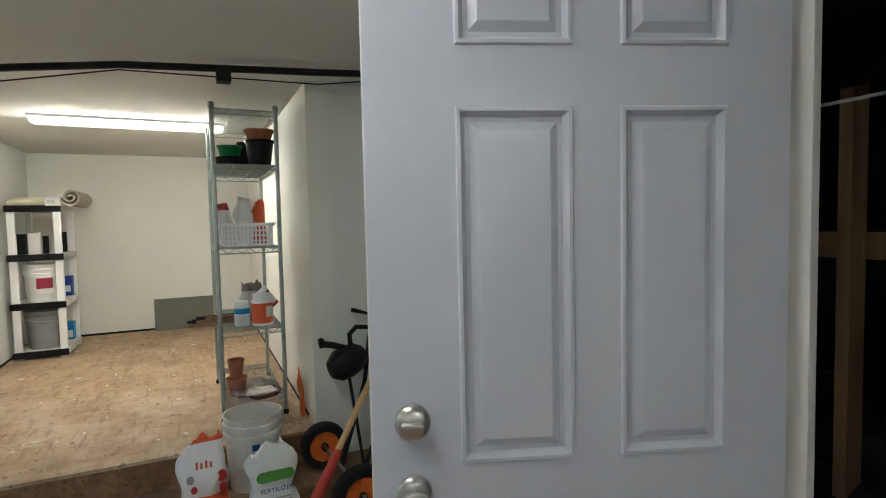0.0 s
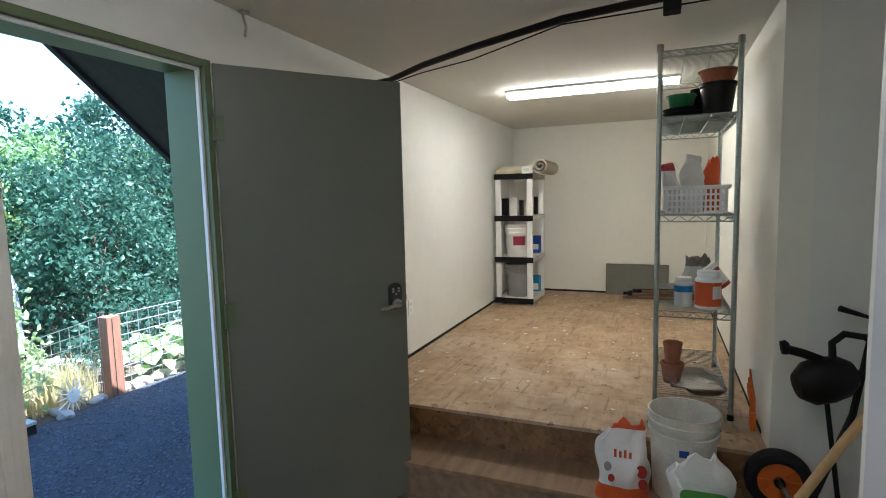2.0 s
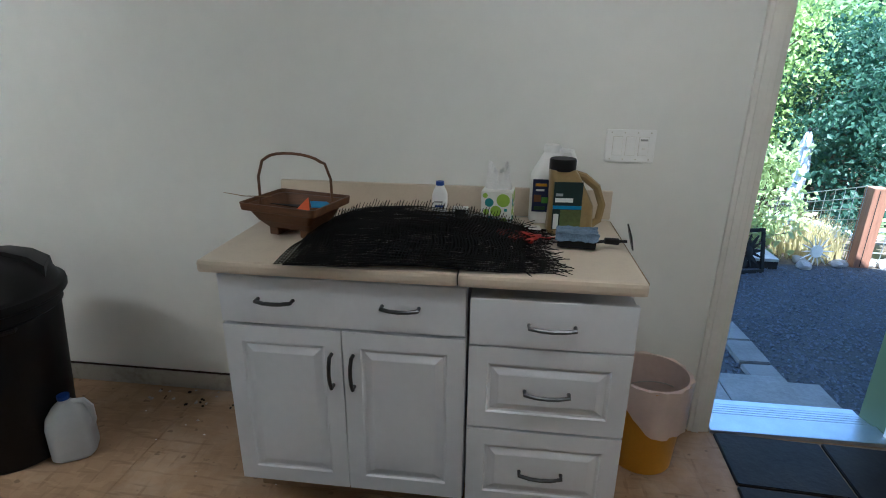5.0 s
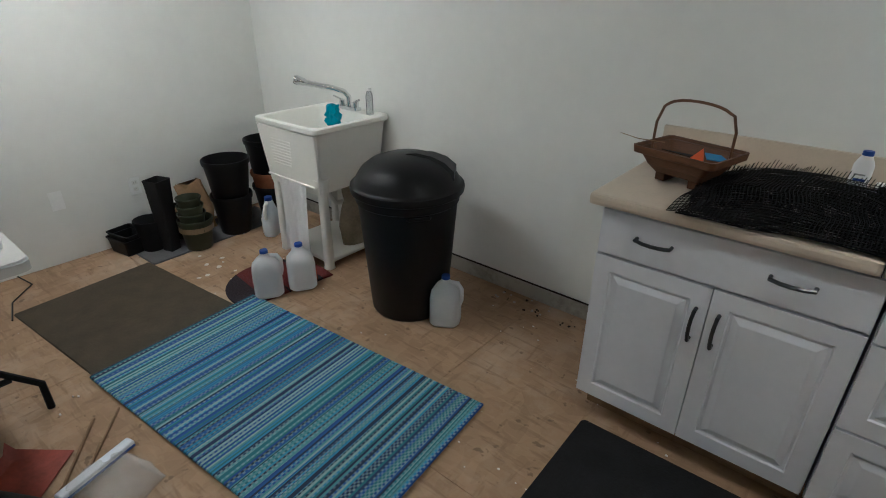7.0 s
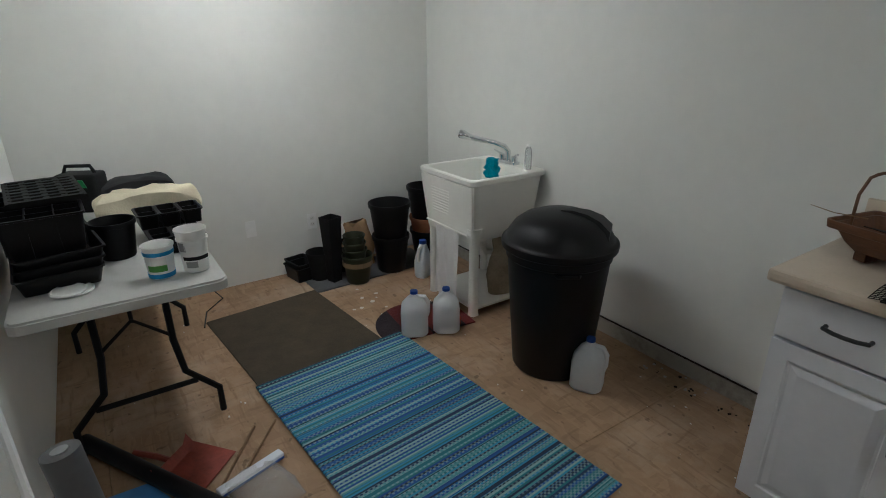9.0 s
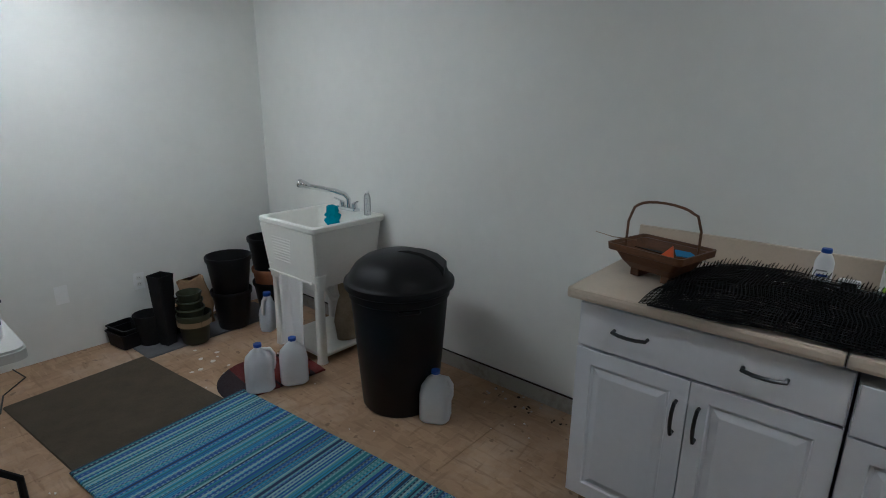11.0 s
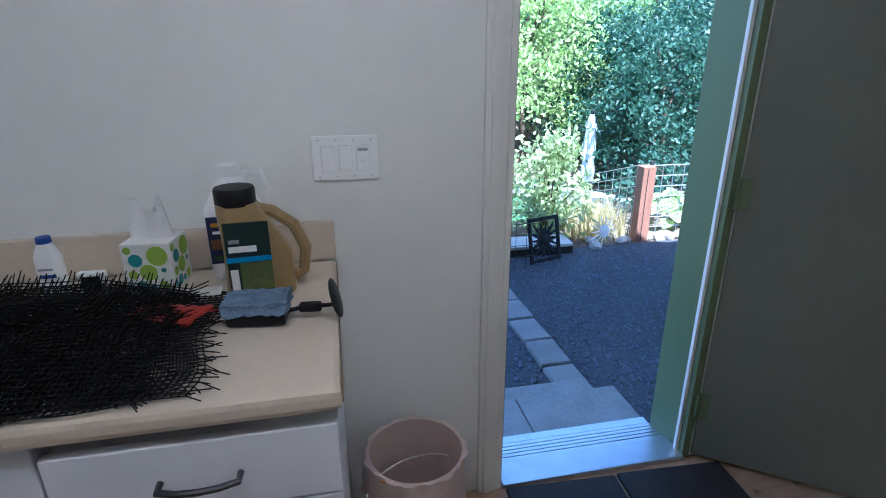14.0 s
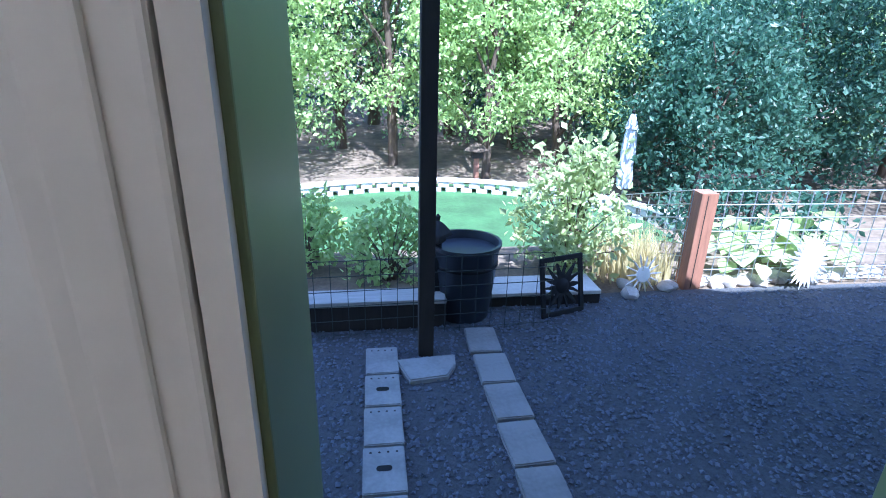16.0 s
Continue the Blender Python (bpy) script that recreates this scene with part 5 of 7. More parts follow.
for x in (-1, 1):
    for k in range(13):
        y = -bd2 / 2 + 0.02 + k * (bd2 - 0.04) / 12
        box((x * (bw / 2 - 0.012) - 0.003, y - 0.005, 0.003), (x * (bw / 2 - 0.012) + 0.003, y + 0.005, bh - 0.015), bm=sl)
    for z in (0.03, 0.06, 0.09):
        box((x * (bw / 2 - 0.012) - 0.0035, -bd2 / 2 + 0.01, z), (x * (bw / 2 - 0.012) + 0.0035, bd2 / 2 - 0.01, z + 0.009), bm=sl)
part("lattice", sl, WPLASTIC, bk)


def sack(name, w, d, h, m, at, turn, label, cat="bag", seed=1, pinch=0.75, lean=0.0):
    """A filled upright bag: full below, gathered to a crumpled edge on top."""
    n, rows_ = 28, 13
    bm = bmesh.new()
    rg_ = []
    for j in range(rows_):
        f = j / (rows_ - 1)
        full = (1 - max(0, f - 0.45) / 0.55 * pinch)
        row = []
        for i in range(n):
            a = 2 * math.pi * i / n
            ca, sa = math.cos(a), math.sin(a)
            x = w / 2 * math.copysign(abs(ca) ** 0.85, ca) * (1 - 0.5 * max(0, f - 0.4) + 0.10 * math.sin(f * 9 + seed))
            y = d / 2 * math.copysign(abs(sa) ** 0.7, sa) * full * (0.85 + 0.3 * math.sin(math.pi * min(1, f * 1.3)))
            p = Vector((x, y + lean * f * f, f * h))
            nv = noise.noise_vector(p * 9 + Vector((seed * 5.3, 0, 0)))
            p += nv * (0.016 + 0.03 * f) if j else Vector((nv.x, nv.y, 0)) * 0.008
            p.z += 0.09 * h * f * noise.noise(Vector((ca * 2, seed, sa * 2))) * 2
            if j == 0:
                p.z = 0.0
            row.append(bm.verts.new(p))
        rg_.append(row)
    for a, b in zip(rg_, rg_[1:]):
        for i in range(n):
            bm.faces.new((a[i], a[(i + 1) % n], b[(i + 1) % n], b[i]))
    bm.faces.new(rg_[0][::-1])
    bm.faces.new(rg_[-1])
    t = thing(name, label, cat, at, turn)
    part("sack", bm, m, t, smooth=True)
    return t


def three(name, base, mid, top, z1, z2):
    """A printed film that changes colour up its height."""
    m = mat(name, base, 0.4, var=0.05, bump=0.4, bscale=30)
    n, l = m.node_tree.nodes, m.node_tree.links
    co, sep, r = n.new("ShaderNodeTexCoord"), n.new("ShaderNodeSeparateXYZ"), n.new("ShaderNodeValToRGB")
    l.new(co.outputs["Generated"], sep.inputs[0])
    l.new(sep.outputs[2], r.inputs[0])
    r.color_ramp.interpolation = "CONSTANT"
    e = r.color_ramp.elements
    e.new(0.5)
    for k, (p, c) in enumerate(((0, base), (z1, mid), (z2, top))):
        e[k].position, e[k].color = p, (*c, 1)
    l.new(r.outputs[0], n["Principled BSDF"].inputs["Base Color"])
    return m


WB_ORANGE = three("orange_white_bag", (0.62, 0.10, 0.02), (0.74, 0.72, 0.70), (0.60, 0.09, 0.03), 0.2, 0.86)
WB_GREEN = three("green_white_bag", (0.70, 0.70, 0.68), (0.70, 0.70, 0.68), (0.72, 0.72, 0.70), 0.4, 0.7)
sack("seed_bag", 0.12, 0.07, 0.26, PAPER, (2.22, -1.80, LV[2] + 0.01), 84, "white paper bag standing in the basket", seed=3)
sack("seed_bag", 0.10, 0.06, 0.24, three("white_red_bag", (0.7, 0.68, 0.66), (0.7, 0.68, 0.66), (0.35, 0.05, 0.05), 0.4, 0.82), (2.20, -1.70, LV[2] + 0.01), 70, "white bag with a red corner in the basket", seed=5, lean=0.06)
sack("seed_bag", 0.08, 0.06, 0.27, ORANGE2, (2.22, -1.89, LV[2] + 0.01), 95, "orange bag standing in the basket", seed=7)
for (x, y, r, h, lm, lab, tl) in ((2.13, -1.88, 0.062, 0.19, ORANGE2, "white jar with a large orange label", 0), (2.16, -1.765, 0.045, 0.15, CYAN, "translucent tub with a blue label", 0)):
    t = thing("jar", lab, "jar", (x, y, LV[1]))
    part("body", lathe([(0, 0), (r * 0.95, 0), (r, 0.008), (r, h * 0.78), (r * 0.8, h * 0.85), (r * 0.8, h * 0.87)], 28), WPLASTIC if tl == 0 and r > 0.05 else MILK, t, smooth=True)
    part("lid", lathe([(r * 0.84, h * 0.86), (r * 0.86, h * 0.87), (r * 0.86, h), (0, h + 0.002)], 28), WPLASTIC, t, smooth=True)
    band(t, "label", r * 1.012, h * (0.08 if r > 0.05 else 0.5), h * 0.72, 90, 285, lm)
    if r > 0.05:
        band(t, "label", r * 1.02, h * 0.28, h * 0.62, 195, 245, PAPER, label="white fact panel")
t = thing("jar", "white tub with red label, tipped against the wall", "jar", (2.30, -1.955, LV[1] + 0.012))
t.matrix_world = pose(2.30, -1.955, LV[1] + 0.10, -38, 0, 0)
part("body", lathe([(0, -0.02), (0.042, -0.02), (0.044, 0.09), (0, 0.09)], 24), REDP, t, smooth=True)
part("lid", lathe([(0.048, 0.09), (0.048, 0.115), (0, 0.116)], 24), WPLASTIC, t, smooth=True)
band(t, "label", 0.0455, 0.0, 0.07, 150, 250, PAPER)
sack("soil_bag", 0.16, 0.10, 0.24, three("grey_bag", (0.42, 0.40, 0.36), (0.42, 0.40, 0.36), (0.16, 0.13, 0.11), 0.3, 0.72), (2.34, -1.83, LV[1]), 80, "crumpled grey and brown soil bag on the shelf", seed=11, pinch=0.85)
sw2 = thing("stake_bundle", "bundle of dark garden stakes on the shelf", "stakes", (0, 0, 0))
for k in range(10):
    x, z = 2.27 + 0.021 * (k % 4), LV[1] + 0.012 + 0.019 * (k // 4)
    part("stake", tube([(x - 0.03, -1.46 - 0.025 * (k * 3 % 5), z), (x + 0.04, -1.93 + 0.015 * (k % 3), z)], 0.0095, 6), BLACKM if k % 4 else PLY, sw2)
pot(0.062, 0.11, TERRA, (2.20, -1.72, LV[0]), "terracotta pot on the bottom wire shelf")
pot(0.05, 0.11, TERRA, (2.20, -1.72, LV[0] + 0.112), "smaller terracotta pot stacked on another")
lit = thing("seedling_tray", "flat brown tray with dry litter", "tray", (2.18, -1.84, LV[0]), 20)
part("tray", loft([ring(0.30, 0.16, 0.05, 0.0), ring(0.36, 0.2, 0.06, 0.03), ring(0.34, 0.18, 0.05, 0.028), ring(0.29, 0.15, 0.05, 0.006)]), plain("brown_tray", (0.10, 0.06, 0.035)), lit)
fl = cushion("plastic_film", 0.30, 0.26, 0.05, CLEAR, (2.13, -1.86, LV[0] - 0.0), 15, "crumpled clear plastic film on the wire shelf", "plastic film", 9, 0.03)
fl.matrix_world = pose(2.16, -1.80, LV[0] + 0.032, 0, 0, 15)
of = thing("hand_fork", "orange plastic bow rake head leaning at the wall", "rake", (1.93, -2.07, ZB))
for k, (dx, h) in enumerate(((0.0, 0.30), (0.03, 0.25), (0.06, 0.21))):
    part("tine", tube([(dx * 0.3, 0, 0.0), (dx * 0.6, -0.0, h * 0.5), (dx + 0.0, 0.015, h * 0.85), (dx - 0.01, 0.02, h)], 0.012, 6, r2=0.004), ORANGE, of)
part("head", box((-0.02, -0.01, 0.0), (0.05, 0.012, 0.09), 0.006), ORANGE, of)

# ---- by the step ----
bkt = bucket((1.58, -1.755, 0.19), 0.142, 0.375, GREYW, "dirty white open plastic bucket on the step", lid=False)
band(bkt, "sticker", 0.1365, 0.22, 0.25, 172, 188, BLUEL)
tn = sack("fertilizer_bag", 0.22, 0.15, 0.31, WB_ORANGE, (1.465, -1.515, 0.19), 92, "white and orange plastic bag, top twisted shut", seed=21, pinch=0.7)
for z, y, s, m in ((0.115, -0.045, 0.014, REDP), (0.165, -0.06, 0.016, GREYP), (0.16, 0.075, 0.022, REDP), (0.105, 0.08, 0.018, REDP)):
    part("print", slab([(s * math.cos(k * 0.52), 1.3 * s * math.sin(k * 0.52)) for k in range(12)], 0, 0.001, m=pose(-y, 0.083, z, -90, 0, 0)), m, tn)
for k in range(4):
    part("print", box((-0.035 + 0.02 * k, 0.070, 0.205), (-0.025 + 0.02 * k, 0.074, 0.232 + 0.008 * (k % 2))), ORANGE2, tn, "red printed bar")
fb2 = sack("fertilizer_bag", 0.25, 0.13, 0.46, WB_GREEN, (1.325, -1.815, 0.0), -88, "white fertilizer bag with green and blue print", seed=31, pinch=0.85)
part("print", slab(rounded(0.17, 0.05, 0.024), 0, 0.002, m=pose(0, -0.083, 0.36, 90)), GREENL, fb2, "green printed swoosh")
words("FERTILIZER", 0.03, BLUEL, fb2, pose(0.005, -0.087, 0.285, 90))
for z in (0.25, 0.235, 0.16, 0.14):
    part("print", box((-0.08, -0.087, z), (0.07, -0.085, z + 0.005)), GREYP, fb2)
sp2 = part("print", slab([(0.03 * math.cos(k * 0.7), 0.03 * math.sin(k * 0.7)) for k in range(9)], 0, 0.002, m=pose(-0.07, -0.086, 0.19, 90)), REDL, fb2)


def wheel(parent, at, r, turn=0.0):
    w = part("wheel", lathe([(0.02, -0.02), (r * 0.62, -0.018), (r * 0.66, -0.025), (r * 0.66, 0.025), (r * 0.62, 0.018), (0.02, 0.02)], 32, m=pose(0, 0, 0, 0, 90, 0)), ORANGE, parent, "orange plastic rim", smooth=True)
    w.matrix_local = pose(*at, 0, 0, turn)
    ty = lathe([(r * 0.64, -0.03), (r * 0.8, -0.04), (r * 0.95, -0.034), (r, -0.015), (r, 0.015), (r * 0.95, 0.034), (r * 0.8, 0.04), (r * 0.64, 0.03)], 40, m=pose(0, 0, 0, 0, 90, 0))
    part("tyre", ty, RUBBER, w, smooth=True)
    for k in range(8):
        part("spoke", box((-0.024, -0.006, 0.03), (0.024, 0.006, r * 0.62), 0.002, m=pose(0, 0, 0, k * 45, 0, 0)), ORANGE, w)
    part("hub", lathe([(0.02, -0.04), (0.022, 0.04), (0, 0.042)], 14, m=pose(0, 0, 0, 0, 90, 0)), BLACKM, w)
    return w


ct2 = thing("garden_cart", "folded garden cart with orange wheels and black tyres", "cart", (0, 0, 0))
wheel(ct2, (1.58, -2.115, 0.19 + 0.125), 0.125)
wheel(ct2, (1.28, -2.235, 0.15), 0.15, 4)
part("axle", tube([(1.60, -2.11, 0.315), (1.24, -2.245, 0.15)], 0.011, 8), STEEL, ct2)
part("frame_bar", tube([(1.45, -2.18, 0.24), (1.60, -2.36, 0.62), (1.62, -2.42, 1.0), (1.60, -2.30, 1.04)], 0.013, 8), BLACKM, ct2, smooth=True)
part("frame_bar", tube([(1.33, -2.24, 0.18), (1.50, -2.50, 0.62), (1.58, -2.56, 1.0)], 0.013, 8), BLACKM, ct2, smooth=True)
tr = thing("string_trimmer", "black electric string trimmer leaning upright on the wall", "trimmer", (0, 0, 0))
part("shaft", tube([(1.45, -2.33, 0.0), (1.53, -2.24, 0.8)], 0.009, 8), BLACKM, tr, smooth=True)
mo = lathe([(0, -0.11), (0.05, -0.105), (0.085, -0.06), (0.09, 0.0), (0.08, 0.06), (0.05, 0.1), (0, 0.105)], 24, m=pose(1.50, -2.24, 0.78, 75, 0, 15) @ Matrix.Diagonal((0.8, 1, 1, 1)))
part("motor_housing", mo, BLACK, tr, smooth=True)
gp = tube([(1.48, -2.10, 0.895), (1.49, -2.16, 0.88), (1.50, -2.24, 0.85), (1.52, -2.36, 0.80)], 0.017, 10)
lathe([(0, 0), (0.026, 0.002), (0.028, 0.02), (0.018, 0.03)], 16, gp, pose(1.478, -2.085, 0.898, 82, 0, 0))
part("grip", gp, BLACKM, tr, smooth=True)
part("loop_handle", tube([(1.50, -2.26, 0.86), (1.48, -2.25, 0.93), (1.49, -2.29, 0.965), (1.50, -2.36, 0.955), (1.51, -2.40, 0.90)], 0.013, 10), BLACKM, tr, smooth=True)
shv = thing("shovel", "red-bladed shovel with a worn ash handle", "shovel", (0, 0, 0))
part("handle", tube([(1.13, -2.02, 0.34), (1.24, -2.22, 0.62), (1.33, -2.42, 0.90)], 0.0165, 10), WOODH, shv, smooth=True)
part("socket", tube([(1.09, -1.955, 0.25), (1.17, -2.10, 0.45)], 0.030, 10, r2=0.021), REDP, shv, smooth=True)
part("grip", tube([(1.325, -2.41, 0.89), (1.38, -2.53, 1.05)], 0.022, 10), ORANGE, shv, "orange grip", smooth=True)
bl = bmesh.new()
bmesh.ops.create_grid(bl, x_segments=10, y_segments=12, size=0.5)
for v in bl.verts:
    u, w = v.co.x, v.co.y
    v.co = Vector((u * 0.22 * (1 - 0.35 * max(0, -w) ** 2 * 4 * 0.6), -0.22 * u * u, w * 0.27))
g = bmesh.ops.solidify(bl, geom=bl.faces[:], thickness=0.004)
bo = part("blade", bl, REDP, shv, smooth=True)
bo.matrix_local = pose(1.06, -1.895, 0.135, -18, 0, -75)

# crumbs of drywall and paint trodden into the boards
CRUMB = mat("drywall_crumbs", (0.74, 0.72, 0.68), 0.8, var=0.1, island=0.2)


def crumbs(name, seed, count, x0, x1, y0, y1, z, lo, hi, label):
    rc = random.Random(seed)
    b = bmesh.new()
    for i in range(count):
        x, y, s, a = rc.uniform(x0, x1), rc.uniform(y0, y1), rc.uniform(lo, hi) * rc.random() ** 0.7 + 0.001, rc.uniform(0, 6.28)
        k = rc.randint(4, 6)
        slab([(x + s * rc.uniform(0.6, 1.2) * math.cos(a + 6.28 * q / k), y + 0.6 * s * rc.uniform(0.6, 1.2) * math.sin(a + 6.28 * q / k)) for q in range(k)], z, z + 0.0015 + 0.2 * s, b)
    return tagged(part(name, b, CRUMB), label, "crumbs", kind="stuff")


crumbs("floor_crumbs", 3, 90, XS + 0.15, XB - 0.3, YB + 0.1, -0.06, ZB + 0.001, 0.004, 0.022, "white drywall crumbs on the raised floor")
crumbs("floor_crumbs", 4, 110, -4.4, -0.3, -2.4, -0.1, 0.001, 0.002, 0.009, "small pale crumbs on the strand board floor")


# ---- on the counter ----
CZ = 0.926
tg = thing("trug_basket", "brown wooden garden trug with a bent handle", "basket", (-1.60, -0.355, CZ), -14)
tg.scale = (0.87, 0.87, 0.95)
part("tub", loft([ring(0.20, 0.13, 0.02, 0.03), ring(0.24, 0.19, 0.02, 0.06), ring(0.31, 0.24, 0.02, 0.115), ring(0.295, 0.225, 0.02, 0.115), ring(0.23, 0.18, 0.02, 0.062), ring(0.19, 0.12, 0.02, 0.036)]), BASKET, tg)
part("rim", loft([ring(0.325, 0.255, 0.02, 0.098), ring(0.333, 0.262, 0.02, 0.10), ring(0.338, 0.268, 0.02, 0.125), ring(0.322, 0.252, 0.02, 0.125), ring(0.31, 0.24, 0.02, 0.10)], cap0=False, cap1=False), BASKET, tg)
hw = 0.135
hpts = [(-0.04, -hw, 0.09), (-0.035, -hw - 0.002, 0.2), (-0.02, -hw + 0.01, 0.255)] + [(0, 0 + 0.125 * math.cos(a), 0.255 + 0.03 * math.sin(a)) for a in [math.pi * (1 - k / 10) for k in range(1, 10)]] + [(0.02, hw - 0.01, 0.255), (0.035, hw + 0.002, 0.2), (0.04, hw, 0.09)]
hh = tube([(y * 1.02, x, z) for x, y, z in hpts], 0.0055, 6)
part("handle", hh, BASKET, tg, smooth=True)
for s in (-1, 1):
    part("foot", box((s * 0.07 - 0.02, -0.06, 0.0), (s * 0.07 + 0.02, 0.06, 0.034), 0.004), BASKET, tg)
cw = thing("garden_ties", "orange and blue plastic tags in the trug", "tags", (-1.585, -0.36, CZ + 0.075))
part("tag", slab([(-0.05, -0.03), (0.03, -0.045), (0.035, 0.02)], 0, 0.003, m=pose(0.0, 0, 0.02, 35, -25, 10)), ORANGE2, cw)
part("tag", slab([(-0.01, -0.03), (0.08, -0.02), (0.06, 0.02), (0.0, 0.015)], 0, 0.003, m=pose(0.04, 0.0, 0.03, 15, 12, 40)), CYAN, cw, "blue tag")
part("tag", slab([(-0.06, -0.01), (0.04, -0.015), (0.05, 0.03)], 0, 0.003, m=pose(-0.05, 0.02, 0.015, -5, 5, 0)), BLACKM, cw, "dark tag")
part("twig", tube([(-0.1, 0.0, 0.05), (-0.18, -0.03, 0.055), (-0.24, -0.05, 0.07)], 0.002, 5, r2=0.001), PLY, cw)

# heap of black plastic netting
NET = mat("netting_plastic", (0.006, 0.006, 0.006), 0.75, var=0.2, spec=0.2)
mesh_heap = thing("netting", "heap of cut black plastic garden netting", "netting")


def heap(u, w, layer):
    """The lie of one sheet of netting over the counter."""
    x = -1.52 + 0.68 * u + 0.03 * math.sin(layer * 2.1) + 0.03 * noise.noise(Vector((w * 3, layer, 0)))
    y = -0.655 + 0.42 * w + 0.05 * (u - 0.5) + 0.03 * noise.noise(Vector((u * 3, layer * 2.0, 4)))
    hump = math.sin(math.pi * min(1, max(0, u * 0.95 + 0.02)) ** 0.72) ** 0.8 * math.sin(math.pi * min(1, 0.12 + 0.95 * w) * 0.62)
    z = CZ + 0.006 + (0.024 + 0.0165 * layer) * hump * 0.9 + 0.022 * noise.noise(Vector((u * 5, w * 4, layer * 3.0))) * hump
    return Vector((x, y, max(z, CZ + 0.004)))


for layer in range(5):
    b = bmesh.new()
    cu, cv = 64, 32
    ext = (1.13, 1.06, 1.0, 1.0, 0.97)[layer]
    for i in range(cu + 1):
        u = ext * i / cu
        w1 = 1.0 + 0.10 * noise.noise(Vector((u * 8, layer, 1)))
        pts = [heap(u, w1 * k / 11, layer) for k in range(12)]
        if layer >= 2:
            pts.append(pts[-1] + Vector((0.006, 0.008 + 0.006 * math.sin(i * 2.2), 0.017 + 0.006 * math.sin(i * 1.3 + layer))))
        tube(pts, 0.0015, 3, b)
    for j in range(cv + 1):
        w = j / cv
        pts = [heap(ext * k / 16, w, layer) for k in range(17)]
        pts.append(pts[-1] + Vector((0.015 + 0.03 * (0.5 + 0.5 * math.sin(j * 2.3 + layer)), 0.004 - 0.03 * (1 - w), 0.004 + 0.012 * math.sin(j * 1.7 + layer))))
        tube(pts, 0.0015, 3, b)
    part("netting_sheet", b, NET, mesh_heap)


def bottle(name, at, turn, w, d, h, neck, m, cap, capm, label, cat="bottle", shoulder=0.7):
    t = thing(name, label, cat, at, turn)
    part("body", loft([ring(w * 0.92, d * 0.92, min(w, d) * 0.35, 0), ring(w, d, min(w, d) * 0.4, 0.008), ring(w, d, min(w, d) * 0.4, h * shoulder), ring(w * 0.8, d * 0.85, min(w, d) * 0.35, h * (shoulder + 0.1)), ring(neck * 1.1, neck * 1.1, neck * 0.5, h * 0.9), ring(neck, neck, neck * 0.48, h * 0.92)]), m, t, smooth=True)
    part("cap", lathe([(neck * 0.58, h * 0.91), (neck * 0.6, h * 0.92), (neck * 0.56, h), (0, h * 1.003)], 20), capm, t, smooth=True)
    return t


def looped(t, m, pts, r):
    return part("handle", tube(pts, r, 8), m, t, smooth=True)


sb = bottle("soap_bottle", (-1.135, -0.16, CZ), 0, 0.055, 0.035, 0.155, 0.026, WPLASTIC, 0, BLUEL, "white lotion bottle with a blue cap")
bars(sb, "print", -0.0178, -0.016, 0.016, 0.062, 0.070, BLUEL)
bars(sb, "print", -0.0178, -0.018, 0.012, 0.080, 0.085, GREYP)
bars(sb, "label", -0.0178, -0.02, 0.02, 0.012, 0.026, CYAN)
tm = thing("timer", "small white thermometer standing on the counter", "thermometer", (-1.06, -0.15, CZ), 0)
part("case", box((-0.03, -0.01, 0), (0.03, 0.01, 0.062), 0.006), WPLASTIC, tm)
part("display", box((-0.02, -0.0115, 0.014), (0.02, -0.01, 0.052)), BLACK, tm)
tb = thing("tissue_box", "white tissue box with green and teal dots", "tissue box", (-0.925, -0.115, CZ), -6)
part("carton", box((-0.055, -0.055, 0), (0.055, 0.055, 0.125), 0.003), PAPER, tb)
rd = random.Random(5)
for x, z, r, m in ((-0.025, 0.085, 0.016, TEALP), (0.025, 0.095, 0.024, LIME), (0.0, 0.055, 0.02, LIME), (-0.035, 0.05, 0.011, LIME), (-0.02, 0.022, 0.013, TEALP), (0.035, 0.06, 0.006, TEALP), (0.03, 0.02, 0.012, LIME), (-0.04, 0.11, 0.009, LIME), (0.005, 0.018, 0.008, TEALP), (-0.045, 0.02, 0.008, TEALP)):
    disc = [(r * math.cos(k * 0.3927), r * math.sin(k * 0.3927)) for k in range(16)]
    part("dot", slab(disc, 0, 0.0008, m=pose(x, -0.055, z, 90)), m, tb)
    part("dot", slab(disc, 0, 0.0008, m=pose(0.055, x, z, 90, 0, 90)), m, tb)
tp2 = loft([[(0.05 * math.cos(a) * (1 - f * 0.35 * (1 + 0.5 * math.sin(3 * a))), 0.02 * math.sin(a) * (1 - 0.3 * f) + 0.012 * f * math.sin(5 * a), 0.122 + 0.085 * f * (1 + 0.25 * math.sin(2 * a + 1))) for a in [k * 2 * math.pi / 24 for k in range(24)]] for f in (0, 0.3, 0.6, 0.85, 1.0)], cap0=False, cap1=False)
part("tissue", tp2, TOWEL, tb, "white tissue", smooth=True)
wj = bottle("weed_killer_jug", (-0.74, -0.075, CZ), 0, 0.14, 0.08, 0.285, 0.05, WPLASTIC, 0, WPLASTIC, "white plastic jug with a blue and orange label", "jug", 0.62)
looped(wj, WPLASTIC, [(0.015, 0, 0.235), (0.04, 0, 0.265), (0.07, 0, 0.262), (0.085, 0, 0.225), (0.072, 0, 0.165)], 0.011)
bars(wj, "label", -0.0405, -0.062, 0.0, 0.045, 0.165, plain("navy_label", (0.012, 0.022, 0.075)), "navy printed label")
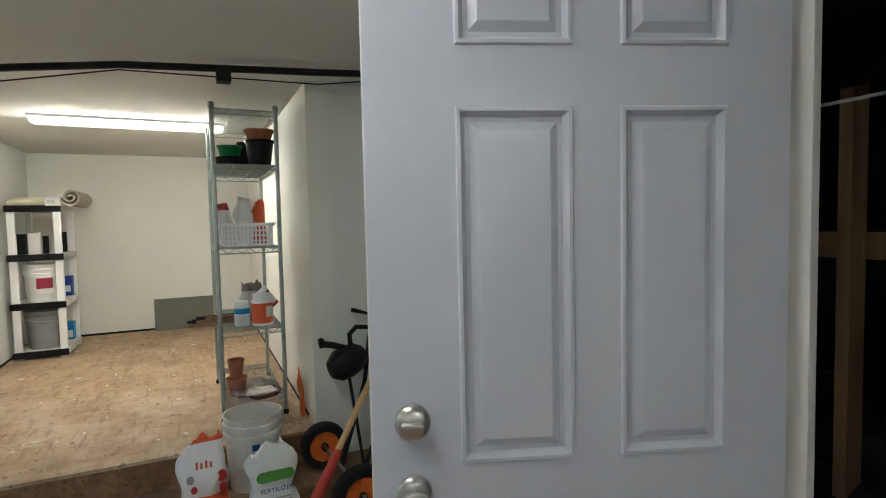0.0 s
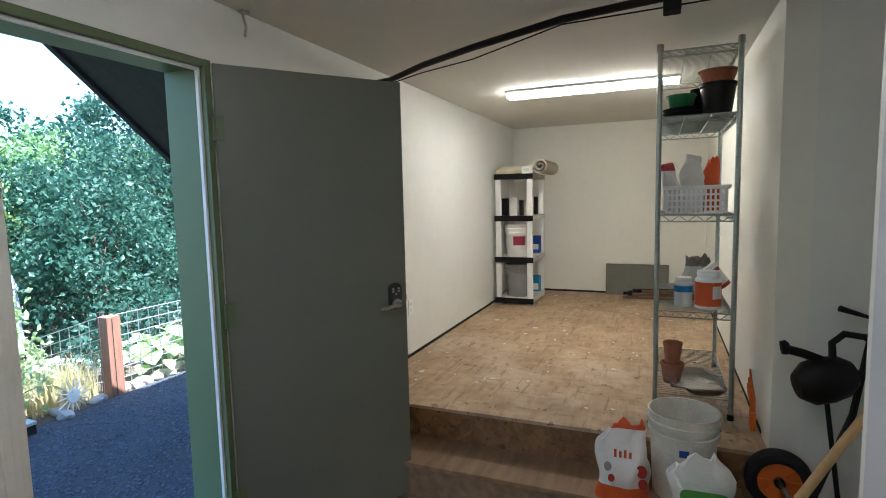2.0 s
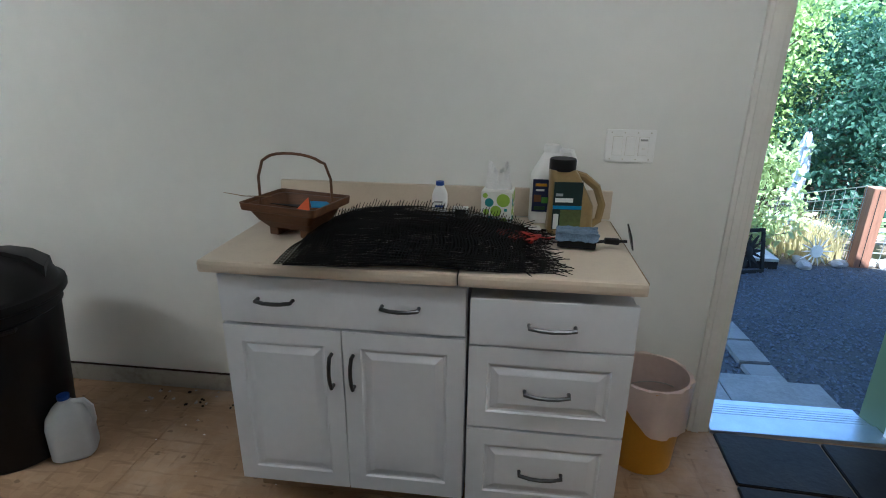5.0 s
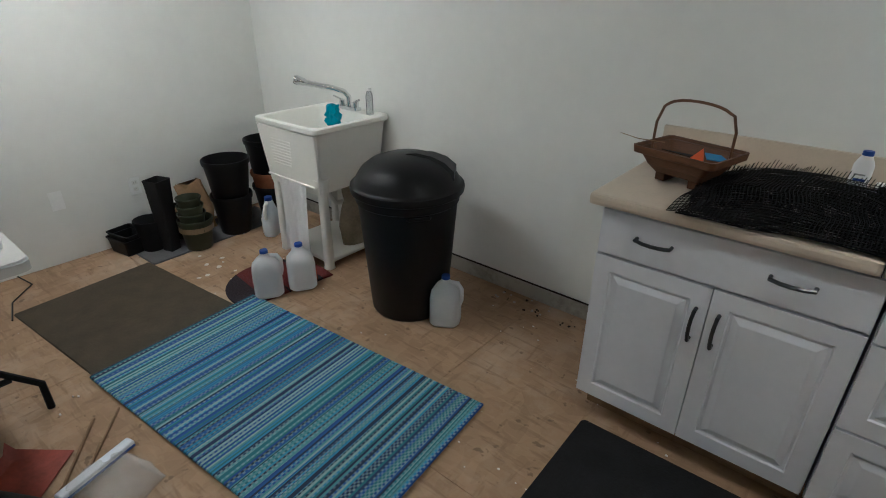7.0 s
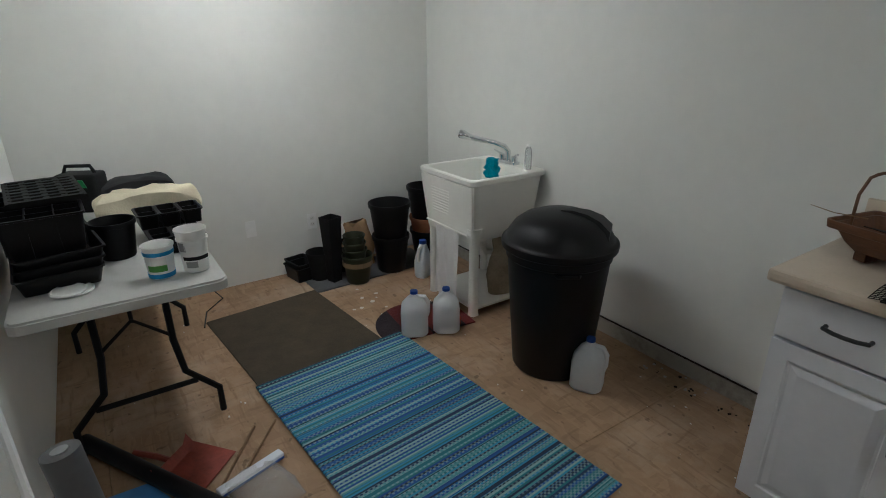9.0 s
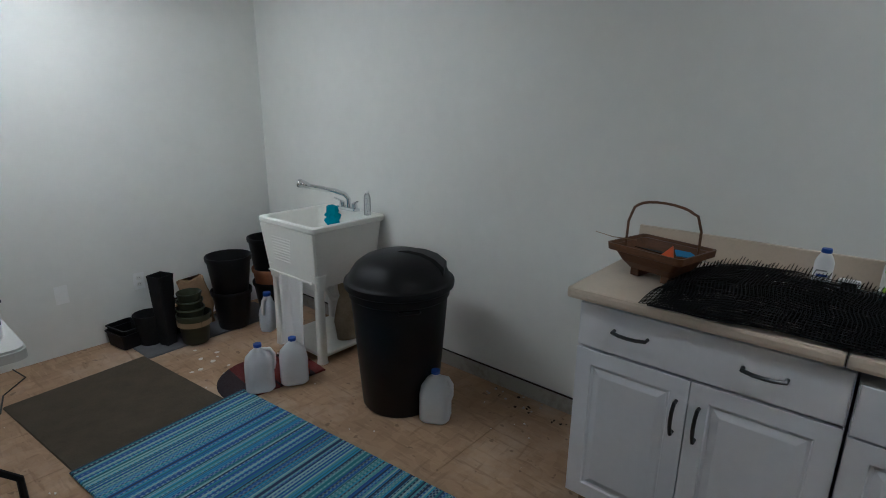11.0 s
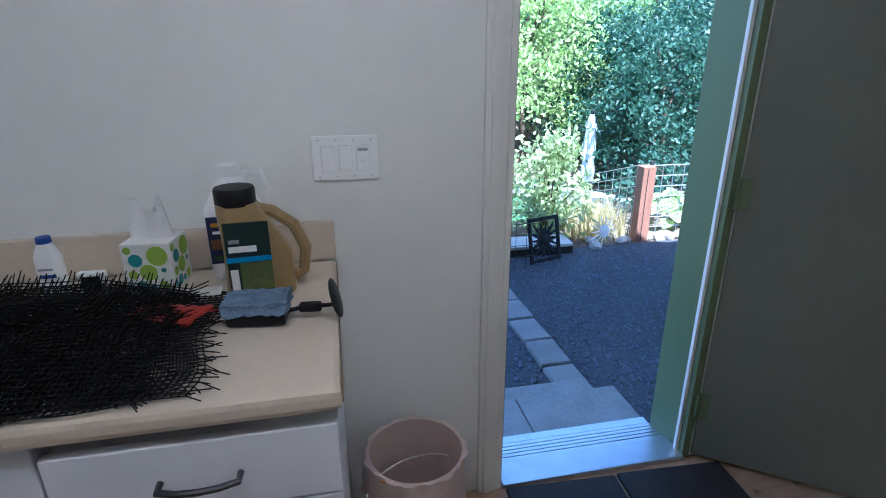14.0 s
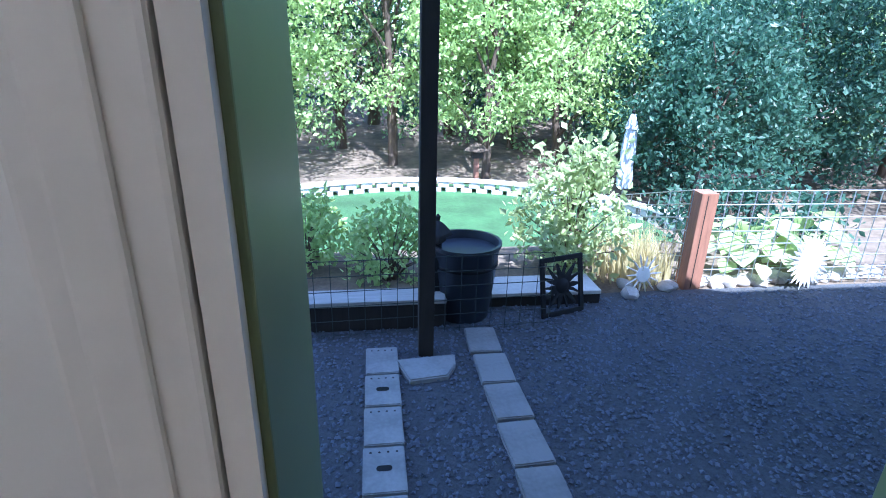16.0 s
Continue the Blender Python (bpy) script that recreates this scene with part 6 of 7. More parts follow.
for x0, x1, z0, z1, m in ((-0.052, -0.012, 0.140, 0.150, YELLOW), (-0.05, -0.02, 0.122, 0.129, PAPER), (-0.056, -0.03, 0.082, 0.108, plain("brown_print", (0.16, 0.07, 0.03))), (-0.028, -0.006, 0.078, 0.100, GREENL), (-0.054, -0.014, 0.052, 0.066, plain("dark_leaf_print", (0.03, 0.07, 0.03)))):
    bars(wj, "print", -0.0415, x0, x1, z0, z1, m)
gj = thing("seed_jug", "gold grass seed jug with a black cap", "jug", (-0.675, -0.2, CZ), 4)
GW, GD, GH = 0.15, 0.085, 0.24
body = loft([ring(GW, GD, 0.025, 0), ring(GW + 0.008, GD + 0.004, 0.028, 0.01), ring(GW, GD, 0.028, 0.10, 0), [(x * 0.80 - 0.016, y, 0.16) for x, y in rounded(GW, GD, 0.028)], [(x * 0.66 - 0.03, y * 0.95, 0.205) for x, y in rounded(GW, GD, 0.028)], [(x * 0.58 - 0.036, y * 0.85, 0.222) for x, y in rounded(GW, GD, 0.03)]])
part("body", body, GOLD, gj, smooth=True)
part("cap", lathe([(0.043, 0.218), (0.045, 0.222), (0.045, 0.252), (0.042, 0.257), (0, 0.258)], 28, m=pose(-0.036, 0, 0)), BLACK, gj, smooth=True)
looped(gj, GOLD, [(0.005, 0, 0.205), (0.04, 0, 0.195), (0.085, 0, 0.16), (0.108, 0, 0.10), (0.10, 0, 0.045), (0.07, 0, 0.025)], 0.014)
bars(gj, "label", -0.0445, -0.066, 0.03, 0.02, 0.185, DGREEN, "dark green label")
bars(gj, "label", -0.0459, -0.066, 0.03, 0.092, 0.104, CYAN, "blue stripe")
bars(gj, "label", -0.0459, -0.04, 0.03, 0.022, 0.09, plain("lawn_picture", (0.10, 0.12, 0.04), var=0.4), "picture of grass")
bars(gj, "print", -0.0459, -0.062, -0.045, 0.022, 0.075, PAPER, "pale printed shape")
bars(gj, "print", -0.0459, -0.06, 0.0, 0.116, 0.13, PAPER, "white printed bar")
bars(gj, "print", -0.0459, -0.058, -0.035, 0.137, 0.146, GREYP)
scb = thing("grout_scrubber", "scrubber block with a worn blue pad and black handle", "scrubber", (-0.665, -0.365, CZ), -6)
pad = box((-0.064, -0.042, 0.03), (0.064, 0.042, 0.055))
bmesh.ops.subdivide_edges(pad, edges=pad.edges[:], cuts=9, use_grid_fill=True)
for v in pad.verts:
    v.co += noise.noise_vector(v.co * 55) * 0.006 + noise.noise_vector(v.co * 140) * 0.003
part("pad", pad, SPONGE, scb, "ragged blue pad", smooth=True)
part("block", box((-0.06, -0.036, 0.004), (0.06, 0.036, 0.032), 0.006), BLACKM, scb)
part("stem", tube([(0.06, 0, 0.02), (0.09, 0, 0.026), (0.155, 0.0, 0.03)], 0.005, 8), BLACKM, scb)
part("grip", box((0.085, -0.011, 0.018), (0.132, 0.011, 0.036), 0.006, seg=3), BLACKM, scb)
part("wheel_guard", lathe([(0, -0.003), (0.042, -0.002), (0.044, 0), (0.042, 0.002), (0, 0.006)], 28, m=pose(0.163, 0.0, 0.045, 0, 75, 0)), BLACK, scb, smooth=True)
gv = cushion("rag", 0.15, 0.09, 0.022, REDP, (-0.86, -0.315, CZ), -20, "crumpled red rubber glove on the counter", "glove", 4, 0.02)
pn = put(part("pen", tube([(-0.80, -0.31, CZ + 0.006), (-0.715, -0.305, CZ + 0.005)], 0.004, 6), REDP), "thin red stick on the counter", "stick")
ppr = put(part("folded_paper", box((-0.05, -0.022, 0), (0.05, 0.022, 0.012), 0.003), PAPER), "folded white paper on the counter", "paper")
ppr.matrix_world = pose(-0.82, -0.205, CZ, 0, 0, 4)

# ---- bin beside the cabinet ----
yb = thing("waste_bucket", "yellow bucket with a translucent bin liner", "bucket", (-0.315, -0.195, 0))
part("body", lathe([(0, 0), (0.115, 0), (0.118, 0.006), (0.14, 0.36), (0.144, 0.375), (0.138, 0.375), (0.134, 0.36), (0.112, 0.015), (0, 0.015)], 40), YELLOW, yb, smooth=True)
ln = loft([[((0.147 + 0.004 * math.sin(7 * a + f * 3) + 0.004 * math.sin(17 * a - f * 5) + 0.020 * (1 - f) * (0.5 + 0.5 * math.sin(3 * a))) * math.cos(a), (0.147 + 0.004 * math.sin(7 * a + f * 3) + 0.004 * math.sin(17 * a - f * 5) + 0.020 * (1 - f) * (0.5 + 0.5 * math.sin(3 * a))) * math.sin(a), 0.235 + 0.15 * f + (1 - f) * (0.045 * math.sin(2 * a + 0.6) + 0.012 * math.sin(5 * a + 1))) for a in [k * 2 * math.pi / 56 for k in range(56)]] for f in (0, 0.25, 0.5, 0.75, 0.95, 1.0)]
          + [[(0.134 * math.cos(a), 0.134 * math.sin(a), 0.385) for a in [k * 2 * math.pi / 56 for k in range(56)]], [(0.112 * math.cos(a), 0.112 * math.sin(a), 0.10) for a in [k * 2 * math.pi / 56 for k in range(56)]]], cap0=False)
part("bin_liner", ln, mat("liner_film", (0.74, 0.60, 0.54), 0.3, trans=0.35, var=0.08, scale=6, bump=0.5, bscale=16), yb, "pale translucent liner folded over the rim", smooth=True)
part("bail", tube(arc((0, 0, 0.25), 0.15, math.pi, 2 * math.pi, 16, (1, 0.2, 0), (0, -0.4, -0.35)), 0.0025, 5), STEEL, yb)

# ---- around the sink ----
tc = cushion("dish_cloth", 0.075, 0.05, 0.12, TEAL, (-3.70, -0.36, 0.80), 10, "teal cloth hung over the sink edge", "cloth", 6, 0.015)
tc.matrix_world = pose(-3.62, -0.235, 0.79, 0, 0, 15)
cb = bottle("soap_bottle", (-3.455, -0.095, 0.853), 0, 0.04, 0.04, 0.15, 0.022, mat("clear_bottle", (0.85, 0.88, 0.9), 0.1, var=0.02, trans=0.8), 0, WPLASTIC, "clear soap bottle on the sink ledge")
wt = bmesh.new()
bmesh.ops.create_grid(wt, x_segments=24, y_segments=30, size=0.5)
for v in wt.verts:
    u, w = v.co.x, v.co.y
    v.co = Vector((u * 0.26, -0.012 * math.sin(u * 17 + w * 2) * (0.6 + (0.5 - w)), w * 0.46))
bmesh.ops.solidify(wt, geom=wt.faces[:], thickness=0.006)
to = put(part("towel", wt, TOWEL, smooth=True), "white towel hung on the sink rail", "towel")
to.matrix_world = pose(-3.64, -0.560, 0.29)
part("towel_rail", tube([(-0.215, -0.262, 0.52), (0.215, -0.262, 0.52)], 0.006, 8), SINKW, sink)
sack("cardboard_bag", 0.24, 0.10, 0.40, mat("stained_kraft", (0.30, 0.25, 0.18), 0.85, var=0.3, scale=8, bump=0.4, bscale=25), (-3.50, -0.20, 0.062), 78, "stained beige paper bag standing on the sink's base tray", seed=17, pinch=0.8)


def milk_jug(at, turn, label, sticker=False):
    t = thing("water_jug", label, "jug", at, turn)
    part("body", loft([ring(0.13, 0.13, 0.035, 0.0), ring(0.152, 0.152, 0.045, 0.012), ring(0.152, 0.152, 0.05, 0.145), ring(0.14, 0.14, 0.055, 0.18), ring(0.09, 0.09, 0.044, 0.215), ring(0.042, 0.042, 0.02, 0.236), ring(0.038, 0.038, 0.0185, 0.25)]), MILK, t, smooth=True)
    part("cap", lathe([(0.021, 0.245), (0.022, 0.247), (0.021, 0.262), (0, 0.263)], 20), BLUEL, t, "blue cap", smooth=True)
    looped(t, MILK, [(0.02, 0, 0.225), (0.06, 0, 0.222), (0.078, 0, 0.19), (0.078, 0, 0.13), (0.07, 0, 0.105)], 0.0125)
    if sticker:
        part("label", box((-0.05, -0.0775, 0.05), (0.01, -0.0755, 0.10)), ORANGE2, t, "orange paper label")
    return t


milk_jug((-3.455, -0.905, 0.0085), 60, "clear water jug with blue cap on the door mat")
milk_jug((-3.385, -0.735, 0.0085), 150, "half-full water jug with an orange label", True)
milk_jug((-2.555, -0.475, 0.0), 30, "half-full water jug beside the trash can")
bj = bottle("bleach_jug", (-4.13, -0.43, 0), -60, 0.13, 0.09, 0.27, 0.045, mat("pale_blue_plastic", (0.62, 0.68, 0.76), 0.4, var=0.04), 0, BLUEL, "pale blue bleach jug with a blue cap", "jug", 0.55)
looped(bj, WPLASTIC, [(0.02, 0, 0.235), (0.055, 0, 0.225), (0.072, 0, 0.175), (0.062, 0, 0.13)], 0.012)
bars(bj, "label", -0.0455, -0.055, 0.045, 0.02, 0.13, PAPER)
bars(bj, "label", -0.0468, -0.045, 0.035, 0.03, 0.05, TEALP)
bars(bj, "print", -0.0468, -0.02, 0.012, 0.085, 0.11, BLUEL)

# nursery pots at the end wall
PM = 0.008
OLIVE = plain("olive_plastic", (0.03, 0.035, 0.018), 0.55)
G = "black nursery pots by the sink"
pot(0.135, 0.27, BLACK, (-4.36, -0.56, PM), "large black nursery pot", group=G)
pot(0.15, 0.27, BLACK, (-4.36, -0.56, PM + 0.24), "large black nursery pot stacked in another", group=G)
pot(0.145, 0.25, BLACK, (-4.38, -0.22, PM), "black nursery pot under the sink side", group=G)
pot(0.145, 0.25, TERRA, (-4.38, -0.22, PM + 0.10), "brown fibre pot in a black pot", group=G)
pot(0.14, 0.26, BLACK, (-4.46, -0.2, PM + 0.30), "black nursery pot stacked high", group=G)
pot(0.105, 0.20, OLIVE, (-4.30, -0.86, PM), "olive plastic pot with a faded band", group=G)
b = thing("paper_band", "faded paper band round the olive pot", "label", (-4.30, -0.86, PM))
band(b, "strip", 0.104, 0.125, 0.16, 0, 359, plain("faded_paper", (0.22, 0.16, 0.09)), 36)
for k, (r, h) in enumerate(((0.085, 0.06), (0.08, 0.06), (0.075, 0.06))):
    pot(r, h + 0.05, OLIVE, (-4.31, -0.87, PM + 0.13 + 0.05 * k), "nested olive pot in the stack", group=G)
pot(0.09, 0.2, BLACKM, (-4.50, -1.06, PM), "square-shouldered black nursery pot on the mat", group=G)
pot(0.10, 0.2, BLACK, (-4.56, -0.85, PM), "black nursery pot behind others", group=G)
tl = thing("tree_pot", "tall square black tree pot standing upright", "plant pot", (-4.40, -0.995, PM), 20, group=G)
part("body", loft([[(x, y, 0) for x, y in rounded(0.075, 0.075, 0.008)], [(x, y, 0.44) for x, y in rounded(0.11, 0.11, 0.01)], [(x, y, 0.465) for x, y in rounded(0.115, 0.115, 0.01)], [(x, y, 0.465) for x, y in rounded(0.105, 0.105, 0.01)], [(x, y, 0.02) for x, y in rounded(0.07, 0.07, 0.008)]]), BLACKM, tl)


def tray(name, at, turn, w, d, h, label, cells=None, m=None, tilt=(0, 0), group=""):
    t = thing(name, label, "plant tray", at, turn, group=group)
    t.matrix_world = pose(*at, tilt[0], tilt[1], turn)
    m = m or BLACK
    part("tray", loft([ring(w * 0.9, d * 0.88, 0.012, 0), ring(w, d, 0.015, h - 0.008), ring(w + 0.014, d + 0.014, 0.02, h - 0.006), ring(w + 0.014, d + 0.014, 0.02, h), ring(w - 0.004, d - 0.004, 0.015, h), ring(w * 0.88, d * 0.86, 0.012, 0.006)]), m, t)
    if cells:
        for i in range(1, cells[0]):
            part("divider", box((-w / 2 + w * i / cells[0] - 0.002, -d / 2 + 0.004, 0.006), (-w / 2 + w * i / cells[0] + 0.002, d / 2 - 0.004, h - 0.004)), m, t)
        for j in range(1, cells[1]):
            part("divider", box((-w / 2 + 0.004, -d / 2 + d * j / cells[1] - 0.002, 0.006), (w / 2 - 0.004, -d / 2 + d * j / cells[1] + 0.002, h - 0.004)), m, t)
    return t


tray("plant_tray", (-4.585, -1.17, PM), 10, 0.2, 0.16, 0.10, "shallow black plant tray on the mat")
tray("plant_tray", (-4.60, -1.16, PM + 0.025), 12, 0.2, 0.15, 0.10, "second black plant tray nested in the first")
sack("paper_sack", 0.24, 0.10, 0.31, mat("kraft_paper", (0.27, 0.17, 0.09), 0.85, var=0.2, scale=7, bump=0.4, bscale=25), (-4.58, -0.72, PM), 70, "crumpled brown paper sack behind the pots", seed=41, pinch=0.9)

# ---- on the folding table ----
TZ = 0.741
G2 = "black seedling trays on the table"
for k in range(3):
    tray("seed_tray", (-3.53, -2.44, TZ + 0.035 * k + (0 if k == 0 else 0.0)), 4 + 2 * k, 0.50, 0.26, 0.07, "black plastic seed tray in a stack", group=G2)
tray("seed_tray", (-3.54, -2.45, TZ + 0.125), 3, 0.50, 0.25, 0.15, "deep black seed tray on the stack", (6, 3), group=G2)
gr = thing("tray_grid", "perforated black tray insert on top of the stack", "plant tray", (-3.62, -2.43, TZ + 0.285), 6)
gb = bmesh.new()
for i in range(8):
    box((-0.19 + i * 0.054 - 0.012, -0.11, 0), (-0.19 + i * 0.054 + 0.012, 0.11, 0.02), bm=gb)
for j in range(5):
    box((-0.2, -0.11 + j * 0.055 - 0.01, 0.002), (0.2, -0.11 + j * 0.055 + 0.01, 0.018), bm=gb)
part("grid", gb, BLACKM, gr)
pot(0.085, 0.155, BLACK, (-3.57, -2.235, TZ), "black nursery pot on the table")
tray("seed_tray", (-3.66, -2.02, TZ), 3, 0.42, 0.20, 0.06, "flat black tray on the table", group=G2)
for i in range(3):
    tray("cell_pack", (-3.72 + 0.0 * i - 0.02, -2.10 + i * 0.088, TZ + 0.062), 3, 0.16, 0.078, 0.065, "black cell pack for seedlings", (2, 1), group=G2)
for i in range(2):
    tray("cell_pack", (-3.54, -2.075 + i * 0.09, TZ + 0.012), 3, 0.15, 0.078, 0.065, "black cell pack for seedlings", (2, 1), group=G2)


def tub(at, r, h, m, label, bands):
    t = thing("plastic_tub", label, "tub", at)
    part("body", lathe([(0, 0), (r * 0.8, 0), (r * 0.82, 0.005), (r * 0.97, h * 0.93), (r * 1.03, h * 0.94), (r * 1.04, h), (r * 0.98, h), (r * 0.95, h * 0.93), (r * 0.8, 0.008), (0, 0.008)], 32), m, t, smooth=True)
    for z0, z1, a0, a1, bm_ in bands:
        n = 20
        k = bmesh.new()
        rr = lambda z: r * (0.825 + 0.15 * z / (h * 0.93)) + 0.0012
        lo = [k.verts.new((rr(z0) * math.cos(radians(a0 + (a1 - a0) * i / n)), rr(z0) * math.sin(radians(a0 + (a1 - a0) * i / n)), z0)) for i in range(n + 1)]
        hi = [k.verts.new((rr(z1) * math.cos(radians(a0 + (a1 - a0) * i / n)), rr(z1) * math.sin(radians(a0 + (a1 - a0) * i / n)), z1)) for i in range(n + 1)]
        for i in range(n):
            k.faces.new((lo[i], lo[i + 1], hi[i + 1], hi[i]))
        part("label", k, bm_, t)
    return t


tub((-3.25, -2.115, TZ), 0.055, 0.125, WPLASTIC, "white yogurt tub with blue bands", ((0.002, 0.02, -180, 180, CYAN), (0.09, 0.105, -180, 180, CYAN), (0.03, 0.055, -60, 20, GREENL), (0.055, 0.085, -40, 20, PAPER)))
tub((-3.245, -1.995, TZ), 0.055, 0.13, WPLASTIC, "white tub with a brown and black label", ((0.05, 0.065, -60, 60, BLACKM), (0.02, 0.045, -50, 0, GREYP)))
tub((-3.247, -1.997, TZ + 0.035), 0.056, 0.13, WPLASTIC, "white tub nested in another", ((0.05, 0.09, -70, -20, GREYP),))
for k, (x, y) in enumerate(((-3.27, -2.39), (-3.255, -2.41))):
    put(part("tub_lid", lathe([(0, 0), (0.056, 0), (0.058, 0.004), (0.054, 0.008), (0.05, 0.004), (0, 0.004)], 32), WPLASTIC, smooth=True), "white plastic tub lid lying on the table", "lid").matrix_world = pose(x, y, TZ + 0.009 * k)
cushion("folded_towel", 0.20, 0.46, 0.13, CLOTH, (-4.15, -2.05, TZ), 0, "folded cream towel on the table", "towel", 12, 0.04)
rad = thing("job_radio", "black job-site radio with a green front", "radio", (-4.44, -2.32, TZ), 62)
part("body", box((-0.1, -0.07, 0), (0.1, 0.07, 0.2), 0.02, seg=3), BLACKM, rad, smooth=True)
part("panel", slab([(-0.06, -0.02), (0.06, -0.02), (0.045, 0.02), (-0.045, 0.02)], 0, 0.006, m=pose(0, -0.07, 0.155, 90)), GREENPOT, rad, "green front panel")
part("handle", tube([(-0.08, 0, 0.19), (-0.06, 0, 0.235), (0.06, 0, 0.235), (0.08, 0, 0.19)], 0.01, 8), BLACKM, rad)
cushion("tool_bag", 0.22, 0.38, 0.14, mat("black_fabric", (0.02, 0.02, 0.021), 0.9, var=0.3, scale=15), (-4.45, -2.08, TZ), 0, "black fabric tool bag on the table", "bag", 15, 0.03)

# ---- floor clutter near the white door ----
dp = thing("dustpan", "red metal dustpan lying on the floor", "dustpan", (-2.99, -2.17, 0), 28)
b = bmesh.new()
bmesh.ops.create_grid(b, x_segments=8, y_segments=8, size=0.5)
for v in b.verts:
    u, w = v.co.x, v.co.y
    v.co = Vector((u * 0.23 * (1 - 0.12 * (0.5 - w)), w * 0.21, 0.006 + 0.035 * max(0, abs(u) * 2 - 0.85) * 6.6 * (0.5 - w) + (0.03 if w < -0.49 else 0)))
bmesh.ops.solidify(b, geom=b.faces[:], thickness=0.003)
RUST_RED = mat("rusty_red_paint", (0.23, 0.045, 0.028), 0.5, var=0.35, scale=9, bump=0.1)
part("pan", b, RUST_RED, dp, smooth=True)
dp.matrix_world = pose(-3.03, -2.16, 0.004, 0, 0, -46)
part("handle", tube([(0, -0.10, 0.02), (0, -0.16, 0.03), (0, -0.27, 0.03)], 0.012, 8), RUST_RED, dp, smooth=True)
for p, q, r in (((-3.15, -1.90), (-2.88, -2.09), 0.006), ((-3.14, -1.81), (-2.83, -2.06), 0.005), ((-3.0, -1.93), (-2.9, -2.0), 0.006)):
    put(part("stick", tube([(*p, 0.008), (*q, 0.008)], r, 6), PLY), "thin brown stick lying on the floor", "stick", "sticks on the floor")
zb = cushion("zip_bag", 0.26, 0.20, 0.045, mat("thin_clear_film", (0.80, 0.80, 0.80), 0.15, var=0.05, alpha=0.28, bump=0.6, bscale=25), (-2.765, -1.965, 0.0), 15, "clear zip bag of small parts on the floor", "plastic bag", 22, 0.025)
zt = thing("zip_strip", "white and blue zip strip of the clear bag", "plastic bag", (-2.865, -1.985, 0.012), 107)
part("strip", box((-0.135, -0.02, 0), (0.135, 0.02, 0.026), 0.008, seg=3), mat("frosted_film", (0.70, 0.73, 0.80), 0.4, var=0.06), zt)
part("seal", box((-0.13, -0.0235, 0.004), (0.13, -0.0195, 0.012)), BLUEL, zt, "blue seal")
vc = thing("vacuum_wand", "black plastic vacuum wand lying on the floor", "vacuum wand", (0, 0, 0))
part("tube", tube([(-3.41, -2.51, 0.034), (-3.05, -2.30, 0.034), (-2.60, -2.035, 0.034)], 0.033, 14), BLACK, vc, smooth=True)
bl2 = thing("tarp_piece", "piece of bright blue plastic under the wand", "plastic sheet", (-2.93, -2.335, 0.0), 28)
part("sheet", slab([(-0.17, -0.05), (0.16, -0.07), (0.18, 0.06), (-0.10, 0.07)], 0.001, 0.005), plain("blue_sheet", (0.10, 0.28, 0.62)), bl2)
rr2 = thing("foil_roll", "grey vinyl roll standing against the wall", "roll", (-2.47, -2.43, 0))
part("roll", tube([(0.02, 0.03, 0.0), (-0.05, -0.03, 0.62)], 0.045, 20), mat("grey_vinyl", (0.12, 0.12, 0.125), 0.35, var=0.1), rr2, smooth=True)
part("core", tube([(-0.048, -0.028, 0.6), (-0.0505, -0.0305, 0.624)], 0.02, 14), GREYP, rr2)
ec = thing("extension_tube", "thin white plastic tube leaning on the wall", "tube", (0, 0, 0))
part("tube", tube([(-2.80, -2.605, 0.80), (-2.45, -2.53, 0.42), (-2.12, -2.40, 0.012)], 0.012, 8), WPLASTIC, ec, smooth=True)
part("cord", tube([(-4.68, -1.75, 0.02), (-4.55, -1.72, 0.006), (-4.4, -1.85, 0.006), (-4.2, -1.9, 0.006)], 0.004, 6), BLACK, thing("cord", "black power cord along the end wall", "cord"))


# ---- yard ----
post = thing("fence_post", "square cedar fence post in sun", "post", (2.60, 3.36, GZ))
part("post", box((-0.07, -0.07, -0.05), (0.07, 0.07, 0.80), 0.006), CEDAR, post)
part("groove", box((-0.02, -0.0715, 0.02), (-0.012, -0.07, 0.78)), DARKWOOD_SHADE, post)
WIREG = plain("galvanised_wire", (0.50, 0.52, 0.54), 0.4, 0.8)
WIRED = plain("dark_wire", (0.05, 0.06, 0.06), 0.5, 0.6)


def wire_panel(name, p, q, h, nx, nz, m, label, r=0.004, lift=0.04):
    t = thing(name, label, "fence", (p[0], p[1], 0))
    d = Vector((q[0] - p[0], q[1] - p[1], 0))
    b = bmesh.new()
    za, zb_ = p[2], q[2]
    for i in range(nx + 1):
        f = i / nx
        z = za + (zb_ - za) * f
        tube([(d.x * f, d.y * f, z), (d.x * f, d.y * f, z + h)], r * 0.8, 5, b)
    for j in range(nz + 1):
        z = lift + (h - lift) * j / nz
        tube([(0, 0, za + z), (d.x, d.y, zb_ + z)], r, 5, b)
    part("wire_grid", b, m, t)
    return t


wire_panel("wire_fence", (2.67, 3.36, GZ), (5.3, 3.30, GZ), 0.80, 22, 7, WIREG, "welded wire fence panel beside the cedar post", 0.0055)
wire_panel("wire_fence", (2.53, 3.40, GZ), (2.35, 6.2, GZ - 0.85), 0.80, 20, 7, WIREG, "welded wire fence running down the bank", 0.005)
wire_panel("garden_netting_fence", (-0.6, 2.74, GZ), (1.25, 2.82, GZ), 0.55, 18, 5, WIRED, "low dark wire fence beside the gravel", 0.003)
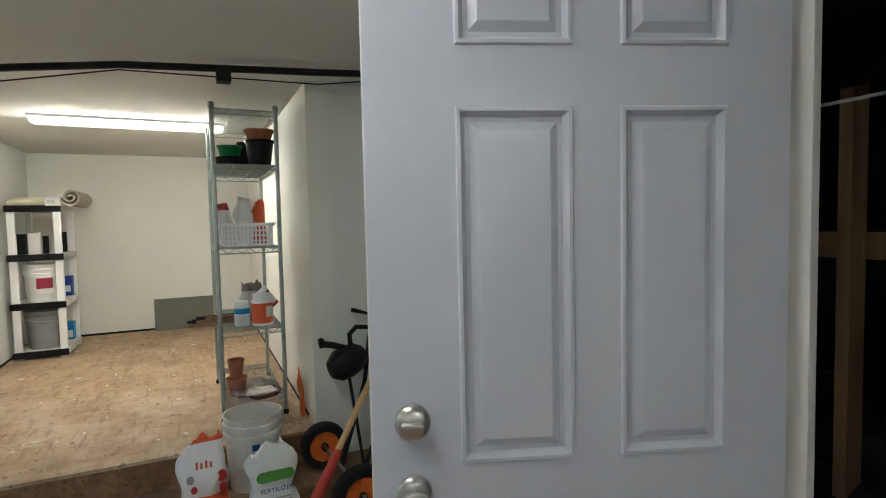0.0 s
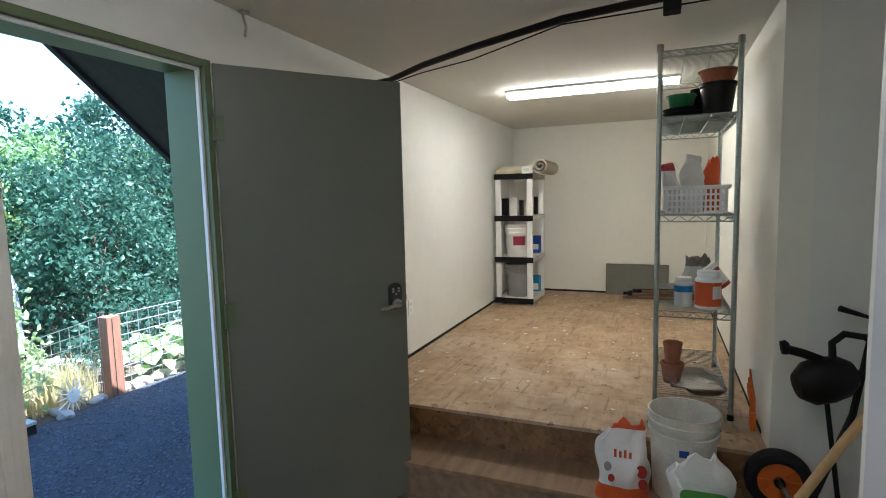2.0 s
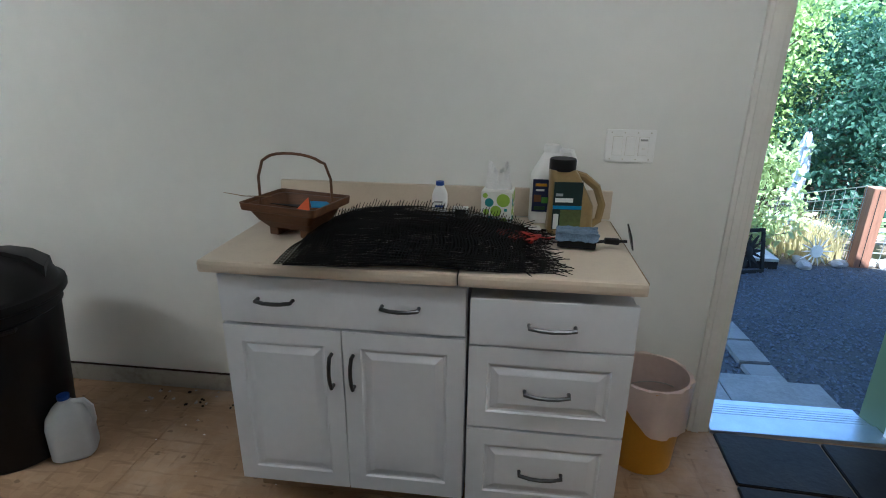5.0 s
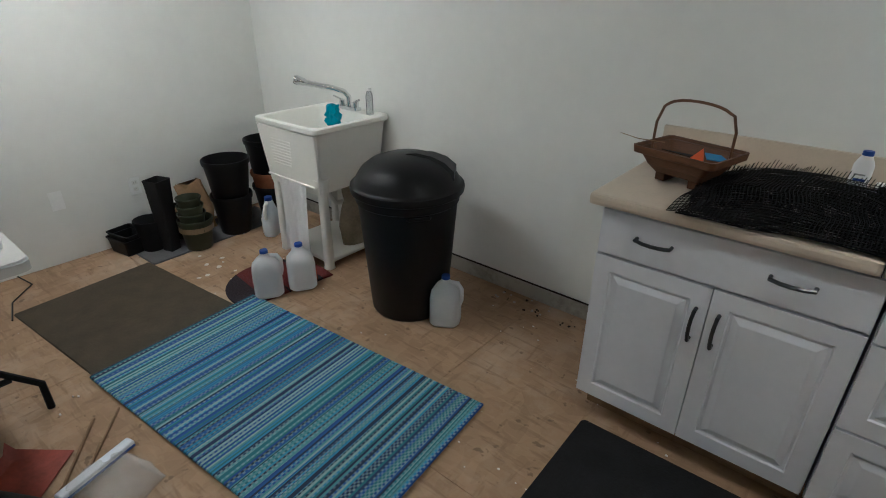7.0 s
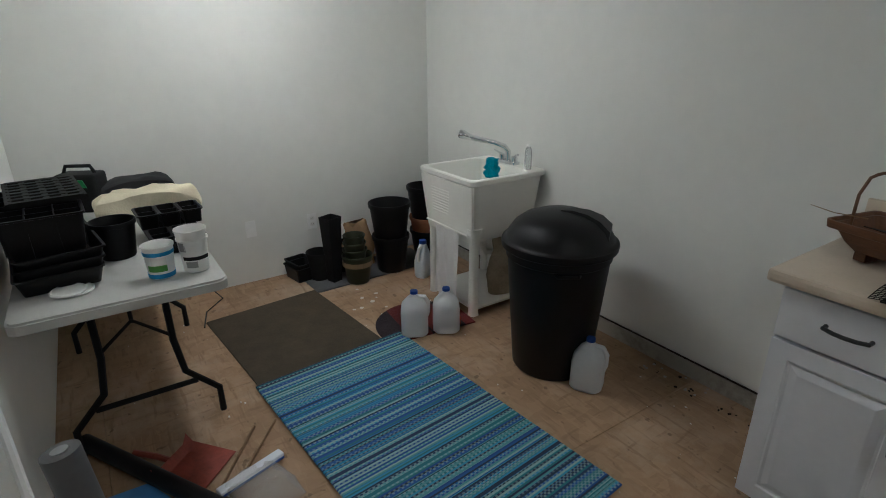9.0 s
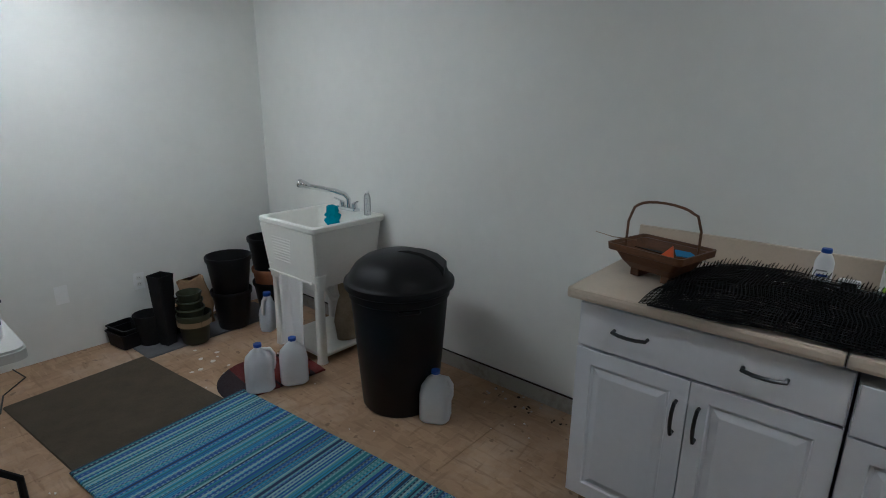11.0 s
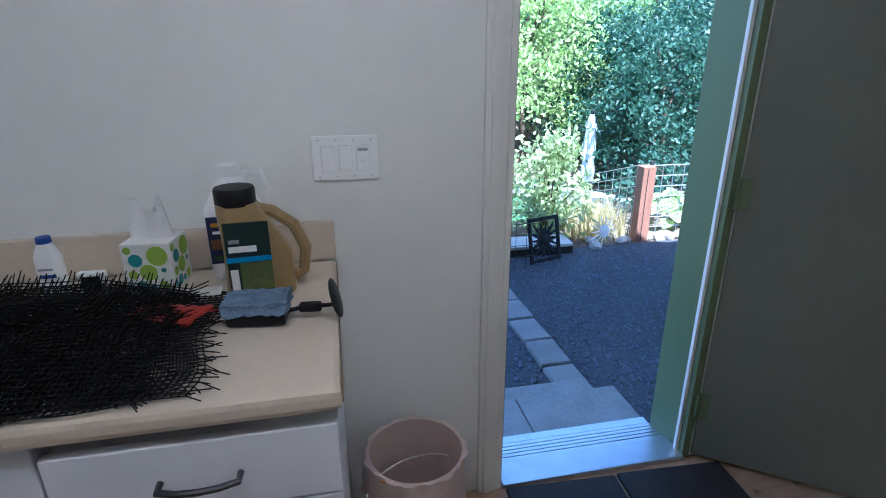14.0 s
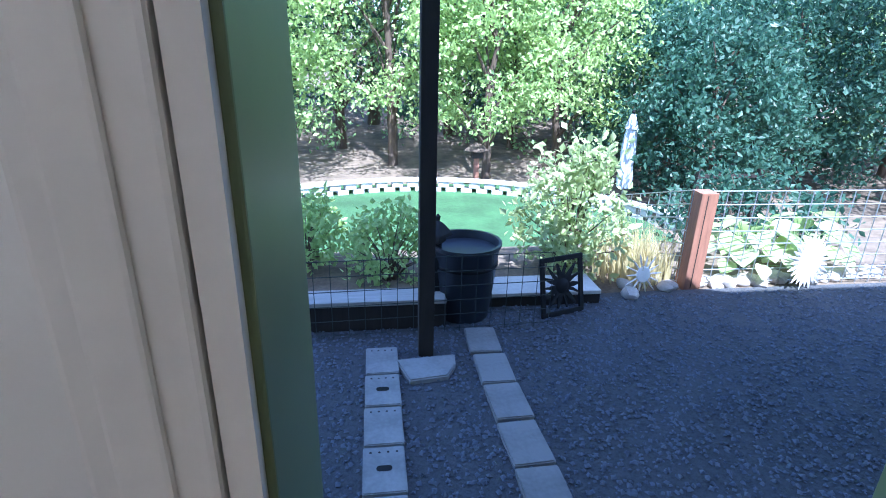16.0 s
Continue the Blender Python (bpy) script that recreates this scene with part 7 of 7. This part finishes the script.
edge = thing("timber_edging", "low weathered timber edging along the bed", "edging")
part("board", box((-1.4, 2.86, GZ - 0.05), (0.55, 2.92, GZ + 0.19), 0.006), DARKWOOD_SHADE, edge)
part("cap", box((-1.4, 2.85, GZ + 0.19), (0.55, 3.05, GZ + 0.225), 0.006), mat("weathered_cap", (0.30, 0.29, 0.27), 0.8, var=0.2, scale=4, stretch=(1, 8, 8)), edge)
part("board", box((0.9, 3.12, GZ - 0.05), (1.75, 3.17, GZ + 0.09), 0.006), DARKWOOD_SHADE, edge)
part("cap", box((0.9, 3.11, GZ + 0.09), (1.75, 3.42, GZ + 0.12), 0.006), mat("pale_cap", (0.42, 0.40, 0.37), 0.8, var=0.2, scale=4), edge)
barrel = thing("planter_tub", "dark half-barrel planter tub", "planter", (0.70, 3.06, GZ))
barrel.scale = (1.2, 1.2, 1.04)
part("tub", lathe([(0, 0), (0.145, 0), (0.15, 0.01), (0.195, 0.50), (0.205, 0.51), (0.207, 0.535), (0.19, 0.535), (0.182, 0.48), (0, 0.47)], 36), plain("tub_plastic", (0.022, 0.026, 0.035), 0.4), barrel, smooth=True)
part("hoop", lathe([(0.186, 0.38), (0.19, 0.385), (0.192, 0.40), (0.188, 0.405)], 36), BLACKM, barrel, smooth=True)
lan = thing("garden_lantern", "black pagoda garden lantern behind the post", "lantern", (0.50, 3.0, GZ + 0.2))
part("base", lathe([(0, 0.2), (0.06, 0.2), (0.05, 0.24), (0.03, 0.3), (0.03, 0.38)], 12), BLACKM, lan)
part("roof", lathe([(0.10, 0.42), (0.095, 0.44), (0.04, 0.50), (0.012, 0.52), (0.018, 0.55), (0, 0.57)], 4), BLACKM, lan)
part("cage", lathe([(0.03, 0.36), (0.055, 0.38), (0.055, 0.42)], 4), BLACKM, lan)
part("stem", box((-0.03, -0.03, -0.2), (0.03, 0.03, 0.21), 0.003), BLACKM, lan)

# cast frame with a cut-out sun
sf = thing("sun_plaque", "square dark cast plaque with a pierced sun", "garden plaque", (1.24, 2.90, GZ + 0.01), 17)
S = 0.36
for lo, hi in (((0, 0, 0), (S, 0.02, 0.035)), ((0, 0, S + 0.035), (S, 0.02, S + 0.07)), ((0, 0, 0.035), (0.035, 0.02, S + 0.035)), ((S - 0.035, 0, 0.035), (S, 0.02, S + 0.035))):
    part("frame_bar", box(lo, hi, 0.004), BLACKM, sf)
part("disc", lathe([(0, -0.004), (0.05, 0.0), (0.062, 0.01), (0.05, 0.02), (0, 0.024)], 24, m=pose(S / 2, 0.02, S / 2 + 0.035, 90)), BLACKM, sf, smooth=True)
for k in range(14):
    a = k * 2 * math.pi / 14
    ray_ = loft([[(0.045, -0.016, 0), (0.045, 0.016, 0), (0.045, 0.016, 0.012), (0.045, -0.016, 0.012)], [(0.10, -0.018 + 0.012 * (k % 2), 0), (0.10, 0.018, 0), (0.10, 0.018, 0.012), (0.10, -0.018 + 0.012 * (k % 2), 0.012)], [(0.152 + 0.035 * abs(math.sin(2 * a)), -0.004, 0), (0.152 + 0.035 * abs(math.sin(2 * a)), 0.004, 0), (0.152 + 0.035 * abs(math.sin(2 * a)), 0.004, 0.012), (0.152 + 0.035 * abs(math.sin(2 * a)), -0.004, 0.012)]])
    part("ray", ray_, BLACKM, sf).matrix_local = pose(S / 2, 0.016, S / 2 + 0.035, 90) @ pose(0, 0, 0, 0, 0, math.degrees(a))
sf.matrix_world = pose(1.24, 2.90, GZ + 0.012, -12, 0, 17)


def sun_ornament(at, r, n, core, m, label, turn=0, tilt=-8, fat=0.5):
    t = thing("sun_ornament", label, "garden ornament", at, turn)
    t.matrix_world = pose(*at, tilt, 0, turn)
    part("disc", lathe([(0, -0.015), (core * 0.7, -0.008), (core, 0.004), (core * 0.9, 0.012), (0, 0.014)], 32, m=pose(0, 0, r, 90)), m, t, smooth=True)
    for k in range(n):
        a = 360 * k / n
        wv = fat * math.pi * core / n * 2
        rr_ = r * (1 if k % 2 == 0 else 0.88)
        ry = loft([[(core * 0.85, -wv * 0.45, 0), (core * 0.85, wv * 0.45, 0), (core * 0.85, 0, 0.01)], [(core + (rr_ - core) * 0.5, -wv * 0.5, 0), (core + (rr_ - core) * 0.5, wv * 0.5, 0), (core + (rr_ - core) * 0.5, 0, 0.012)], [(rr_, -0.003, 0), (rr_, 0.003, 0), (rr_, 0, 0.003)]])
        part("ray", ry, m, t).matrix_local = pose(0, 0, r, 90) @ pose(0, 0, 0, 0, 0, a)
    return t


PALEM = plain("pale_metal", (0.66, 0.66, 0.66), 0.45, 0.2)
sun_ornament((2.15, 3.24, GZ + 0.0), 0.17, 14, 0.065, plain("white_metal", (0.78, 0.76, 0.70), 0.5), "white metal star flower ornament on a stake", 8)
sun_ornament((3.56, 3.22, GZ + 0.0), 0.24, 26, 0.13, PALEM, "pale metal sun ornament leaning on the fence", 12, fat=1.0)
rk = random.Random(3)
STN = mat("garden_rock", (0.36, 0.33, 0.30), 0.9, var=0.25, scale=8, bump=0.4, bscale=30)
for i in range(34):
    x = 2.7 + i * 0.075 if i < 24 else rk.uniform(1.3, 2.5)
    y = 3.40 + rk.uniform(-0.05, 0.06) if i < 24 else rk.uniform(3.2, 3.5)
    s = rk.uniform(0.035, 0.085)
    b = bmesh.new()
    bmesh.ops.create_icosphere(b, subdivisions=2, radius=s)
    for v in b.verts:
        v.co = Vector((v.co.x * 1.3, v.co.y, v.co.z * 0.7)) * (1 + 0.35 * noise.noise(v.co * 14 + Vector((i, 0, 0))))
    put(part("rock", b, STN, smooth=True), "rounded grey garden rock along the fence foot", "rock", "rocks along the fence").matrix_world = pose(x, y, GZ + s * 0.4, 0, 0, rk.uniform(0, 180))


def shrub(seed, at, w, h, m, leaf, clumps, per, label, name="shrub", droop=0.2, spread=0.12):
    rng = np.random.default_rng(seed)
    r_ = random.Random(seed)
    t = thing(name, label, "shrub", at)
    cs, b = [], bmesh.new()
    for k in range(clumps):
        a, f = r_.uniform(0, 6.283), r_.random() ** 0.8
        q = w * math.sqrt(r_.random()) * (0.55 + 0.6 * math.sin(math.pi * min(1, f * 0.9 + 0.1)))
        c = (q * math.cos(a), q * math.sin(a), h * (0.12 + 0.88 * f) * (1 - 0.35 * (q / (w * 1.2)) ** 2))
        cs.append(c)
        if k % 3 == 0:
            tube([(0.03 * math.cos(a), 0.03 * math.sin(a), 0), (c[0] * 0.4, c[1] * 0.4, c[2] * 0.6), c], 0.010, 5, b, r2=0.003)
    part("stem", b, BARK, t)
    leafy("foliage", rng, cs, per, (w * spread, w * spread, h * spread * 0.8), leaf, m, t, droop)
    return t


shrub(11, (1.78, 3.85, GZ - 0.02), 0.46, 1.02, LEAF_V, 0.075, 130, 16, "variegated shrub with pale green leaves in sun", droop=-0.2)
shrub(12, (0.20, 3.7, GZ - 0.02), 0.34, 0.62, LEAF_Y, 0.06, 70, 16, "low bright green shrub behind the fence", droop=-0.2)
shrub(13, (-0.5, 4.1, GZ - 0.02), 0.42, 0.6, LEAF_Y, 0.07, 80, 16, "bright green shrub behind the fence", droop=-0.2)
shrub(15, (4.5, 5.2, -0.8), 0.9, 1.0, LEAF_D, 0.09, 90, 18, "dark green shrub beyond the fence")


def grasses(seed, at, n, h, m, label):
    r_ = random.Random(seed)
    t = thing("ornamental_grass", label, "grass", at)
    vs, fs = [], []
    for i in range(n):
        a, q = r_.uniform(0, 6.283), 0.16 * math.sqrt(r_.random())
        x, y = q * math.cos(a), q * math.sin(a)
        hh_ = h * r_.uniform(0.5, 1)
        dx, dy = r_.uniform(-0.16, 0.16), r_.uniform(-0.16, 0.16)
        wx = 0.006
        b0 = len(vs)
        for f in (0, 0.5, 1):
            vs.append((x + dx * f * f - wx * (1 - f), y + dy * f * f, hh_ * f))
            vs.append((x + dx * f * f + wx * (1 - f) + 0.001, y + dy * f * f, hh_ * f))
        fs += [(b0, b0 + 1, b0 + 3, b0 + 2), (b0 + 2, b0 + 3, b0 + 5, b0 + 4)]
    me = bpy.data.meshes.new("blades")
    me.from_pydata(vs, [], fs)
    me.materials.append(m)
    ob = new("blades", me)
    ob.parent = t
    return t


STRAW = leaf_mat("straw_blades", (0.36, 0.28, 0.12), (0.55, 0.48, 0.26))
for i, (x, y) in enumerate(((2.22, 3.48), (2.40, 3.55), (2.05, 3.6), (2.30, 3.75))):
    grasses(20 + i, (x, y, GZ), 90, 0.48, STRAW, "tuft of dry straw-coloured grass in sun")


def broad(seed, at, n, r, label):
    """A clump of large heart-shaped leaves on stalks."""
    r_ = random.Random(seed)
    t = thing("hosta", label, "plant", at)
    for i in range(n):
        a = 2.4 * i
        q = r * math.sqrt((i + 0.5) / n)
        s = r_.uniform(0.11, 0.19)
        z = 0.45 * (1 - (q / r) ** 2 * 0.6) + r_.uniform(-0.05, 0.05)
        b = bmesh.new()
        cols_ = []
        for k in range(7):
            f = k / 6
            wv = s * 0.62 * math.sin(math.pi * min(1, f * 0.86 + 0.14)) ** 0.8 if k < 6 else 0.004
            dz = -0.35 * s * f * f
            cols_.append([b.verts.new((f * s * 1.3, wv * c, dz + 0.22 * abs(c) * wv)) for c in (-1, -0.5, 0, 0.5, 1)])
        for p_, q_ in zip(cols_, cols_[1:]):
            for k in range(4):
                b.faces.new((p_[k], p_[k + 1], q_[k + 1], q_[k]))
        lf_ = part("leaf", b, LEAF_V if i % 3 else LEAF_Y, t, smooth=True)
        lf_.matrix_local = pose(q * math.cos(a), q * math.sin(a), z, r_.uniform(-20, 20), r_.uniform(0, 35), math.degrees(a))
        part("stalk", tube([(0, 0, 0), (q * 0.5 * math.cos(a), q * 0.5 * math.sin(a), z * 0.7), (q * math.cos(a), q * math.sin(a), z)], 0.004, 4), LEAF, t)
    return t


broad(1, (3.35, 3.72, GZ - 0.02), 34, 0.42, "large-leaved green hosta behind the wire fence")
broad(2, (3.95, 3.80, GZ - 0.02), 26, 0.36, "large-leaved green plant behind the wire fence")

# curved wall of split blocks round the lawn
bw_ = thing("block_wall", "low curved garden wall of grey split blocks with caps", "garden wall", kind="structure")
blk_me = box((-0.15, -0.12, 0), (0.15, 0.12, 0.15), 0.015)
cap_me = box((-0.215, -0.15, 0), (0.215, 0.15, 0.07), 0.012)
b0 = part("block", blk_me, BLOCK, bw_)
c0 = part("cap", cap_me, BLOCK, bw_)
k = 0
for i in range(28):
    a = radians(128 - i * 4.0)
    x, y = 1.2 + 6.2 * math.cos(a), 7.9 + 6.2 * math.sin(a)
    z = lie(x, y)
    for lvl in (0, 1):
        da = radians(2.0 if lvl else 0)
        xx, yy = 1.2 + 6.2 * math.cos(a - da), 7.9 + 6.2 * math.sin(a - da)
        o = b0 if k == 0 else b0.copy()
        if k:
            scene.collection.objects.link(o)
        o.matrix_world = pose(xx, yy, -2.36 + 0.155 * lvl, 0, 0, math.degrees(a) + 90)
        k += 1
    o = c0 if i == 0 else c0.copy()
    if i:
        scene.collection.objects.link(o)
    o.matrix_world = pose(x, y, -2.05, 0, 0, math.degrees(a) + 90)
pag = thing("stone_lantern", "tall wooden pagoda lantern beyond the garden wall", "lantern", (3.06, 14.5, lie(3.06, 14.5)))
part("post", box((-0.07, -0.07, 0), (0.07, 0.07, 0.85), 0.01), CEDAR, pag)
part("house", box((-0.15, -0.15, 0.85), (0.15, 0.15, 1.05), 0.01), DARKWOOD_SHADE, pag)
part("roof", lathe([(0.36, 1.05), (0.34, 1.09), (0.18, 1.2), (0.06, 1.27), (0, 1.3)], 4), BARK, pag)
um = thing("patio_umbrella", "closed grey patio umbrella on a pole", "umbrella", (6.85, 13.0, lie(6.85, 13.0)))
part("pole", tube([(0, 0, -0.1), (0, 0, 2.35)], 0.022, 10), GREYP, um)
n_ = 40
cv_ = loft([[((r0 + 0.03 * math.sin(8 * a)) * math.cos(a), (r0 + 0.03 * math.sin(8 * a)) * math.sin(a), z) for a in [k * 2 * math.pi / n_ for k in range(n_)]] for r0, z in ((0.15, 0.35), (0.19, 0.6), (0.14, 0.95), (0.17, 1.3), (0.13, 1.75), (0.10, 1.9), (0.15, 1.92), (0.05, 2.25), (0.03, 2.3))])
part("canopy", cv_, mat("umbrella_cloth", (0.42, 0.45, 0.50), 0.85, var=0.1), um, "folded grey canopy", smooth=True)
part("finial", lathe([(0.02, 2.3), (0.045, 2.34), (0.03, 2.4), (0, 2.42)], 12), BLACKM, um)
gt = thing("wooden_gate", "dark wooden rail gate at the edge of the woods", "gate", (7.4, 10.6, lie(7.4, 10.6)))
for x in (0, 1.5):
    part("post", box((x - 0.06, -0.06, -0.1), (x + 0.06, 0.06, 1.35), 0.006), DARKWOOD_SHADE, gt)
for z in (0.5, 1.15):
    part("rail", box((0.06, -0.02, z), (1.44, 0.02, z + 0.09), 0.004), DARKWOOD_SHADE, gt)
